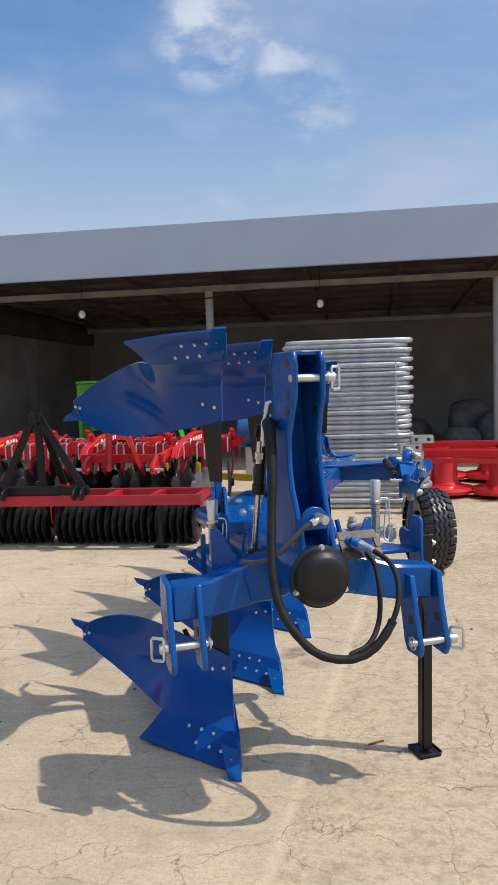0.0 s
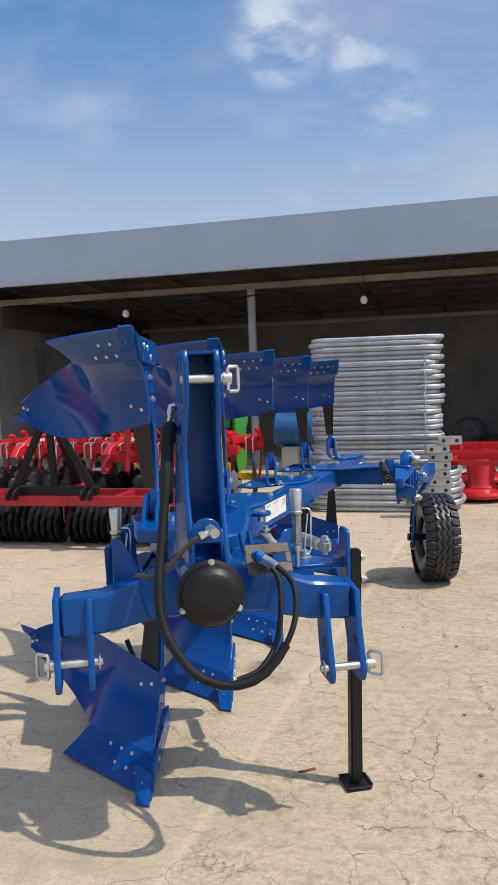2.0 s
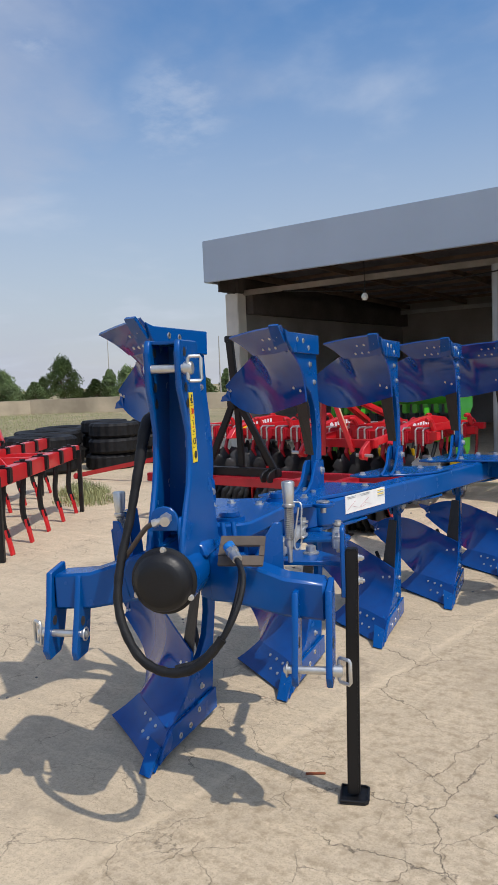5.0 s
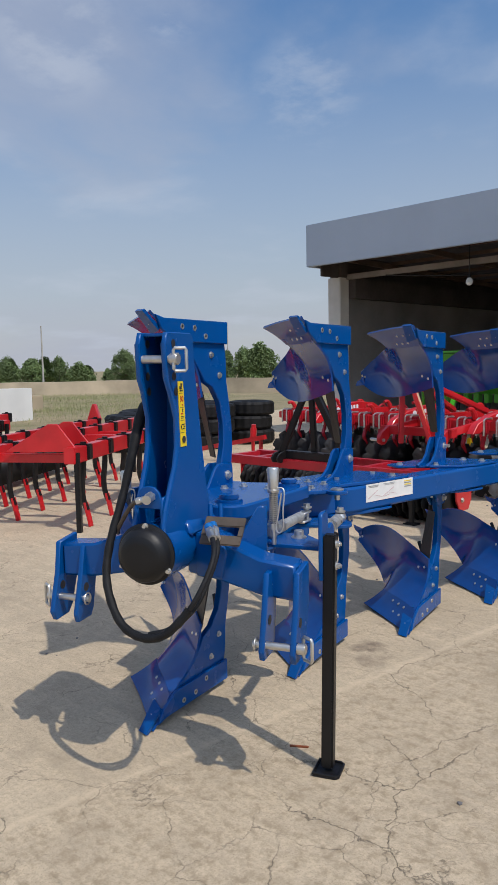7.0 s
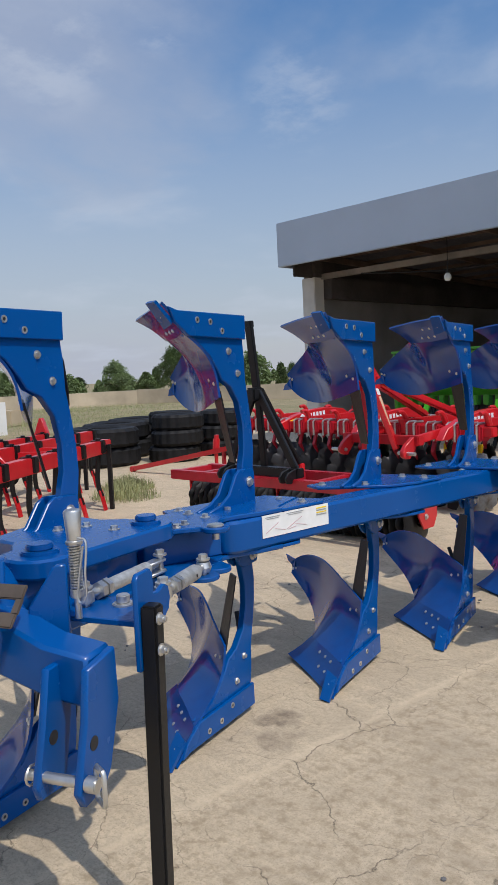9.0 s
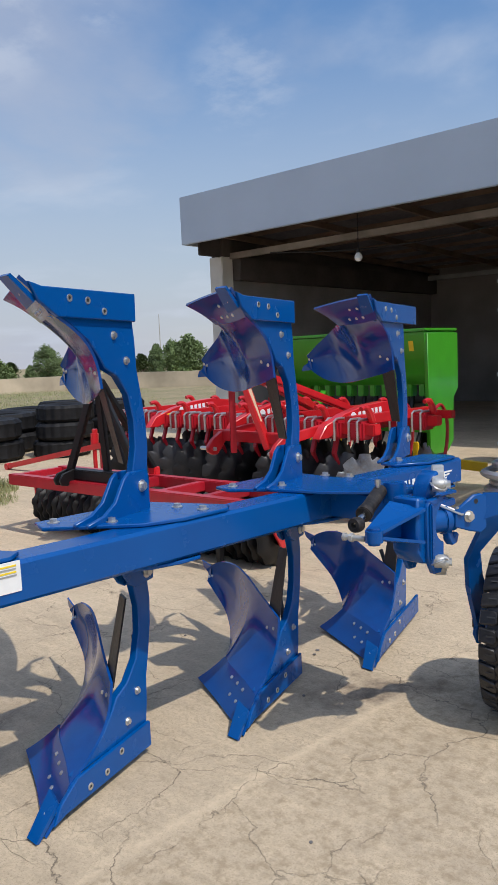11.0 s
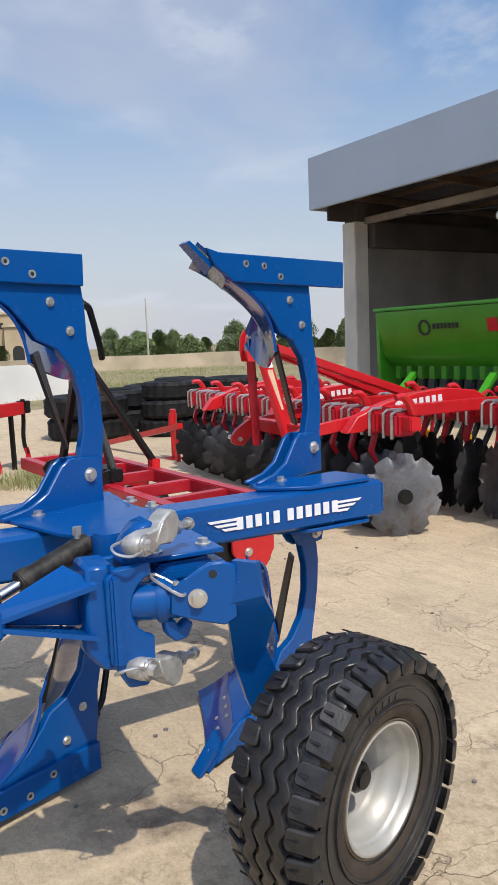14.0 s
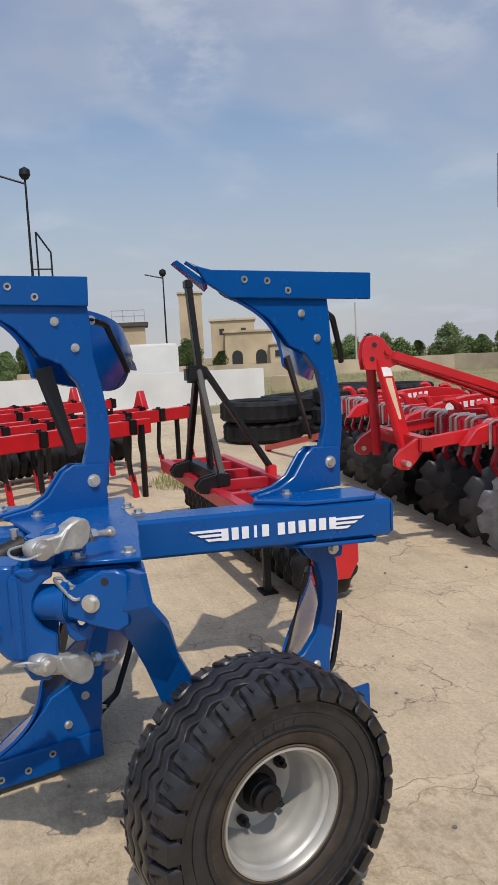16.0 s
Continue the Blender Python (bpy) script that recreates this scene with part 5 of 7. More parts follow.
    part("hose_holder", join(box((0, -0.040, 0), (0.165, 0.042, 0.010), 0.004), box((0, 0.040, 0), (0.165, 0.042, 0.010), 0.004), box((-0.062, 0, 0), (0.042, 0.040, 0.010), 0.0), box((0.074, 0, 0), (0.018, 0.040, 0.010), 0.0)), M_STRAP, plough, "dull brown slotted steel strap", at=hm)
    part("holder_foot", bar((0.166, -0.075, 0.93), (0.166, -0.065, 0.985), 0.03, 0.012, 0.002), M_STRAP, plough, at=A)
    for x, y in ((0.185, 0.0), (0.15, -0.02)):
        part("line_fitting", rod((x, y, 1.0), (x - 0.01, y + 0.02, 1.07), 0.010, 10), M_BLUE, plough, at=A)
    part("hydraulic_line", tube(spline([(-0.039, -0.26, 1.119), (-0.073, -0.255, 1.098), (-0.16, -0.20, 1.0), (-0.21, -0.12, 0.962), (-0.25, -0.06, 0.955)], 6), 0.009, 8), M_STRAP, plough, at=A)
    # latch parts on the far arm
    part("latch_arm", bar((-0.255, 0.17, 0.86), (-0.27, 0.15, 1.10), 0.03, 0.05), M_BLUE, plough, at=A)
    part("latch_arm", bar((-0.34, 0.20, 0.84), (-0.345, 0.18, 1.02), 0.02, 0.06), M_BLUE, plough, at=A)


headstock()


def wheel_unit():
    B = MBEAM                                                       # x out from the beam, y along it
    part("wheel_carrier", bar((-0.02, 1.95, 0.893), (0.50, 1.95, 0.893), 0.15, 0.12, 0.008), M_BLUE, plough, at=B)
    part("carrier_flange", box((0.46, 1.955, 0.925), (0.10, 0.21, 0.03), 0.005), M_BLUE, plough, at=B)
    for y in (1.885, 2.02):
        part("bolt_head", hexbolt((0.46, y, 0.976), (0, 0, 1), 0.014, 0.012), M_ZINC, plough, at=B)
    # upright C-plate with the pivot tube in its mouth
    mouth = [(1.842 - 0.072 * math.sin(radians(q)), 0.893 + 0.078 * math.cos(radians(q))) for q in range(15, 171, 15)]
    cpl = [(1.822, 0.735), (1.800, 0.700), (1.755, 0.705), (1.715, 0.775), (1.712, 0.97), (1.735, 0.992), (1.822, 0.996)] + mouth
    part("pivot_bracket", prism(cpl, 0.024, Matrix.Translation((0.574, 0, 0)) @ YZ, 0.004), M_BLUE, plough, at=B)
    part("pivot_bracket", prism(cpl, 0.020, Matrix.Translation((0.465, 0, 0)) @ YZ, 0.004), M_BLUE, plough, at=B)
    part("pivot_block", prism([(1.665, 0.80), (1.675, 1.005), (1.745, 1.000), (1.745, 0.745), (1.70, 0.755)], 0.112, Matrix.Translation((0.470, 0, 0)) @ YZ, 0.008), M_BLUE, plough, at=B)
    part("guide_rib", box((0.598, 1.733, 0.872), (0.026, 0.024, 0.215), 0.006), M_BLUE, plough, at=B)
    part("latch_saddle", prism([(1.765, 0.985), (1.775, 1.035), (1.805, 1.075), (1.845, 1.088), (1.85, 1.06), (1.832, 1.02), (1.825, 0.985)], 0.075, Matrix.Translation((0.492, 0, 0)) @ YZ, 0.008), M_BLUE, plough, at=B)
    part("pivot_tube", join(rod((0.53, 1.735, 0.893), (0.592, 1.895, 0.893), 0.046, 28, bev=0.005), rod((0.568, 1.845, 0.893), (0.580, 1.870, 0.893), 0.056, 28, bev=0.004)), M_BLUE, plough, at=B)
    part("stop_hook", prism([(1.845, 0.852), (1.850, 0.815), (1.872, 0.793), (1.905, 0.797), (1.92, 0.83), (1.905, 0.842), (1.882, 0.826), (1.872, 0.850)], 0.032, Matrix.Translation((0.575, 0, 0)) @ YZ, 0.005), M_BLUE, plough, at=B)
    # triangular bracket out to the cylinder: two thin plates that meet in a round nose
    def wedge(f):
        top = bmesh.new()
        v = [top.verts.new(q) for q in f] + [top.verts.new((x, y, z - 0.012)) for x, y, z in f]
        for q in ((0, 1, 2, 3), (7, 6, 5, 4), (0, 4, 5, 1), (1, 5, 6, 2), (2, 6, 7, 3), (3, 7, 4, 0)):
            top.faces.new([v[k] for k in q])
        return bevel(top, 0.003, 1)
    part("cylinder_bracket", wedge([(0.500, 1.465, 0.918), (0.560, 1.485, 0.918), (0.602, 1.695, 0.970), (0.475, 1.650, 0.990)]), M_BLUE, plough, at=B)
    part("cylinder_bracket", wedge([(0.500, 1.465, 0.896), (0.560, 1.488, 0.898), (0.602, 1.690, 0.848), (0.490, 1.660, 0.842)]), M_BLUE, plough, at=B)
    part("bracket_web", prism([(1.49, 0.89), (1.50, 0.915), (1.685, 0.965), (1.685, 0.845)], 0.012, Matrix.Translation((0.500, 0, 0)) @ YZ, 0.003), M_BLUE, plough, at=B)
    part("bracket_eye", rod((0.535, 1.470, 0.868), (0.535, 1.470, 0.930), 0.032, 24, bev=0.010), M_BLUE, plough, at=B)
    part("bracket_pin", join(rod((0.42, 1.452, 0.885), (0.50, 1.465, 0.885), 0.011, 12), rod((0.440, 1.455, 0.885), (0.452, 1.457, 0.885), 0.017, 6), rod((0.412, 1.45, 0.885), (0.422, 1.452, 0.885), 0.015, 14)), M_CAST, plough, at=B)
    c0, c1 = Vector((0.443, 1.489, 0.925)), Vector((0.365, 1.745, 1.005))
    d = (c1 - c0).normalized()
    cyl = part("wheel_cylinder", rod(c0 + d * 0.08, c1, 0.028, 24, bev=0.004), M_DUSTYBLACK, plough, "black hydraulic cylinder of the depth wheel", at=B)
    part("piston_rod", rod(c0, c0 + d * 0.1, 0.014, 14), M_STEEL, cyl, at=B)
    part("rod_eye", join(lathe([(0.012, -0.018), (0.026, -0.018), (0.029, 0.0), (0.026, 0.018), (0.012, 0.018), (0.012, -0.018)], 24, basis(c0, Vector((1, 0, 0)), Vector((0, 0, 1)), Vector((0, -1, 0))))), M_DUSTYBLACK, cyl, at=B)
    part("gland", rod(c0 + d * 0.075, c0 + d * 0.105, 0.032, 20, bev=0.003), M_DUSTYBLACK, cyl, at=B)
    part("oil_port", join(rod(c1 - d * 0.03, c1 - d * 0.03 + UP * 0.045, 0.009, 10), rod(c1 - d * 0.03 + UP * 0.035, c1 - d * 0.03 + UP * 0.055, 0.013, 6)), M_ZINC, cyl, at=B)
    part("cylinder_lug", join(rod((0.40, 1.79, 0.945), (0.40, 1.79, 1.035), 0.045, 24, bev=0.005), bar((0.40, 1.79, 0.985), (0.43, 1.90, 0.975), 0.06, 0.05)), M_BLUE, plough, at=B)
    # cast latches with bolts, above and below the mouth
    def latch(p, q, s):
        p, q = Vector(p), Vector(q)
        d = (q - p).normalized()
        nrm = d.cross(UP).normalized()
        m = B @ basis(p, d, nrm.cross(d) * s, nrm * s) if s > 0 else B @ basis(p, d, -(nrm.cross(d)), -nrm)
        o = 1 if s > 0 else -1
        outline = [(-0.048, -0.010), (-0.040, -0.032), (-0.015, -0.042), (0.015, -0.034), (0.055, -0.026), (0.100, -0.030), (0.122, -0.012), (0.130, 0.026), (0.118, 0.048), (0.094, 0.054), (0.066, 0.040), (0.040, 0.018), (-0.005, 0.012), (-0.038, 0.006)]
        la = part("latch", prism(outline, 0.046, Matrix.Translation((0, 0, -0.040 if s > 0 else -0.006)), 0.005), M_CAST, plough, "dull cast zinc-plated latch", at=m)
        z = 0.005 if s > 0 else -0.005
        part("latch_boss", join(rod((-0.012, -0.014, 0), (-0.012, -0.014, z * 2.4), 0.026, 20, bev=0.003), hexbolt((-0.012, -0.014, z * 2.4), (0, 0, o), 0.015, 0.012)), M_ZINC, la, at=m)
        part("latch_rib", prism([(0.020, -0.026), (0.030, -0.030), (0.062, 0.030), (0.052, 0.030)], 0.006, Matrix.Translation((0, 0, 0.004 if s > 0 else -0.010)), 0.002), M_CAST, la, at=m)
        zc = -0.017 if s > 0 else 0.017
        part("latch_bolt", join(rod((0.11, 0.0, zc), (0.200, 0.0, zc), 0.010, 14), rod((0.135, 0.0, zc), (0.152, 0.0, zc), 0.019, 6), rod((0.190, 0.0, zc), (0.212, 0.0, zc), 0.016, 14, bev=0.005)), M_ZINC, la, at=m)
        part("wire_clip", tube(spline([(-0.02, -0.02, z * 3), (-0.06, -0.030, z), (-0.085, -0.022, -z * 4), (-0.075, -0.010, -z * 8), (-0.03, -0.005, -z * 9)], 6), 0.0035, 6), M_ZINC, la, at=m)
    latch((0.601, 1.815, 1.055), (0.486, 1.992, 1.040), 1)
    latch((0.612, 1.800, 0.734), (0.510, 1.970, 0.705), -1)
    # head plate of the wheel arm and the folded arm
    e1 = Vector((0.30, 0.954, 0))
    nrm = Vector((0.954, -0.30, 0))
    h0 = Vector((0.618, 1.865, 0))
    hp = prism([(-0.01, 0.872), (-0.005, 0.935), (0.085, 0.985), (0.120, 0.987), (0.150, 0.975), (0.150, 0.850), (0.120, 0.832), (0.060, 0.848)], 0.016, basis(h0, e1, UP, nrm), 0.004)
    part("arm_head", hp, M_BLUE, plough, "blue head plate of the wheel arm", at=B)
    part("arm_head_hole", rod(h0 + e1 * 0.094 + UP * 0.960 + nrm * 0.012, h0 + e1 * 0.094 + UP * 0.960 + nrm * 0.0168, 0.010, 16), M_WINDOW, plough, at=B)
    part("arm_bolt", hexbolt(h0 + e1 * 0.056 + UP * 0.906 + nrm * 0.016, nrm, 0.0155, 0.014), M_ZINC, plough, at=B)
    p0, p1 = Vector((0.571, 1.838, 0.955)), Vector((0.640, 1.880, 0.920))
    side = (p1 - p0).normalized().cross(UP).normalized() * 0.013
    part("linch_pin", join(rod(p1 - (p1 - p0) * 0.2 - UP * 0.03, p1 - (p1 - p0) * 0.2 + UP * 0.02, 0.008, 12), tube(spline([p0 - side * 0.4, p0 + side, p0.lerp(p1, 0.5) + side * 1.1, p1 + side * 0.7, p1 - side * 0.7, p0.lerp(p1, 0.5) - side * 1.1, p0 - side * 0.4], 5), 0.0045, 6)), M_ZINC, plough, "zinc linch pin with spring ring", at=B)
    def strip(path, th):
        """A folded flat bar through pairs of edge points."""
        bm = bmesh.new()
        rows = []
        for a, b in path:
            a, b = Vector(a), Vector(b)
            rows.append((a, b))
        quads = []
        for i, (a, b) in enumerate(rows):
            a2, b2 = rows[min(i + 1, len(rows) - 1)]
            a1, b1 = rows[max(i - 1, 0)]
            n = ((a2 + b2) - (a1 + b1)).cross(b - a).normalized()
            quads.append([bm.verts.new(p) for p in (a, b, b - n * th, a - n * th)])
        for A, Bq in zip(quads, quads[1:]):
            for k in range(4):
                bm.faces.new((A[k], A[(k + 1) % 4], Bq[(k + 1) % 4], Bq[k]))
        bm.faces.new(quads[0])
        bm.faces.new(quads[-1][::-1])
        return bevel(bm, 0.004, 1)
    part("wheel_arm", strip([((0.662, 2.000, 0.984), (0.720, 2.032, 0.986)), ((0.672, 1.985, 0.884), (0.722, 2.050, 0.905)), ((0.655, 1.990, 0.825), (0.690, 2.095, 0.835)), ((0.572, 2.040, 0.690), (0.578, 2.130, 0.710)), ((0.552, 2.085, 0.56), (0.56, 2.18, 0.60)), ((0.530, 2.20, 0.33), (0.535, 2.30, 0.40))], 0.020), M_BLUE, plough, "blue folded flat-bar wheel arm", at=B)
    part("axle_plate", prism([(2.17, 0.33), (2.20, 0.28), (2.28, 0.28), (2.34, 0.34), (2.32, 0.42), (2.22, 0.46)], 0.02, Matrix.Translation((0.512, 0, 0)) @ YZ, 0.004), M_BLUE, plough, at=B)


wheel_unit()


def depth_wheel(C, axis, R=0.357, width=0.235):
    ax = Vector(axis).normalized()
    sx = UP.cross(ax).normalized()
    m = basis(C, sx, ax.cross(sx), ax)                      # z along the axle, outwards
    h = width / 2
    q = R / 0.372
    prof = [(0.164, -h * 0.80), (0.20, -h * 0.95), (0.265 * q, -h), (0.315 * q, -h * 0.98), (0.345 * q, -h * 0.88), (R - 0.020, -h * 0.78), (R - 0.013, -h * 0.35), (R - 0.011, 0), (R - 0.013, h * 0.35), (R - 0.020, h * 0.78), (0.345 * q, h * 0.88), (0.315 * q, h * 0.98), (0.265 * q, h), (0.20, h * 0.95), (0.164, h * 0.80), (0.156, h * 0.6), (0.156, -h * 0.6), (0.164, -h * 0.80)]
    tyre = part("depth_wheel", lathe(prof, 72), M_TYRE, plough, "black ribbed tyre on a silver rim", at=m)
    # zigzag ribs with narrow grooves between
    for z in (-0.043, 0.0, 0.043):
        n = 180
        bm = bmesh.new()
        ring = []
        for j in range(n):
            a = 2 * math.pi * j / n
            zz = z + (0.0, 0.0075, 0.0085, 0.0, -0.0075, -0.0085)[j % 6]
            w = 0.0160
            r1 = R - 0.10 * max(0, abs(zz) - 0.035)
            ring.append([bm.verts.new((r * math.cos(a), r * math.sin(a), e)) for r, e in ((R - 0.022, zz - w - 0.002), (r1 - 0.002, zz - w), (r1, zz - w + 0.003), (r1, zz + w - 0.003), (r1 - 0.002, zz + w), (R - 0.022, zz + w + 0.002))])
        for j in range(n):
            A, Bq = ring[j], ring[(j + 1) % n]
            for e in range(5):
                bm.faces.new((A[e], A[e + 1], Bq[e + 1], Bq[e]))
        part("tread_rib", bm, M_TYRE, tyre, at=m)
    # shoulder lugs, wider towards the sidewall and wrapped down over it
    lug = prism([(-0.029, -0.036), (-0.020, -0.042), (0.016, -0.042), (0.026, -0.034), (0.027, 0.030), (-0.027, 0.030)], 0.030, Matrix.Translation((0, 0, -0.015)), 0.005)
    for v in lug.verts:
        y, z = v.co.y, v.co.z
        v.co = Vector((z - (0.030 * max(0.0, (y + 0.002) / 0.032) ** 2 if y > -0.002 else 0.0), v.co.x * (1.06 if y > 0 else 1.0), y))
    lug_me = to_mesh(lug, "tread_lug", M_TYRE)
    groove = to_mesh(box((0, 0, 0), (0.004, 0.007, 0.030), 0.001), "lug_sipe", M_WINDOW)
    n = 30
    for s in (-1, 1):
        for j in range(n):
            a = 2 * math.pi * (j + (0.5 if s > 0 else 0)) / n
            lm = m @ Matrix.Rotation(a, 4, "Z") @ Matrix.Translation((R - 0.0165, 0, s * (h * 0.90))) @ (Matrix.Identity(4) if s > 0 else Matrix.Rotation(math.pi, 4, "X"))
            lg = part("tread_lug", lug_me, None, tyre, at=lm)
            part("lug_sipe", groove, None, lg, at=lm @ Matrix.Translation((0.0140, 0.0, -0.018)))
    for r0 in (0.225, 0.262, 0.292):
        part("side_ring", lathe([(r0 - 0.005, h * 0.93), (r0 - 0.002, h + 0.003), (r0 + 0.002, h + 0.003), (r0 + 0.005, h * 0.93)], 64), M_TYRE, tyre, at=m)
    for k in range(5):
        a = radians(82 + 7 * k)
        part("sidewall_mark", box((0.245 * math.cos(a), 0.245 * math.sin(a), h * 0.985), (0.020, 0.012, 0.006), 0.002, rot=(0, 0, math.degrees(a))), M_TYRE, tyre, at=m)
    rim = part("rim", lathe([(0.165, h * 0.62), (0.172, h * 0.82), (0.169, h * 0.90), (0.164, h * 0.90), (0.158, h * 0.82), (0.156, h * 0.70), (0.150, h * 0.66), (0.147, h * 0.58), (0.146, h * 0.40), (0.140, h * 0.34), (0.137, h * 0.10), (0.132, 0.0), (0.129, -0.008), (0.126, -0.040), (0.121, -0.052), (0.105, -0.056), (0.085, -0.050), (0.07, -0.045), (0.0, -0.045), (0.0, -0.062), (0.13, -0.066), (0.146, 0.0), (0.156, h * 0.2), (0.165, h * 0.62)], 72), M_RIM, tyre, "silver painted steel rim", at=m)
    part("dust_ring", lathe([(0.184, h * 0.915), (0.192, h * 0.940 + 0.0015), (0.204, h * 0.958 + 0.0015), (0.214, h * 0.965 + 0.001), (0.216, h * 0.960)], 72), M_DUSTRING, tyre, "brown dusty ring on the sidewall", at=m)
    part("bead_edge", lathe([(0.168, h * 0.84), (0.174, h * 0.90), (0.178, h * 0.88), (0.173, h * 0.80)], 64), M_RUSTRIM, rim, at=m)
    part("hub", lathe([(0, -0.05), (0.062, -0.05), (0.062, -0.026), (0.046, -0.022), (0.043, 0.010), (0.040, 0.012), (0.040, 0.030), (0.034, 0.036), (0.026, 0.037), (0.026, 0.046), (0, 0.047)], 32), M_BLACK, tyre, "black wheel hub", at=m)
    for k in range(5):
        a = 2 * math.pi * k / 5 + 0.5
        part("wheel_nut", join(rod((0.092 * math.cos(a), 0.092 * math.sin(a), -0.05), (0.092 * math.cos(a), 0.092 * math.sin(a), -0.012), 0.008, 10), rod((0.092 * math.cos(a), 0.092 * math.sin(a), -0.05), (0.092 * math.cos(a), 0.092 * math.sin(a), -0.028), 0.015, 6)), M_BLACK, tyre, at=m)
    part("valve", rod((0.0, 0.125, -0.03), (0.0, 0.118, 0.02), 0.006, 8), M_BLACK, tyre, at=m)
    part("axle", join(rod((0, 0, -0.20), (0, 0, -0.05), 0.025, 18), rod((0, 0, -0.215), (0, 0, -0.19), 0.03, 6)), M_BLACK, tyre, at=m)


depth_wheel((1.300, 6.43, 0.352), (0.979, 0.203, -0.02))

# ---- machines in the yard ----
def roller():
    m = basis((-2.68, 8.05, 0), Vector((0.9998, -0.02, 0)), Vector((0.02, 0.9998, 0)), UP)
    r = thing("cambridge_roller", "red ring roller with black ribbed rings and black mast", "field roller", m)
    ring = to_mesh(lathe([(0.06, -0.036), (0.16, -0.036), (0.20, -0.02), (0.222, -0.006), (0.222, 0.006), (0.20, 0.02), (0.16, 0.036), (0.06, 0.036), (0.06, -0.036)], 40, None, 0.19, 0.925), "roller_ring", M_BLACK)
    ya = -0.36
    for x0, n in ((-1.114, 16), (0.20, 20)):
        for k in range(n):
            part("roller_ring", ring, None, r, at=m @ pose(x0 + 0.04 + k * 0.078, ya, 0.222, 0, 90, 0) @ pose(0, 0, 0, 0, 0, k * 17))
        part("axle", rod((x0 - 0.04, ya, 0.222), (x0 + n * 0.078 + 0.04, ya, 0.222), 0.035, 16), M_BLACK, r)
    for y in (-0.72, -0.17):
        part("frame_beam", bar((-1.15, y, 0.51), (1.85, y, 0.51), 0.09, 0.10, 0.008), M_DARKRED, r)
    for x in (-1.11, -0.70, -0.20, 0.30, 0.85, 1.33, 1.81):
        part("cross_member", bar((x, -0.72, 0.512), (x, -0.17, 0.512), 0.075, 0.08, 0.006), M_DARKRED, r)
    for x in (-1.16, 0.165, 1.81):
        part("side_plate", prism([(-0.48, 0.50), (-0.18, 0.50), (-0.18, 0.25), (-0.24, 0.15), (-0.40, 0.15), (-0.48, 0.27)], 0.02, Matrix.Translation((x - 0.01, 0, 0)) @ YZ, 0.004), M_RED, r)
        for z in (0.42, 0.26):
            part("bolt_head", hexbolt((x + 0.012, -0.37, z), (1, 0, 0), 0.018), M_ZINC, r)
    part("hitch_beam", bar((-0.32, -0.66, 0.61), (0.66, -0.66, 0.61), 0.10, 0.09, 0.008), M_BLACK, r)
    part("mast_post", bar((0.14, -0.665, 1.36), (0.108, -0.711, 2.07), 0.085, 0.045, 0.006, up=Vector((0, 1, 0))), M_BLACK, r)
    part("mast_head", box((0.108, -0.711, 2.05), (0.10, 0.06, 0.07), 0.01), M_BLACK, r)
    part("mast_knee", box((0.14, -0.70, 1.37), (0.12, 0.16, 0.13), 0.02), M_BLACK, r)
    for p, q in (((0.12, -0.68, 1.40), (-0.26, -0.70, 0.64)), ((0.16, -0.68, 1.40), (0.60, -0.66, 0.64)), ((0.14, -0.66, 1.40), (0.15, -0.62, 0.64)), ((0.15, -0.64, 1.42), (0.20, -0.13, 0.58))):
        part("mast_leg", bar(p, q, 0.075, 0.040, 0.006, up=Vector((0, 1, 0.1))), M_BLACK, r)
    part("clevis", box((0.20, -0.14, 0.58), (0.09, 0.07, 0.09), 0.008), M_RED, r)
    for x in (-0.30, 0.54):
        part("lower_hitch", join(prism([(-0.70, 0.66), (-0.70, 0.56), (-0.78, 0.52), (-0.84, 0.53), (-0.86, 0.58), (-0.82, 0.63)], 0.022, Matrix.Translation((x, 0, 0)) @ YZ, 0.004), prism([(-0.70, 0.66), (-0.70, 0.56), (-0.78, 0.52), (-0.84, 0.53), (-0.86, 0.58), (-0.82, 0.63)], 0.022, Matrix.Translation((x + 0.08, 0, 0)) @ YZ, 0.004)), M_BLACK, r)
    part("stand", join(bar((1.40, -0.62, 0.015), (1.40, -0.62, 0.50), 0.045, 0.045), box((1.40, -0.62, 0.008), (0.14, 0.10, 0.016), 0.002)), M_BLACK, r)


roller()


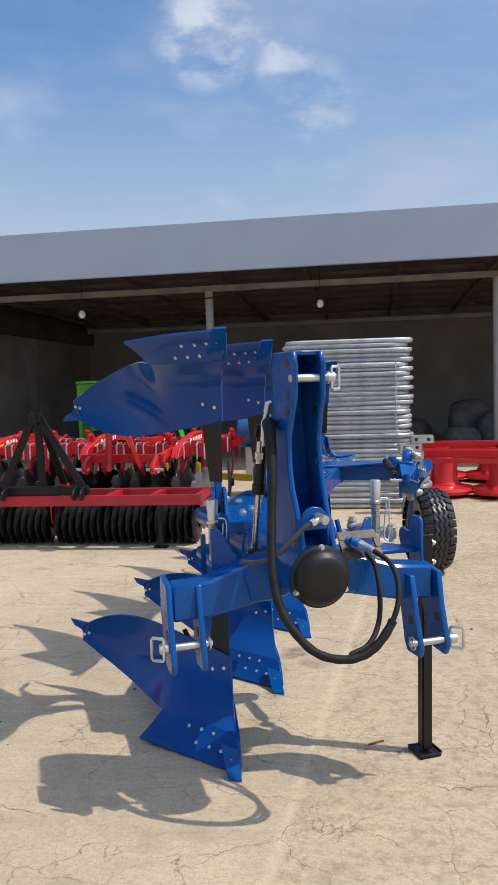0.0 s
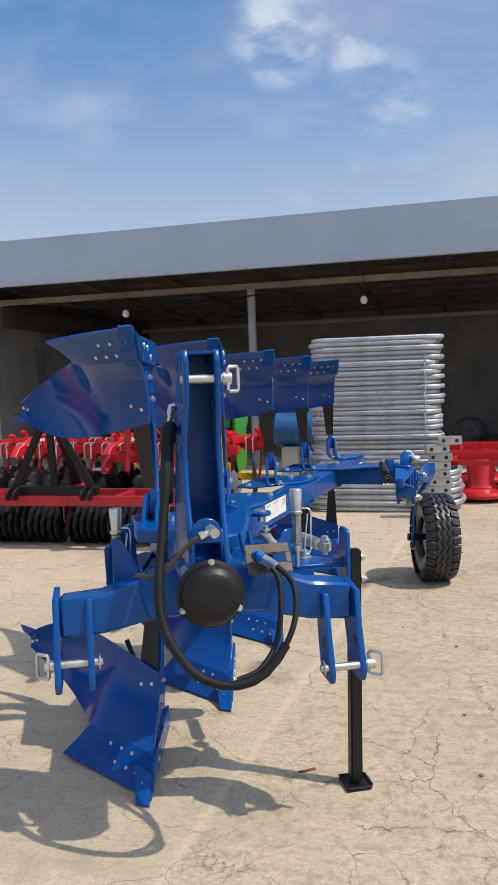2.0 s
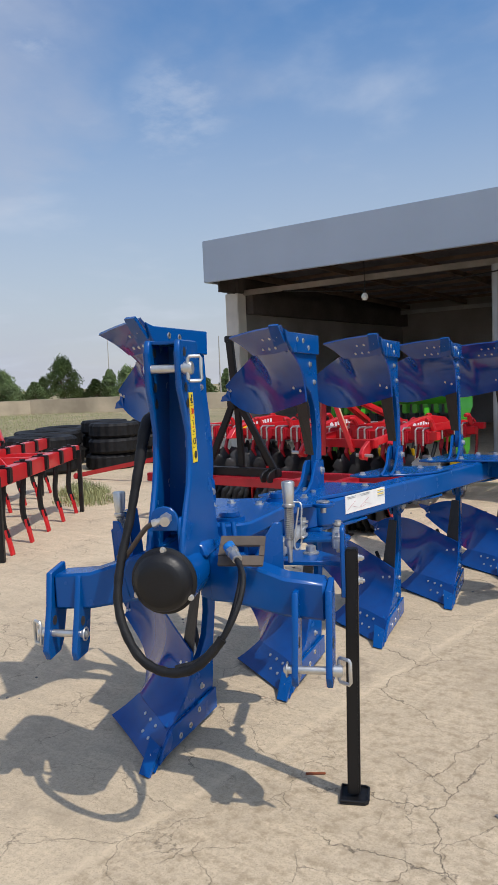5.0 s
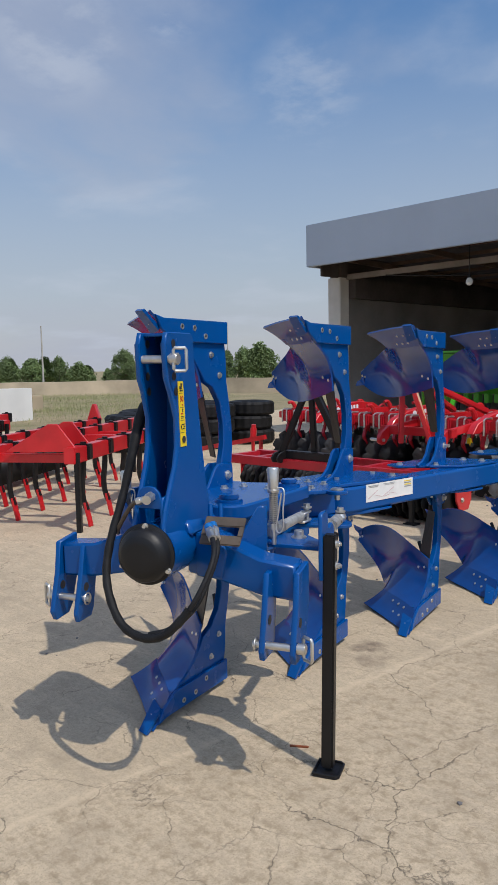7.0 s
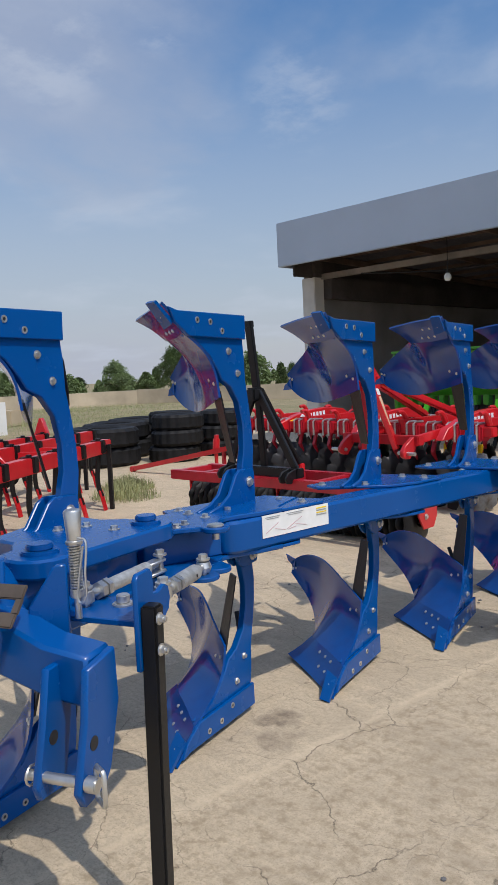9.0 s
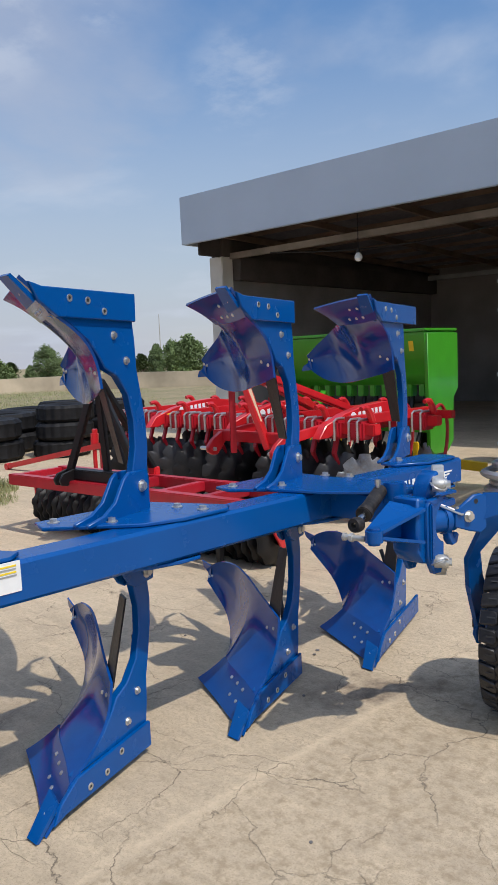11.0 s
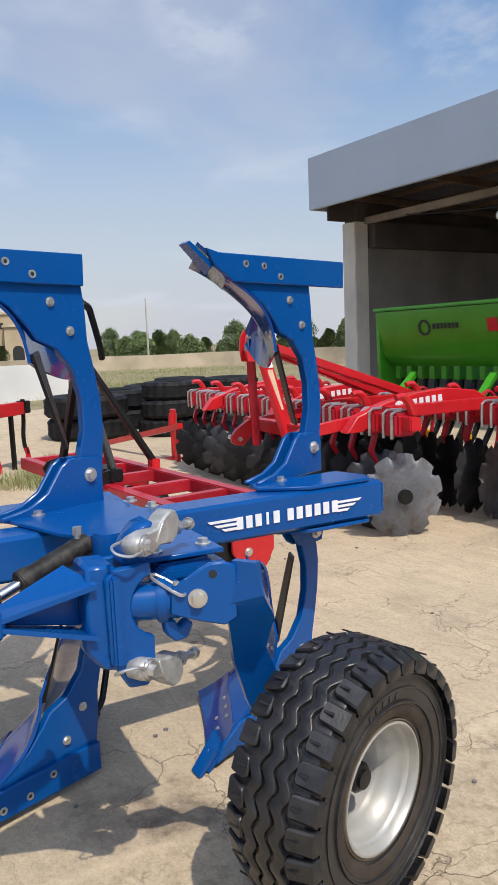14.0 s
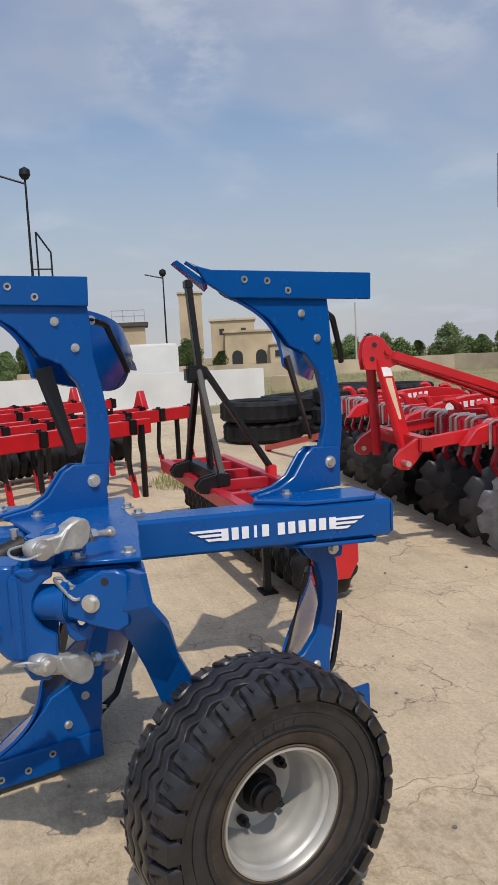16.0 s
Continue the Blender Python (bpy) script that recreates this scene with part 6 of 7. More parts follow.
def cultivator():
    ux = Vector((-0.53, 0.848, 0))
    m = basis((-4.1, 5.78, 0), ux, Vector((-0.848, -0.53, 0)), UP)      # x along the near side, y away
    c = thing("tine_cultivator", "red tine cultivator with black tine shanks and black rear roller", "cultivator", m)
    for y, e in ((0.06, 2.05), (0.98, 3.66), (1.55, 3.40)):
        part("frame_beam", bar((-0.9, y, 0.77), (e, y, 0.77), 0.12, 0.16, 0.008), M_RED, c)
    for x in (-0.7, 0.35, 1.4, 1.95, 3.2):
        part("cross_member", bar((x, 0.02 if x < 3 else 0.95, 0.73), (x, 1.5, 0.73), 0.09, 0.09, 0.006), M_RED, c)
    for k, (y, n) in enumerate(((0.06, 5), (0.98, 8), (1.55, 7))):
        for j in range(n):
            x = -0.55 + 0.58 * j + 0.19 * k
            sh = spline([(x, y, 0.88), (x, y + 0.01, 0.60), (x, y + 0.03, 0.42), (x + 0.005, y + 0.025, 0.28), (x + 0.01, y - 0.01, 0.17)], 4)
            t = part("tine_shank", tube(sh, 0.030, 6), M_BLACK, c)
            part("tine_point", bar((x + 0.01, y + 0.005, 0.25), (x + 0.005, y - 0.05, 0.0), 0.070, 0.024), M_RED, t)
            part("tine_clamp", box((x, y, 0.78), (0.10, 0.17, 0.16), 0.01), M_BLACK, t)
    for x, y in ((-0.85, 0.0), (1.86, -0.04), (3.45, 0.98)):
        part("stand_leg", bar((x, y, 0.0), (x, y, 0.80), 0.05, 0.05), M_BLACK, c)
    part("rear_roller", tube([(-0.9 + 0.06 * k, 2.25, 0.27 + 0.004 * (k % 2)) for k in range(75)], [0.22 if k % 2 else 0.15 for k in range(75)], 14), M_BLACK, c, "black ribbed rear roller")
    for x in (-0.6, 1.7, 3.2):
        part("roller_arm", bar((x, 1.5, 0.74), (x, 2.25, 0.45), 0.06, 0.10), M_RED, c)
    for x in (-0.80, -0.45):
        part("mast_plate", prism([(0.0, 0.80), (0.22, 1.08), (0.32, 1.08), (0.80, 0.80)], 0.02, Matrix.Translation((x, 0, 0)) @ YZ, 0.004), M_RED, c)
    part("upright_tooth", prism([(1.30, 0.82), (1.38, 1.08), (1.42, 1.08), (1.52, 0.82)], 0.10, Matrix.Translation((3.33, 0.18, 0)) @ YZ, 0.006), M_RED, c)
    # a second unit of the same kind stands behind it
    copy_thing(c, basis((-7.2, 5.2, 0), ux, Vector((-0.848, -0.53, 0)), UP))


cultivator()


def notched_disc(r=0.315, n=10):
    pts = []
    for k in range(n):
        a0 = 2 * math.pi * k / n
        for f, rr in ((0.0, 1.0), (0.22, 1.0), (0.44, 1.0), (0.62, 1.0), (0.70, 0.90), (0.81, 0.855), (0.92, 0.90)):
            a = a0 + 2 * math.pi / n * f
            pts.append((r * rr * math.cos(a), r * rr * math.sin(a)))
    bm = bmesh.new()
    rings = []
    for s in (1.0, 0.80, 0.60, 0.40, 0.2):
        rings.append([bm.verts.new((*((x, y) if s == 1.0 else Vector((x, y)).normalized() * r * s), 0.055 * (1 - s * s))) for x, y in pts])
    for A, B in zip(rings, rings[1:]):
        for j in range(len(pts)):
            k = (j + 1) % len(pts)
            bm.faces.new((A[j], A[k], B[k], B[j]))
    bm.faces.new(rings[-1])
    bmesh.ops.solidify(bm, geom=bm.faces[:], thickness=0.007)
    return bm


def harrow():
    ux = Vector((0.987, -0.161, 0))
    m = basis((-5.0, 9.86, 0), ux, Vector((0.161, 0.987, 0)), UP)      # x along the front gang, y to the rear
    h = thing("disc_harrow", "bright red compact disc harrow with notched grey steel discs", "disc harrow", m)
    L = 4.0
    disc = to_mesh(notched_disc(), "notched_disc", M_DISC)
    bright = to_mesh(notched_disc(), "notched_disc", M_DISC_NEW)
    arm = to_mesh(join(bar((0, -0.02, 0.86), (0, -0.10, 0.62), 0.05, 0.03), bar((0, -0.10, 0.63), (0, 0.02, 0.36), 0.045, 0.03)), "disc_arm", M_DARKRED)
    clamp = to_mesh(join(box((0, 0, 0.85), (0.19, 0.185, 0.17), 0.02)), "rubber_clamp", M_DARKRED)
    ub = to_mesh(join(*[tube([(x, -0.103, 0.75), (x, -0.104, 0.93), (x, -0.07, 0.950), (x, 0.06, 0.950)], 0.012, 6) for x in (-0.05, 0.05)]), "u_bolt", M_ZINC)
    hook = to_mesh(tube(spline([(0, 0.02, 0.93), (0, -0.02, 1.02), (0, -0.07, 1.06), (0, -0.13, 1.05)], 4), [0.035] * 4 + [0.03] * 4 + [0.024] * 5, 8), "tine_hook", M_RED)
    hub = to_mesh(rod((0.0, 0, 0), (0.0, 0, 0.09), 0.055, 16, bev=0.008), "disc_hub", M_BLACK)
    for row, (y, ang) in enumerate(((0.0, 18), (0.95, -18))):
        part("frame_beam", bar((-0.15, y, 0.86), (L + 0.1, y, 0.86), 0.10, 0.10, 0.008), M_RED, h)
        for k in range(15):
            x = 0.05 + k * 0.275
            d = part("notched_disc", bright if k == 14 else disc, None, h, at=m @ pose(x, y + 0.02, 0.315, 0, 0, 90 - ang if row == 0 else 90 + 18) @ pose(0, 0, 0, 90, 0, 0) @ pose(0, 0, 0, 0, 0, k * 13))
            part("disc_hub", hub, None, d, at=WM[d] @ pose(0, 0, 0.0))
            if k < 14:
                part("disc_arm", arm, None, h, at=m @ Matrix.Translation((x, y + 0.04, 0)))
            part("rubber_clamp", clamp, None, h, at=m @ Matrix.Translation((x, y, 0)))
            part("u_bolt", ub, None, h, at=m @ Matrix.Translation((x, y, 0)))
            if k % 2 == 0:
                part("tine_hook", hook, None, h, at=m @ Matrix.Translation((x + 0.1, y + 0.03, 0)))
    for x in (0.2, 1.2, 2.1, 2.9, 3.8):
        part("cross_member", bar((x, -0.05, 0.93), (x, 1.22, 0.93), 0.09, 0.09, 0.006), M_RED, h)
    # long arched arms along the machine, lettered on their outer sides
    arch = [(-0.30, 0.78), (-0.20, 0.90), (0.05, 0.985), (0.35, 1.045), (0.65, 1.065), (0.95, 1.03), (1.12, 0.94), (1.12, 0.84), (0.90, 0.92), (0.60, 0.95), (0.30, 0.92), (0.05, 0.86), (-0.18, 0.78)]
    for x in (0.9, 2.35, 3.62):
        ap = part("arch_arm", prism(arch, 0.10, Matrix.Translation((x - 0.05, 0, 0)) @ YZ, 0.006), M_RED, h)
        zc = lambda y: 0.925 + 0.19 * y - 0.13 * y * y
        part("white_badge", lathe([(0, 0), (0.040, 0), (0.040, 0.004), (0, 0.004)], 12), M_WHITE, ap, at=m @ basis((x + 0.05, 0.18, zc(0.18)), Vector((0, 1, 0)), UP, Vector((1, 0, 0))))
        for k in range(6):
            y = 0.27 + k * 0.062
            part("letter_bar", box((x + 0.051, y, zc(y)), (0.004, 0.040, 0.052), 0.0, rot=(5, 0, 0)), M_WHITE, ap)
        part("worn_sticker", box((x + 0.051, 0.02, zc(0.02)), (0.004, 0.13, 0.022), 0.0, rot=(14, 0, 0)), M_STICK_Y, ap)
    # three-point mast, braces and sticker
    X, Y = 3.04, -0.62
    head = [(-0.20, 1.34), (-0.215, 1.44), (-0.205, 1.53), (-0.17, 1.585), (-0.11, 1.60), (-0.05, 1.575), (-0.01, 1.52), (0.03, 1.47), (0.06, 1.44), (0.06, 1.37), (-0.05, 1.33)]
    for s in (-0.05, 0.05):
        mp = part("mast_plate", prism(head, 0.020, Matrix.Translation((X + s - 0.010, Y, 0)) @ YZ, 0.004), M_RED, h)
        for y, z in ((-0.12, 1.525), (-0.14, 1.42)):
            part("mast_hole", rod((X + s - 0.0115, Y + y, z), (X + s + 0.0115, Y + y, z), 0.020, 14), M_WINDOW, mp)
    part("top_pin", rod((X - 0.085, Y - 0.02, 1.47), (X + 0.085, Y - 0.02, 1.47), 0.022, 14), M_RED, h)
    part("mast_leg", bar((X - 0.05, Y - 0.12, 1.42), (X - 0.14, Y - 0.05, 0.66), 0.06, 0.07, 0.005), M_DARKRED, h)
    fl = part("mast_leg", bar((X + 0.02, Y - 0.06, 1.42), (X + 0.24, Y + 0.05, 0.70), 0.12, 0.05, 0.005), M_RED, h)
    part("sticker_strip", bar((X + 0.069, Y - 0.036, 1.26), (X + 0.165, Y - 0.001, 0.95), 0.060, 0.058, 0.0), M_STICKWARM, fl, "long faded sticker on the mast")
    part("sticker_patch", bar((X + 0.043, Y - 0.048, 1.345), (X + 0.064, Y - 0.038, 1.275), 0.095, 0.060, 0.0), M_STICK, fl, "white sticker on the mast")
    for s in (-1, 1):
        part("mast_brace", bar((X + 0.05 * s, Y + 0.02, 1.44), (X + (0.10 if s > 0 else -0.42), 0.72, 0.98), 0.075, 0.075, 0.012), M_RED, h)
        part("lower_hitch", prism([(-0.08, 0.625), (-0.125, 0.655), (-0.125, 0.705), (-0.08, 0.765), (0.04, 0.84), (0.62, 0.905), (0.62, 0.82), (0.10, 0.755), (0.03, 0.67), (-0.02, 0.62)], 0.05, Matrix.Translation((X + s * 0.45, Y - 0.02, 0)) @ YZ, 0.004), M_RED, h)
        part("hitch_pin", rod((X + s * 0.38, Y - 0.08, 0.68), (X + s * 0.60, Y - 0.08, 0.68), 0.02, 12), M_ZINC, h)
    part("hitch_tube", bar((X - 0.55, Y + 0.08, 0.80), (X + 0.55, Y + 0.08, 0.80), 0.10, 0.10, 0.008), M_RED, h)
    # rear tines
    for k in range(9):
        x = 0.3 + k * 0.44
        part("spring_tine", tube(spline([(x, 1.22, 0.90), (x + 0.02, 1.36, 0.98), (x + 0.03, 1.45, 0.82), (x + 0.02, 1.46, 0.58), (x, 1.41, 0.36), (x - 0.02, 1.34, 0.20)], 5), 0.018, 6), M_DARKRED, h)
    part("rear_beam", bar((-0.1, 1.22, 0.90), (L + 0.08, 1.22, 0.90), 0.08, 0.08, 0.006), M_RED, h)


harrow()


def seed_drill():
    m = basis((-3.52, 11.45, 0.02), Vector((0.999, -0.03, 0)), Vector((0.03, 0.999, 0)), UP)
    d = thing("seed_drill", "bright green seed drill with a long hopper and black coulters", "seed drill", m)
    W = 2.0
    part("hopper", prism([(0.02, 1.27), (-0.06, 1.70), (-0.06, 1.745), (0.72, 1.745), (0.72, 1.70), (0.60, 1.27), (0.45, 1.12), (0.15, 1.12)], W, basis((0, 0, 0), Vector((0, 1, 0)), UP, Vector((1, 0, 0))), 0.01), M_GREEN, d)
    part("hopper_lid", box((W / 2, 0.33, 1.763), (W + 0.04, 0.84, 0.035), 0.01), M_GREEN, d)
    for x in (0.0, W):
        part("end_panel", prism([(0.0, 0.38), (-0.04, 1.725), (0.74, 1.725), (0.74, 1.05), (0.62, 0.95), (0.60, 0.42), (0.45, 0.30), (0.10, 0.30)], 0.05, Matrix.Translation((x - 0.025, 0, 0)) @ YZ, 0.006), M_GREEN, d)
    part("frame_beam", bar((0.0, 0.05, 0.62), (W, 0.05, 0.62), 0.10, 0.10), M_GREEN, d)
    for k in range(11):
        x = 0.15 + k * 0.17
        part("seed_tube", tube(spline([(x, 0.25, 1.12), (x, 0.2, 0.85), (x + 0.02, 0.05, 0.55), (x, -0.1, 0.3)], 4), 0.03, 8), M_BLACK, d)
        part("metering_box", box((x, 0.20, 1.06), (0.085, 0.13, 0.15), 0.01), M_GREEN, d)
        part("coulter_disc", lathe([(0, -0.012), (0.17, -0.004), (0.17, 0.004), (0, 0.012)], 20), M_BLACK, d, at=m @ pose(x, -0.15, 0.17, 0, 90, 0))
        if k % 3 == 1:
            part("depth_skid", box((x + 0.08, -0.18, 0.26), (0.07, 0.05, 0.44), 0.01), M_YELLOW, d)
    for x in (0.55, 1.6):
        part("draw_arm", bar((x, -0.02, 1.05), (x + 0.30, -0.75, 0.72), 0.07, 0.06), M_GREEN, d)
        part("draw_arm", bar((x, -0.02, 0.62), (x + 0.30, -0.75, 0.72), 0.07, 0.06), M_GREEN, d)
    part("hitch_bar", bar((0.75, -0.78, 0.72), (2.0, -0.78, 0.72), 0.07, 0.07), M_GREEN, d)
    part("yellow_side_bar", bar((W + 0.05, -0.3, 0.30), (W + 0.75, -0.1, 0.22), 0.08, 0.10), M_YELLOW, d)
    part("transport_wheel", lathe([(0, -0.07), (0.20, -0.07), (0.30, -0.06), (0.34, -0.03), (0.34, 0.03), (0.30, 0.06), (0.20, 0.07), (0, 0.07)], 28), M_TYRE, d, "black rubber transport wheel", at=m @ pose(-0.15, 0.35, 0.34, 0, 90, 0))
    part("transport_wheel", lathe([(0, -0.07), (0.20, -0.07), (0.30, -0.06), (0.34, -0.03), (0.34, 0.03), (0.30, 0.06), (0.20, 0.07), (0, 0.07)], 28), M_TYRE, d, "black rubber transport wheel", at=m @ pose(W - 0.2, 0.45, 0.34, 0, 90, 0))
    tilt = basis((0, -0.066, 1.70), Vector((1, 0, 0)), Vector((0, -0.18, 0.984)), Vector((0, -0.984, -0.18)))
    lg = part("maker_badge", lathe([(0.06, -0.001), (0.085, -0.001), (0.085, 0.003), (0.06, 0.003), (0.06, -0.001)], 24), M_PRINT, d, "dark round maker's badge", at=m @ tilt @ pose(0.72, -0.16, 0.002))
    for k in range(7):
        part("letter_bar", box((0.85 + k * 0.052, -0.15, 0.002), (0.032, 0.055, 0.004), 0.0), M_PRINT, lg, at=m @ tilt)
    part("warning_label", box((1.60, -0.16, 0.002), (0.12, 0.13, 0.004), 0.0), M_RED, d, at=m @ tilt)
    part("warning_label", box((1.82, -0.12, 0.002), (0.06, 0.12, 0.004), 0.0), M_STICK_Y, d, at=m @ tilt)


seed_drill()


def tube_stack():
    random.seed(5)
    def hoop(w, d, r, tr, wob):
        pts = []
        for cx, cy, a0 in ((w / 2 - r, d / 2 - r, 0), (-w / 2 + r, d / 2 - r, 90), (-w / 2 + r, -d / 2 + r, 180), (w / 2 - r, -d / 2 + r, 270)):
            for k in range(5):
                a = radians(a0 + 22.5 * k)
                pts.append((cx + r * math.cos(a), cy + r * math.sin(a), wob * math.sin(a * 2 + cx)))
        return tube(pts, tr, 8, True)
    hi = [to_mesh(hoop(1.60 + 0.03 * k, 1.45, 0.20, 0.031, 0.004), "galvanised_hoop", M_GALV) for k in range(2)]
    lo = [to_mesh(hoop(1.95 + 0.08 * k, 1.75, 0.42, 0.036, 0.012), "galvanised_hoop", M_GALV) for k in range(2)]
    z = 0.04
    for k in range(34):
        low = k < 7
        me = (lo if low else hi)[k % 2]
        m = pose(0.685 + random.uniform(-0.03, 0.03) + (0.04 if low else 0), 10.58 + random.uniform(-0.02, 0.02), z, random.uniform(-0.35, 0.35), random.uniform(-0.25, 0.25), random.uniform(-1.2, 1.2))
        solo("galvanised_hoop", me, None, "bent galvanised steel tube hoop in a stack", "steel hoop", m, "hoops in the tall stack")
        z += 0.074 if low else 0.0625
    link = to_mesh(tube([(0.012 * math.cos(a), 0, 0.026 * math.sin(a)) for a in [q * math.pi / 5 for q in range(10)]], 0.006, 5, True), "chain_link", M_GALV)
    c = thing("lifting_chain", "hanging steel chain on the stack of hoops", "chain", Matrix.Translation((1.30, 9.795, 0.95)))
    for k in range(22):
        part("chain_link", link, None, c, at=pose(1.30 + 0.006 * math.sin(k), 9.795, 0.96 + 0.045 * k, 0, 0, 90 * (k % 2)))


tube_stack()


def perforated_blocks():
    random.seed(11)
    for k in range(10):
        x, y = 1.43 + (0.13 if k == 9 else -0.03 if k == 8 else 0.02) + random.uniform(-0.02, 0.02), 9.32
        b = thing("perforated_bracket", "galvanised flat bracket with two bolt holes, stacked", "bracket", pose(x, y, 0.097 * k, 0, 0, random.uniform(-8, 8)), "stack of galvanised brackets")
        part("bracket_body", box((0, 0, 0.048), (0.27, 0.16, 0.095), 0.006), M_RIM, b)
        for s in (-0.075, 0.075):
            part("bolt_hole", rod((s, -0.084, 0.048), (s, -0.078, 0.048), 0.022, 14), M_WINDOW, b)


perforated_blocks()


def drum_mower(at, ln):
    m = thing("drum_mower", "red drum mower with round skid dishes on the ground", "mower", at, "mowers beside the shed")
    part("gear_beam", bar((-0.5, 0, 0.60), (ln, 0, 0.60), 0.20, 0.11, 0.02), M_RED, m)
    for x in (0.0, 0.78):
        dr = part("cutter_drum", lathe([(0, 0.56), (0.16, 0.56), (0.18, 0.50), (0.18, 0.25), (0.22, 0.18), (0, 0.18)], 28, Matrix.Translation((x, 0, 0))), M_RED, m)
        part("skid_dish", lathe([(0, 0.0), (0.20, 0.0), (0.40, 0.06), (0.42, 0.10), (0.40, 0.14), (0.2, 0.18), (0, 0.18)], 32, Matrix.Translation((x, 0, 0))), M_RED, dr)
    part("hitch_arm", bar((ln - 0.1, 0, 0.62), (ln - 0.1, -0.1, 0.84), 0.08, 0.08), M_RED, m)
    part("guard_bar", bar((-0.5, -0.42, 0.54), (ln, -0.42, 0.54), 0.05, 0.06), M_RED, m)
    part("guard_arm", bar((-0.3, -0.42, 0.54), (-0.3, 0.0, 0.60), 0.05, 0.05), M_RED, m)
    part("guard_arm", bar((0.9, -0.42, 0.54), (0.9, 0.0, 0.60), 0.05, 0.05), M_RED, m)


drum_mower(pose(2.03, 10.75, 0, 0, 0, -14), 1.9)
drum_mower(pose(2.20, 12.4, 0, 0, 0, -6), 2.0)


solo("fuel_tank", lathe([(0, -0.8), (0.24, -0.79), (0.30, -0.74), (0.30, 0.74), (0.24, 0.79), (0, 0.8)], 32), M_BLUETANK, "faded blue horizontal steel tank on concrete blocks", "tank", pose(-0.46, 13.3, 0.86, 0, 90, 0))
for sx in (-0.95, 0.05):
    solo("tank_block", box((0, 0, 0.285), (0.28, 0.55, 0.58), 0.01), M_CONC, "grey concrete block under the blue tank", "block", Matrix.Translation((sx, 13.3, 0.0)), "blocks under the tank")

# ---- tyres, walls, houses, trees ----
def old_tyre_mesh(R, w):
    return to_mesh(lathe([(R * 0.58, -w * 0.40), (R * 0.75, -w * 0.5), (R * 0.92, -w * 0.46), (R, -w * 0.3), (R * 0.985, -w * 0.1), (R, 0), (R * 0.985, w * 0.1), (R, w * 0.3), (R * 0.92, w * 0.46), (R * 0.75, w * 0.5), (R * 0.58, w * 0.40), (R * 0.55, 0), (R * 0.58, -w * 0.40)], 72, None, R * 0.9, 0.955), "old_tyre", M_OLDRUBBER)


def tyres():
    random.seed(3)
    big = old_tyre_mesh(0.70, 0.36)
    mid = old_tyre_mesh(0.50, 0.30)
    for (x, y), n, me, w in (((-9.2, 10.3), 2, big, 0.36), ((-8.4, 11.4), 3, mid, 0.30), ((-10.2, 11.4), 2, big, 0.36), ((-9.5, 12.3), 3, mid, 0.30), ((-8.4, 12.6), 3, mid, 0.30), ((-11.2, 12.6), 2, big, 0.36), ((-12.4, 12.9), 2, mid, 0.30), ((-10.6, 13.4), 2, big, 0.36)):
        for k in range(n):
            solo("old_tyre", me, None, "worn black tyre lying in a pile", "tyre", pose(x + random.uniform(-0.06, 0.06), y + random.uniform(-0.06, 0.06), w * (k + 0.5), random.uniform(-1, 1), random.uniform(-1, 1), 0), "piled tyres")


tyres()
pole = thing("red_drawbar", "slim red steel drawbar propped up at one end", "drawbar", Matrix.Identity(4))
part("tube", bar((-7.75, 9.86, 0.06), (-5.55, 9.94, 0.47), 0.075, 0.075), M_RED, pole)
part("drawbar_eye", rod((-7.80, 9.82, 0.05), (-7.80, 9.90, 0.05), 0.05, 16), M_RED, pole)
part("prop", bar((-5.65, 9.94, 0.0), (-5.65, 9.94, 0.44), 0.05, 0.05), M_DARKRED, pole)
lad = thing("screw_jack", "short red screw jack on the end of the drawbar", "jack", pose(-5.90, 10.02, 0))
part("stem", rod((0, 0, 0.0), (0, 0, 0.42), 0.03, 14), M_RED, lad)
part("post", join(rod((0, 0, 0.40), (0.01, 0.01, 0.60), 0.055, 14), rod((0.01, 0.01, 0.58), (0.015, 0.01, 0.66), 0.04, 14)), M_RED, lad)
part("foot", prism([(-0.10, -0.08), (0.10, -0.08), (0.10, 0.08), (-0.10, 0.08)], 0.025), M_RED, lad)


def long_wall(name, p0, p1, h, th, material, label, step):
    p0, p1 = Vector(p0), Vector(p1)
    d = p1 - p0
    n = max(2, int(d.length / step))
    u = d.normalized()
    s = Vector((-u.y, u.x, 0)) * th / 2
    bm = bmesh.new()
    rows = []
    for k in range(n + 1):
        q = p0 + d * k / n
        hh = h * (1 + 0.10 * noise.noise((k * 0.6, h, 1)))
        rows.append([bm.verts.new(q + s - UP * 0.1), bm.verts.new(q + s + UP * hh), bm.verts.new(q - s + UP * hh), bm.verts.new(q - s - UP * 0.1)])
    for A, B in zip(rows, rows[1:]):
        for j in range(3):
            bm.faces.new((A[j], A[j + 1], B[j + 1], B[j]))
    bm.faces.new(rows[0])
    bm.faces.new(rows[-1][::-1])
    return solo(name, bm, material, label, "wall", kind="structure")


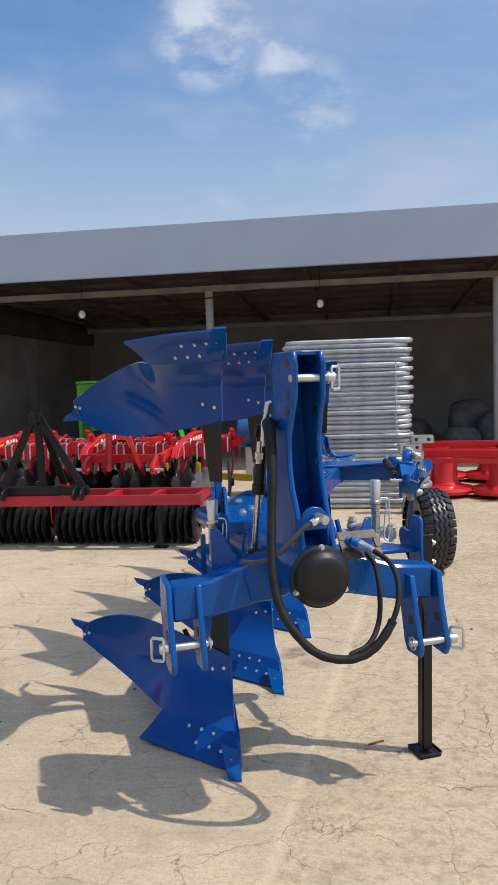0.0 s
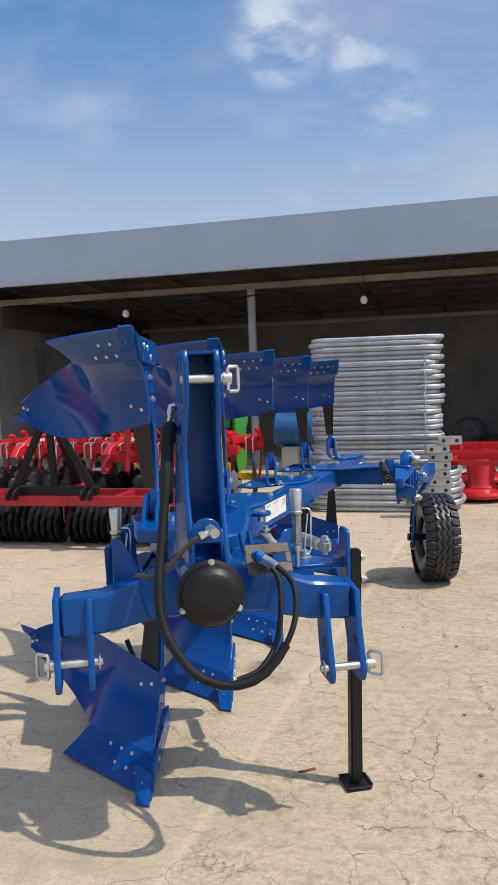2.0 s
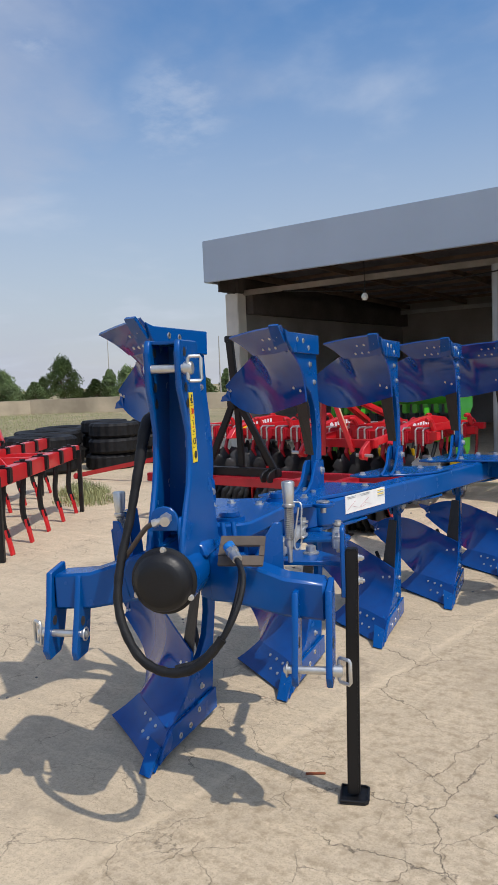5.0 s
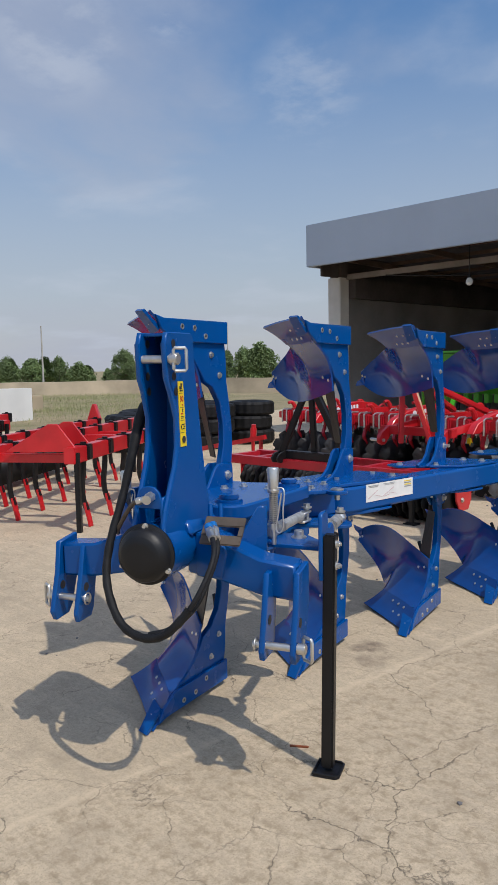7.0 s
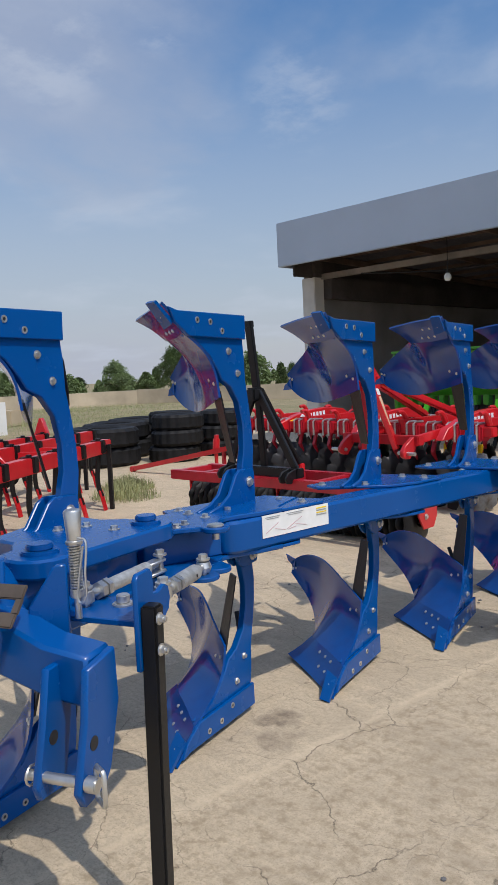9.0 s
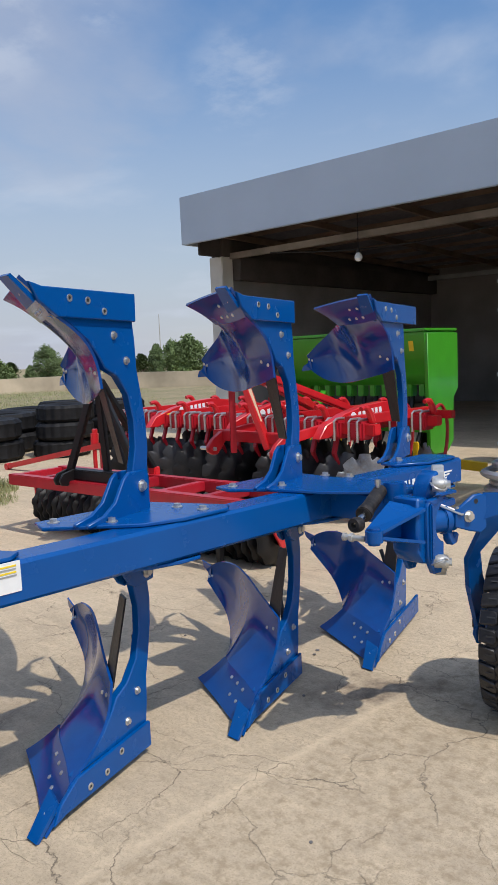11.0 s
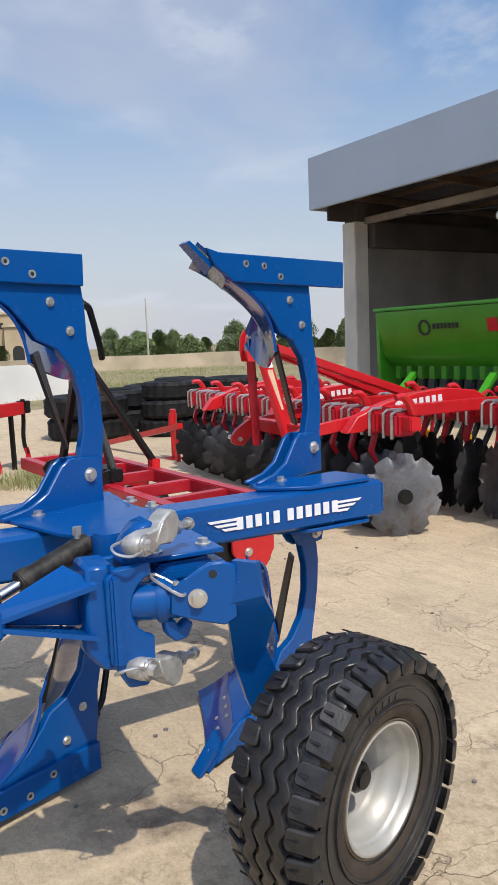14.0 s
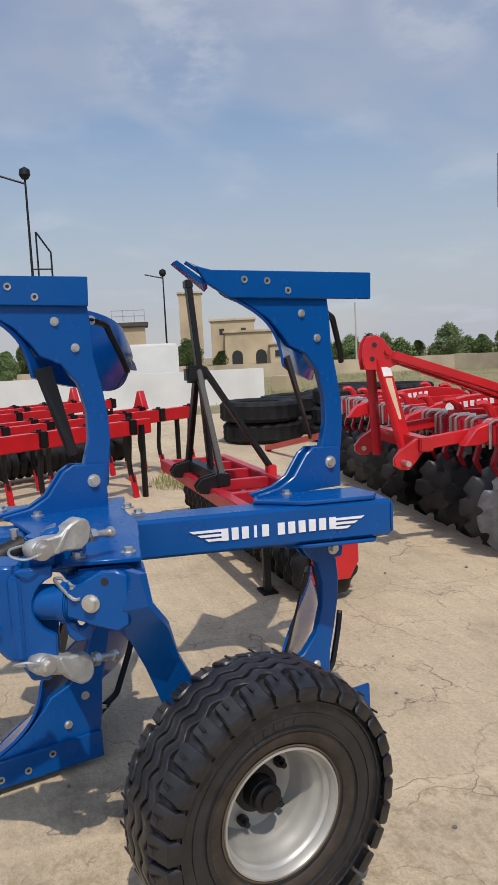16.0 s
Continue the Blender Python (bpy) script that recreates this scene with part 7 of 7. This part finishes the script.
long_wall("wall_field", (-55, 8, 0), (-38, 34, 0), 0.9, 0.5, M_STONEWALL, "low pale earth wall behind the field", 2.0)
long_wall("wall_field_far", (-38, 34, 0), (30, 62, 0), 0.95, 0.5, M_STONEWALL, "low pale earth wall behind the field", 2.0)
long_wall("wall_white", (-17.0, -4.0, 0), (-20.4, 14.4, 0), 1.08, 0.3, M_LIMEWALL, "low whitewashed yard wall", 4.0)
for k, (x, y, sx, sy, sz) in enumerate(((-22.3, 11.1, 1.3, 1.7, 2.05), (-22.7, 9.3, 1.2, 1.8, 1.65))):
    solo("white_tank", box((0, 0, sz / 2), (sx, sy, sz), 0.06), M_LIMEWALL, "white block-shaped tank beyond the yard", "tank", pose(x, y, -0.03, 0, 0, 5 * k), "white tanks beyond the yard")
solo("stone_block", box((0, 0, 0.32), (0.8, 0.9, 0.66), 0.04), M_HOUSE, "pale beige stone block at the field edge", "block", pose(-25.0, 17.1, -0.03, 0, 0, 30))


def house(name, at, w, d, h, storeys, arches, label, roof=None):
    b = thing(name, label, "house", at, "far houses")
    part("wall", box((0, 0, h / 2), (w, d, h), 0.05), M_HOUSE, b)
    part("roof", box((0, 0, h + 0.2), (w + 0.6, d + 0.6, 0.4), 0.05), roof or M_STONEWALL, b)
    for st in range(storeys):
        n = max(2, int(w / 3.2))
        for k in range(n):
            x = -w / 2 + w * (k + 0.5) / n
            z = (st + 0.52) * h / storeys
            if arches and st == 0:
                pts = [(x - 0.9, 0.0), (x + 0.9, 0.0), (x + 0.9, 1.5)] + [(x + 0.9 * math.cos(a), 1.5 + 0.9 * math.sin(a)) for a in (0.5, 1.0, 1.57, 2.1, 2.6)] + [(x - 0.9, 1.5)]
                part("arched_opening", prism(pts, 0.06, basis((0, -d / 2 + 0.01, 0), Vector((1, 0, 0)), UP, Vector((0, -1, 0))), 0), M_WINDOW, b)
            else:
                wi = part("window", box((x, -d / 2 - 0.02, z), (1.1, 0.08, 1.3), 0.02), M_HOUSE, b)
                part("pane", box((x, -d / 2 - 0.05, z), (0.85, 0.06, 1.05), 0.0), M_WINDOW, wi)
    return b


def facing(x, y):
    return Matrix.Translation((x, y, 0)) @ Matrix.Rotation(math.atan2(y - 5, x - 3) - math.pi / 2, 4, "Z")


house("stone_house", facing(-127.0, 48.2), 7.6, 8, 7.6, 2, False, "far two-storey sandstone house")
house("stone_house", facing(-119.6, 48.6), 8.0, 6, 5.3, 1, True, "far sandstone house front with arched openings")
house("stone_house", facing(-115.5, 53.6), 5.0, 5, 3.0, 1, False, "far low sandstone outbuilding")
house("stone_tower", facing(-141.7, 44.5), 4.4, 4.4, 13.8, 0, False, "far plain square sandstone tower")
kiosk = house("kiosk_house", facing(-65.8, 18.5), 2.6, 2.6, 4.5, 1, False, "far small house with a dark roof and railing", M_DARKSHEET)
for z in (5.45, 5.95):
    part("roof_rail", bar((-1.6, -1.5, z), (1.3, -1.5, z), 0.06, 0.06, 0.0), M_POST, kiosk)
for x in (-1.6, -0.6, 0.4, 1.3):
    part("rail_post", bar((x, -1.5, 4.85), (x, -1.5, 5.98), 0.06, 0.06, 0.0), M_POST, kiosk)


def lamp_post(x, y, h, arm):
    p = thing("street_lamp", "tall dark steel lamp post far behind the yard", "street lamp", facing(x, y), "lamp posts")
    part("pole", rod((0, 0, 0), (0, 0, h), 0.09, 10, 0.05), M_BLACK if arm else M_CONC, p)
    if arm:
        part("lamp_arm", rod((0, 0, h * 0.97), (-1.4, 0, h * 1.01), 0.05, 8), M_BLACK, p)
        part("lamp_head", lathe([(0, 0.5), (0.25, 0.35), (0.28, 0.1), (0.15, -0.1), (0, -0.12)], 14, Matrix.Translation((0, 0, h))), M_BLACK, p)
    return p


lp = lamp_post(-36, 8.35, 10.6, True)
fr = [Vector((0.3, 0, 5.6)), Vector((0.3, 0, 8.0)), Vector((0.95, 0, 7.0)), Vector((0.95, 0, 5.6))]
for a, b in zip(fr, fr[1:]):
    part("bracket_rail", rod(a, b, 0.045, 8), M_BLACK, lp)
part("bracket_rail", rod((0, 0, 6.2), (0.95, 0, 6.2), 0.04, 8), M_BLACK, lp)
lamp_post(-55.3, 19.35, 8.0, True)
lamp_post(-50.8, 33.6, 5.2, False)
lamp_post(-72, 76, 8.0, False)
lamp_post(-45, 65, 6.5, False)


# trees: a few shapes, copied along the field's far edge
def tree(seed, h, spread):
    rnd = random.Random(seed)
    t = thing("tree", "dense green tree beyond the field wall", "tree", Matrix.Identity(4), "trees along the far field edge")
    limbs = [tube([(0, 0, 0), (0.05, 0.02, h * 0.3), (0, 0.06, h * 0.62)], [0.16, 0.12, 0.06], 8)]
    tips = [Vector((0, 0, h * 0.66))]
    for k in range(9):
        a = k * 2.4 + rnd.uniform(-0.3, 0.3)
        z0 = h * rnd.uniform(0.15, 0.45)
        e = Vector((math.cos(a) * spread * rnd.uniform(0.45, 0.8), math.sin(a) * spread * rnd.uniform(0.45, 0.8), z0 + h * rnd.uniform(0.15, 0.4)))
        limbs.append(tube([(0, 0, z0), e * 0.5 + Vector((0, 0, z0 * 0.5)), e], [0.06, 0.045, 0.02], 6))
        tips.append(e)
    part("trunk", join(*limbs), M_BARK, t)
    V, Fc = [], []
    for k in range(95):
        zf = rnd.random()
        rr = spread * (math.sin(math.pi * (0.16 + 0.80 * zf ** 0.75)) ** 0.8) * (1.12 - 0.40 * zf) * rnd.uniform(0.30, 1.0)
        a = rnd.uniform(0, 6.283)
        c = Vector((rr * math.cos(a), rr * math.sin(a), h * (0.16 + 0.80 * zf)))
        cr = spread * rnd.uniform(0.20, 0.34)
        for q in range(84):
            d = Vector((rnd.gauss(0, 1), rnd.gauss(0, 1), rnd.gauss(0, 0.8))).normalized()
            p = c + d * cr * rnd.uniform(0.55, 1.05)
            u = Vector((rnd.gauss(0, 1), rnd.gauss(0, 1), rnd.gauss(0, 1))).normalized()
            v = u.orthogonal().normalized()
            s = rnd.uniform(0.09, 0.19)
            i = len(V)
            V += [p - u * s, p + v * s * 0.6, p + u * s, p - v * s * 0.6]
            Fc.append((i, i + 1, i + 2, i + 3))
    me = bpy.data.meshes.new("crown")
    me.from_pydata([tuple(p) for p in V], [], Fc)
    me.materials.append(M_LEAF)
    part("crown", me, None, t)
    return t


def trees():
    rnd = random.Random(21)
    kinds = [tree(1, 5.6, 2.3), tree(2, 5.2, 1.7), tree(3, 6.4, 3.0), tree(4, 4.2, 2.2)]
    spots = []
    for k in range(80):
        f = k / 79
        a = radians(88 - 92 * f)                            # from beside the houses round to behind the shed
        r = 76 + rnd.uniform(-8, 12)
        if 65.0 < math.degrees(a) < 76.5:                   # a gap before the houses
            continue
        spots.append((3 - r * math.sin(a), 5 + r * math.cos(a)))
    spots += [(-104, 60), (-100, 62), (-96, 64), (-92, 54), (-88, 50), (-98.5, 32.3), (-97.3, 36.6), (-99, 30.5)]
    for i, (x, y) in enumerate(spots):
        s = rnd.choice((0.48, 0.62, 0.72, 0.84, 1.0)) * rnd.uniform(0.9, 1.1)
        m = Matrix.Translation((x, y, -0.04)) @ Matrix.Rotation(rnd.uniform(0, 6.28), 4, "Z") @ Matrix.Diagonal((s, s, s * rnd.uniform(0.85, 1.12), 1))
        k = kinds[i % 4]
        if i < 4:
            k.matrix_basis = m
        else:
            copy_thing(k, m)


trees()


def tufts(name, label, cx, cy, rx, ry, n, h):
    rnd = random.Random(int(abs(cx * 10)) + n)
    V, Fc = [], []
    for _ in range(n):
        a, q = rnd.uniform(0, 6.28), rnd.random() ** 0.7
        x, y = cx + rx * q * math.cos(a), cy + ry * q * math.sin(a)
        d = rnd.uniform(0, 6.28)
        hh = h * rnd.uniform(0.3, 1.0) * (1.1 - q * 0.6)
        w = rnd.uniform(0.002, 0.006)
        lean = Vector((math.cos(d), math.sin(d), 0)) * hh * rnd.uniform(0.1, 0.7)
        s = Vector((-math.sin(d), math.cos(d), 0)) * w
        p = Vector((x, y, -0.02))
        i = len(V)
        V += [p - s, p + s, p + lean * 0.45 + UP * hh * 0.6 + s * 0.7, p + lean * 0.45 + UP * hh * 0.6 - s * 0.7, p + lean + UP * hh]
        Fc += [(i, i + 1, i + 2, i + 3), (i + 3, i + 2, i + 4)]
    me = bpy.data.meshes.new(name)
    me.from_pydata([tuple(p) for p in V], [], Fc)
    me.materials.append(M_GRASS)
    solo(name, me, None, label, "grass", kind="stuff")


tufts("grass_tuft", "dry green weeds growing through the yard edge", -5.6, 8.0, 0.5, 0.45, 900, 0.30)
tufts("grass_patch", "dry green weeds beside the cultivator", -6.25, 8.55, 0.42, 0.36, 1500, 0.30)
tufts("field_grass", "sparse dry grass on the open field", -24, 18, 7, 9, 9000, 0.24)
tufts("field_grass_far", "sparse dry grass on the open field", -34, 26, 9, 9, 9000, 0.28)


def shed_clutter():
    rnd = random.Random(8)
    for k, (x, y, sx, sy, sz) in enumerate(((3.6, 19.0, 0.9, 0.7, 0.55), (4.5, 19.6, 0.8, 0.8, 0.9), (5.2, 18.6, 0.7, 0.6, 0.5), (2.6, 20.5, 1.0, 0.8, 0.7), (4.0, 20.3, 1.1, 0.8, 1.2))):
        bm = bmesh.new()
        bmesh.ops.create_icosphere(bm, subdivisions=3, radius=0.5)
        for v in bm.verts:
            v.co *= 1 + 0.22 * noise.noise(v.co * 2.3 + Vector((k, 0, 0)))
            v.co = Vector((math.copysign(abs(v.co.x * 2) ** 0.6 / 2, v.co.x) * sx, math.copysign(abs(v.co.y * 2) ** 0.6 / 2, v.co.y) * sy, (v.co.z + 0.45) * sz))
            v.co.z = max(0, v.co.z)
        solo("grain_sack", bm, M_BAG, "grey filled sack on the shed floor", "sack", pose(x, y, 0.0, 0, 0, rnd.uniform(0, 90)), "sacks in the shed")
    f = thing("red_implement", "dark red implement parked inside the shed", "implement", pose(-0.6, 17.5, 0, 0, 0, 15))
    for z in (0.35, 0.62):
        part("frame_beam", bar((-1.4, 0, z), (1.4, 0, z), 0.10, 0.10), M_DARKRED, f)
    for x in (-1.2, -0.4, 0.4, 1.2):
        part("tine", bar((x, 0, 0.65), (x, -0.15, 0.0), 0.05, 0.05), M_DARKRED, f)


shed_clutter()


# small things on the yard
def pebbles():
    rnd = random.Random(4)
    shapes = []
    for k in range(4):
        bm = bmesh.new()
        bmesh.ops.create_icosphere(bm, subdivisions=1, radius=1.0)
        for v in bm.verts:
            v.co *= 1 + 0.35 * noise.noise(v.co * 1.7 + Vector((k * 5, 1, 2)))
            v.co.z *= 0.6
        shapes.append(to_mesh(bm, "pebble", M_BAG, False))
    for k in range(70):
        s = rnd.uniform(0.004, 0.013)
        x, y = rnd.uniform(-1.5, 3.2), rnd.uniform(1.5, 9)
        solo("pebble", shapes[k % 4], None, "small grey pebble on the concrete", "pebble", pose(x, y, s * 0.35, 0, 0, rnd.uniform(0, 360)) @ Matrix.Scale(s, 4), "loose pebbles")


pebbles()
solo("pebble", bpy.data.meshes["pebble"], None, "small dark pebble on the concrete", "pebble", pose(0.22, 6.41, 0.004) @ Matrix.Scale(0.010, 4), "loose pebbles")
solo("rusty_scrap", bar((-0.04, 0, 0.004), (0.04, 0.010, 0.004), 0.012, 0.007, 0.002), M_RUST, "short rusty strip of scrap on the concrete", "scrap", pose(0.69, 3.21, 0.0, 0, 0, 25))
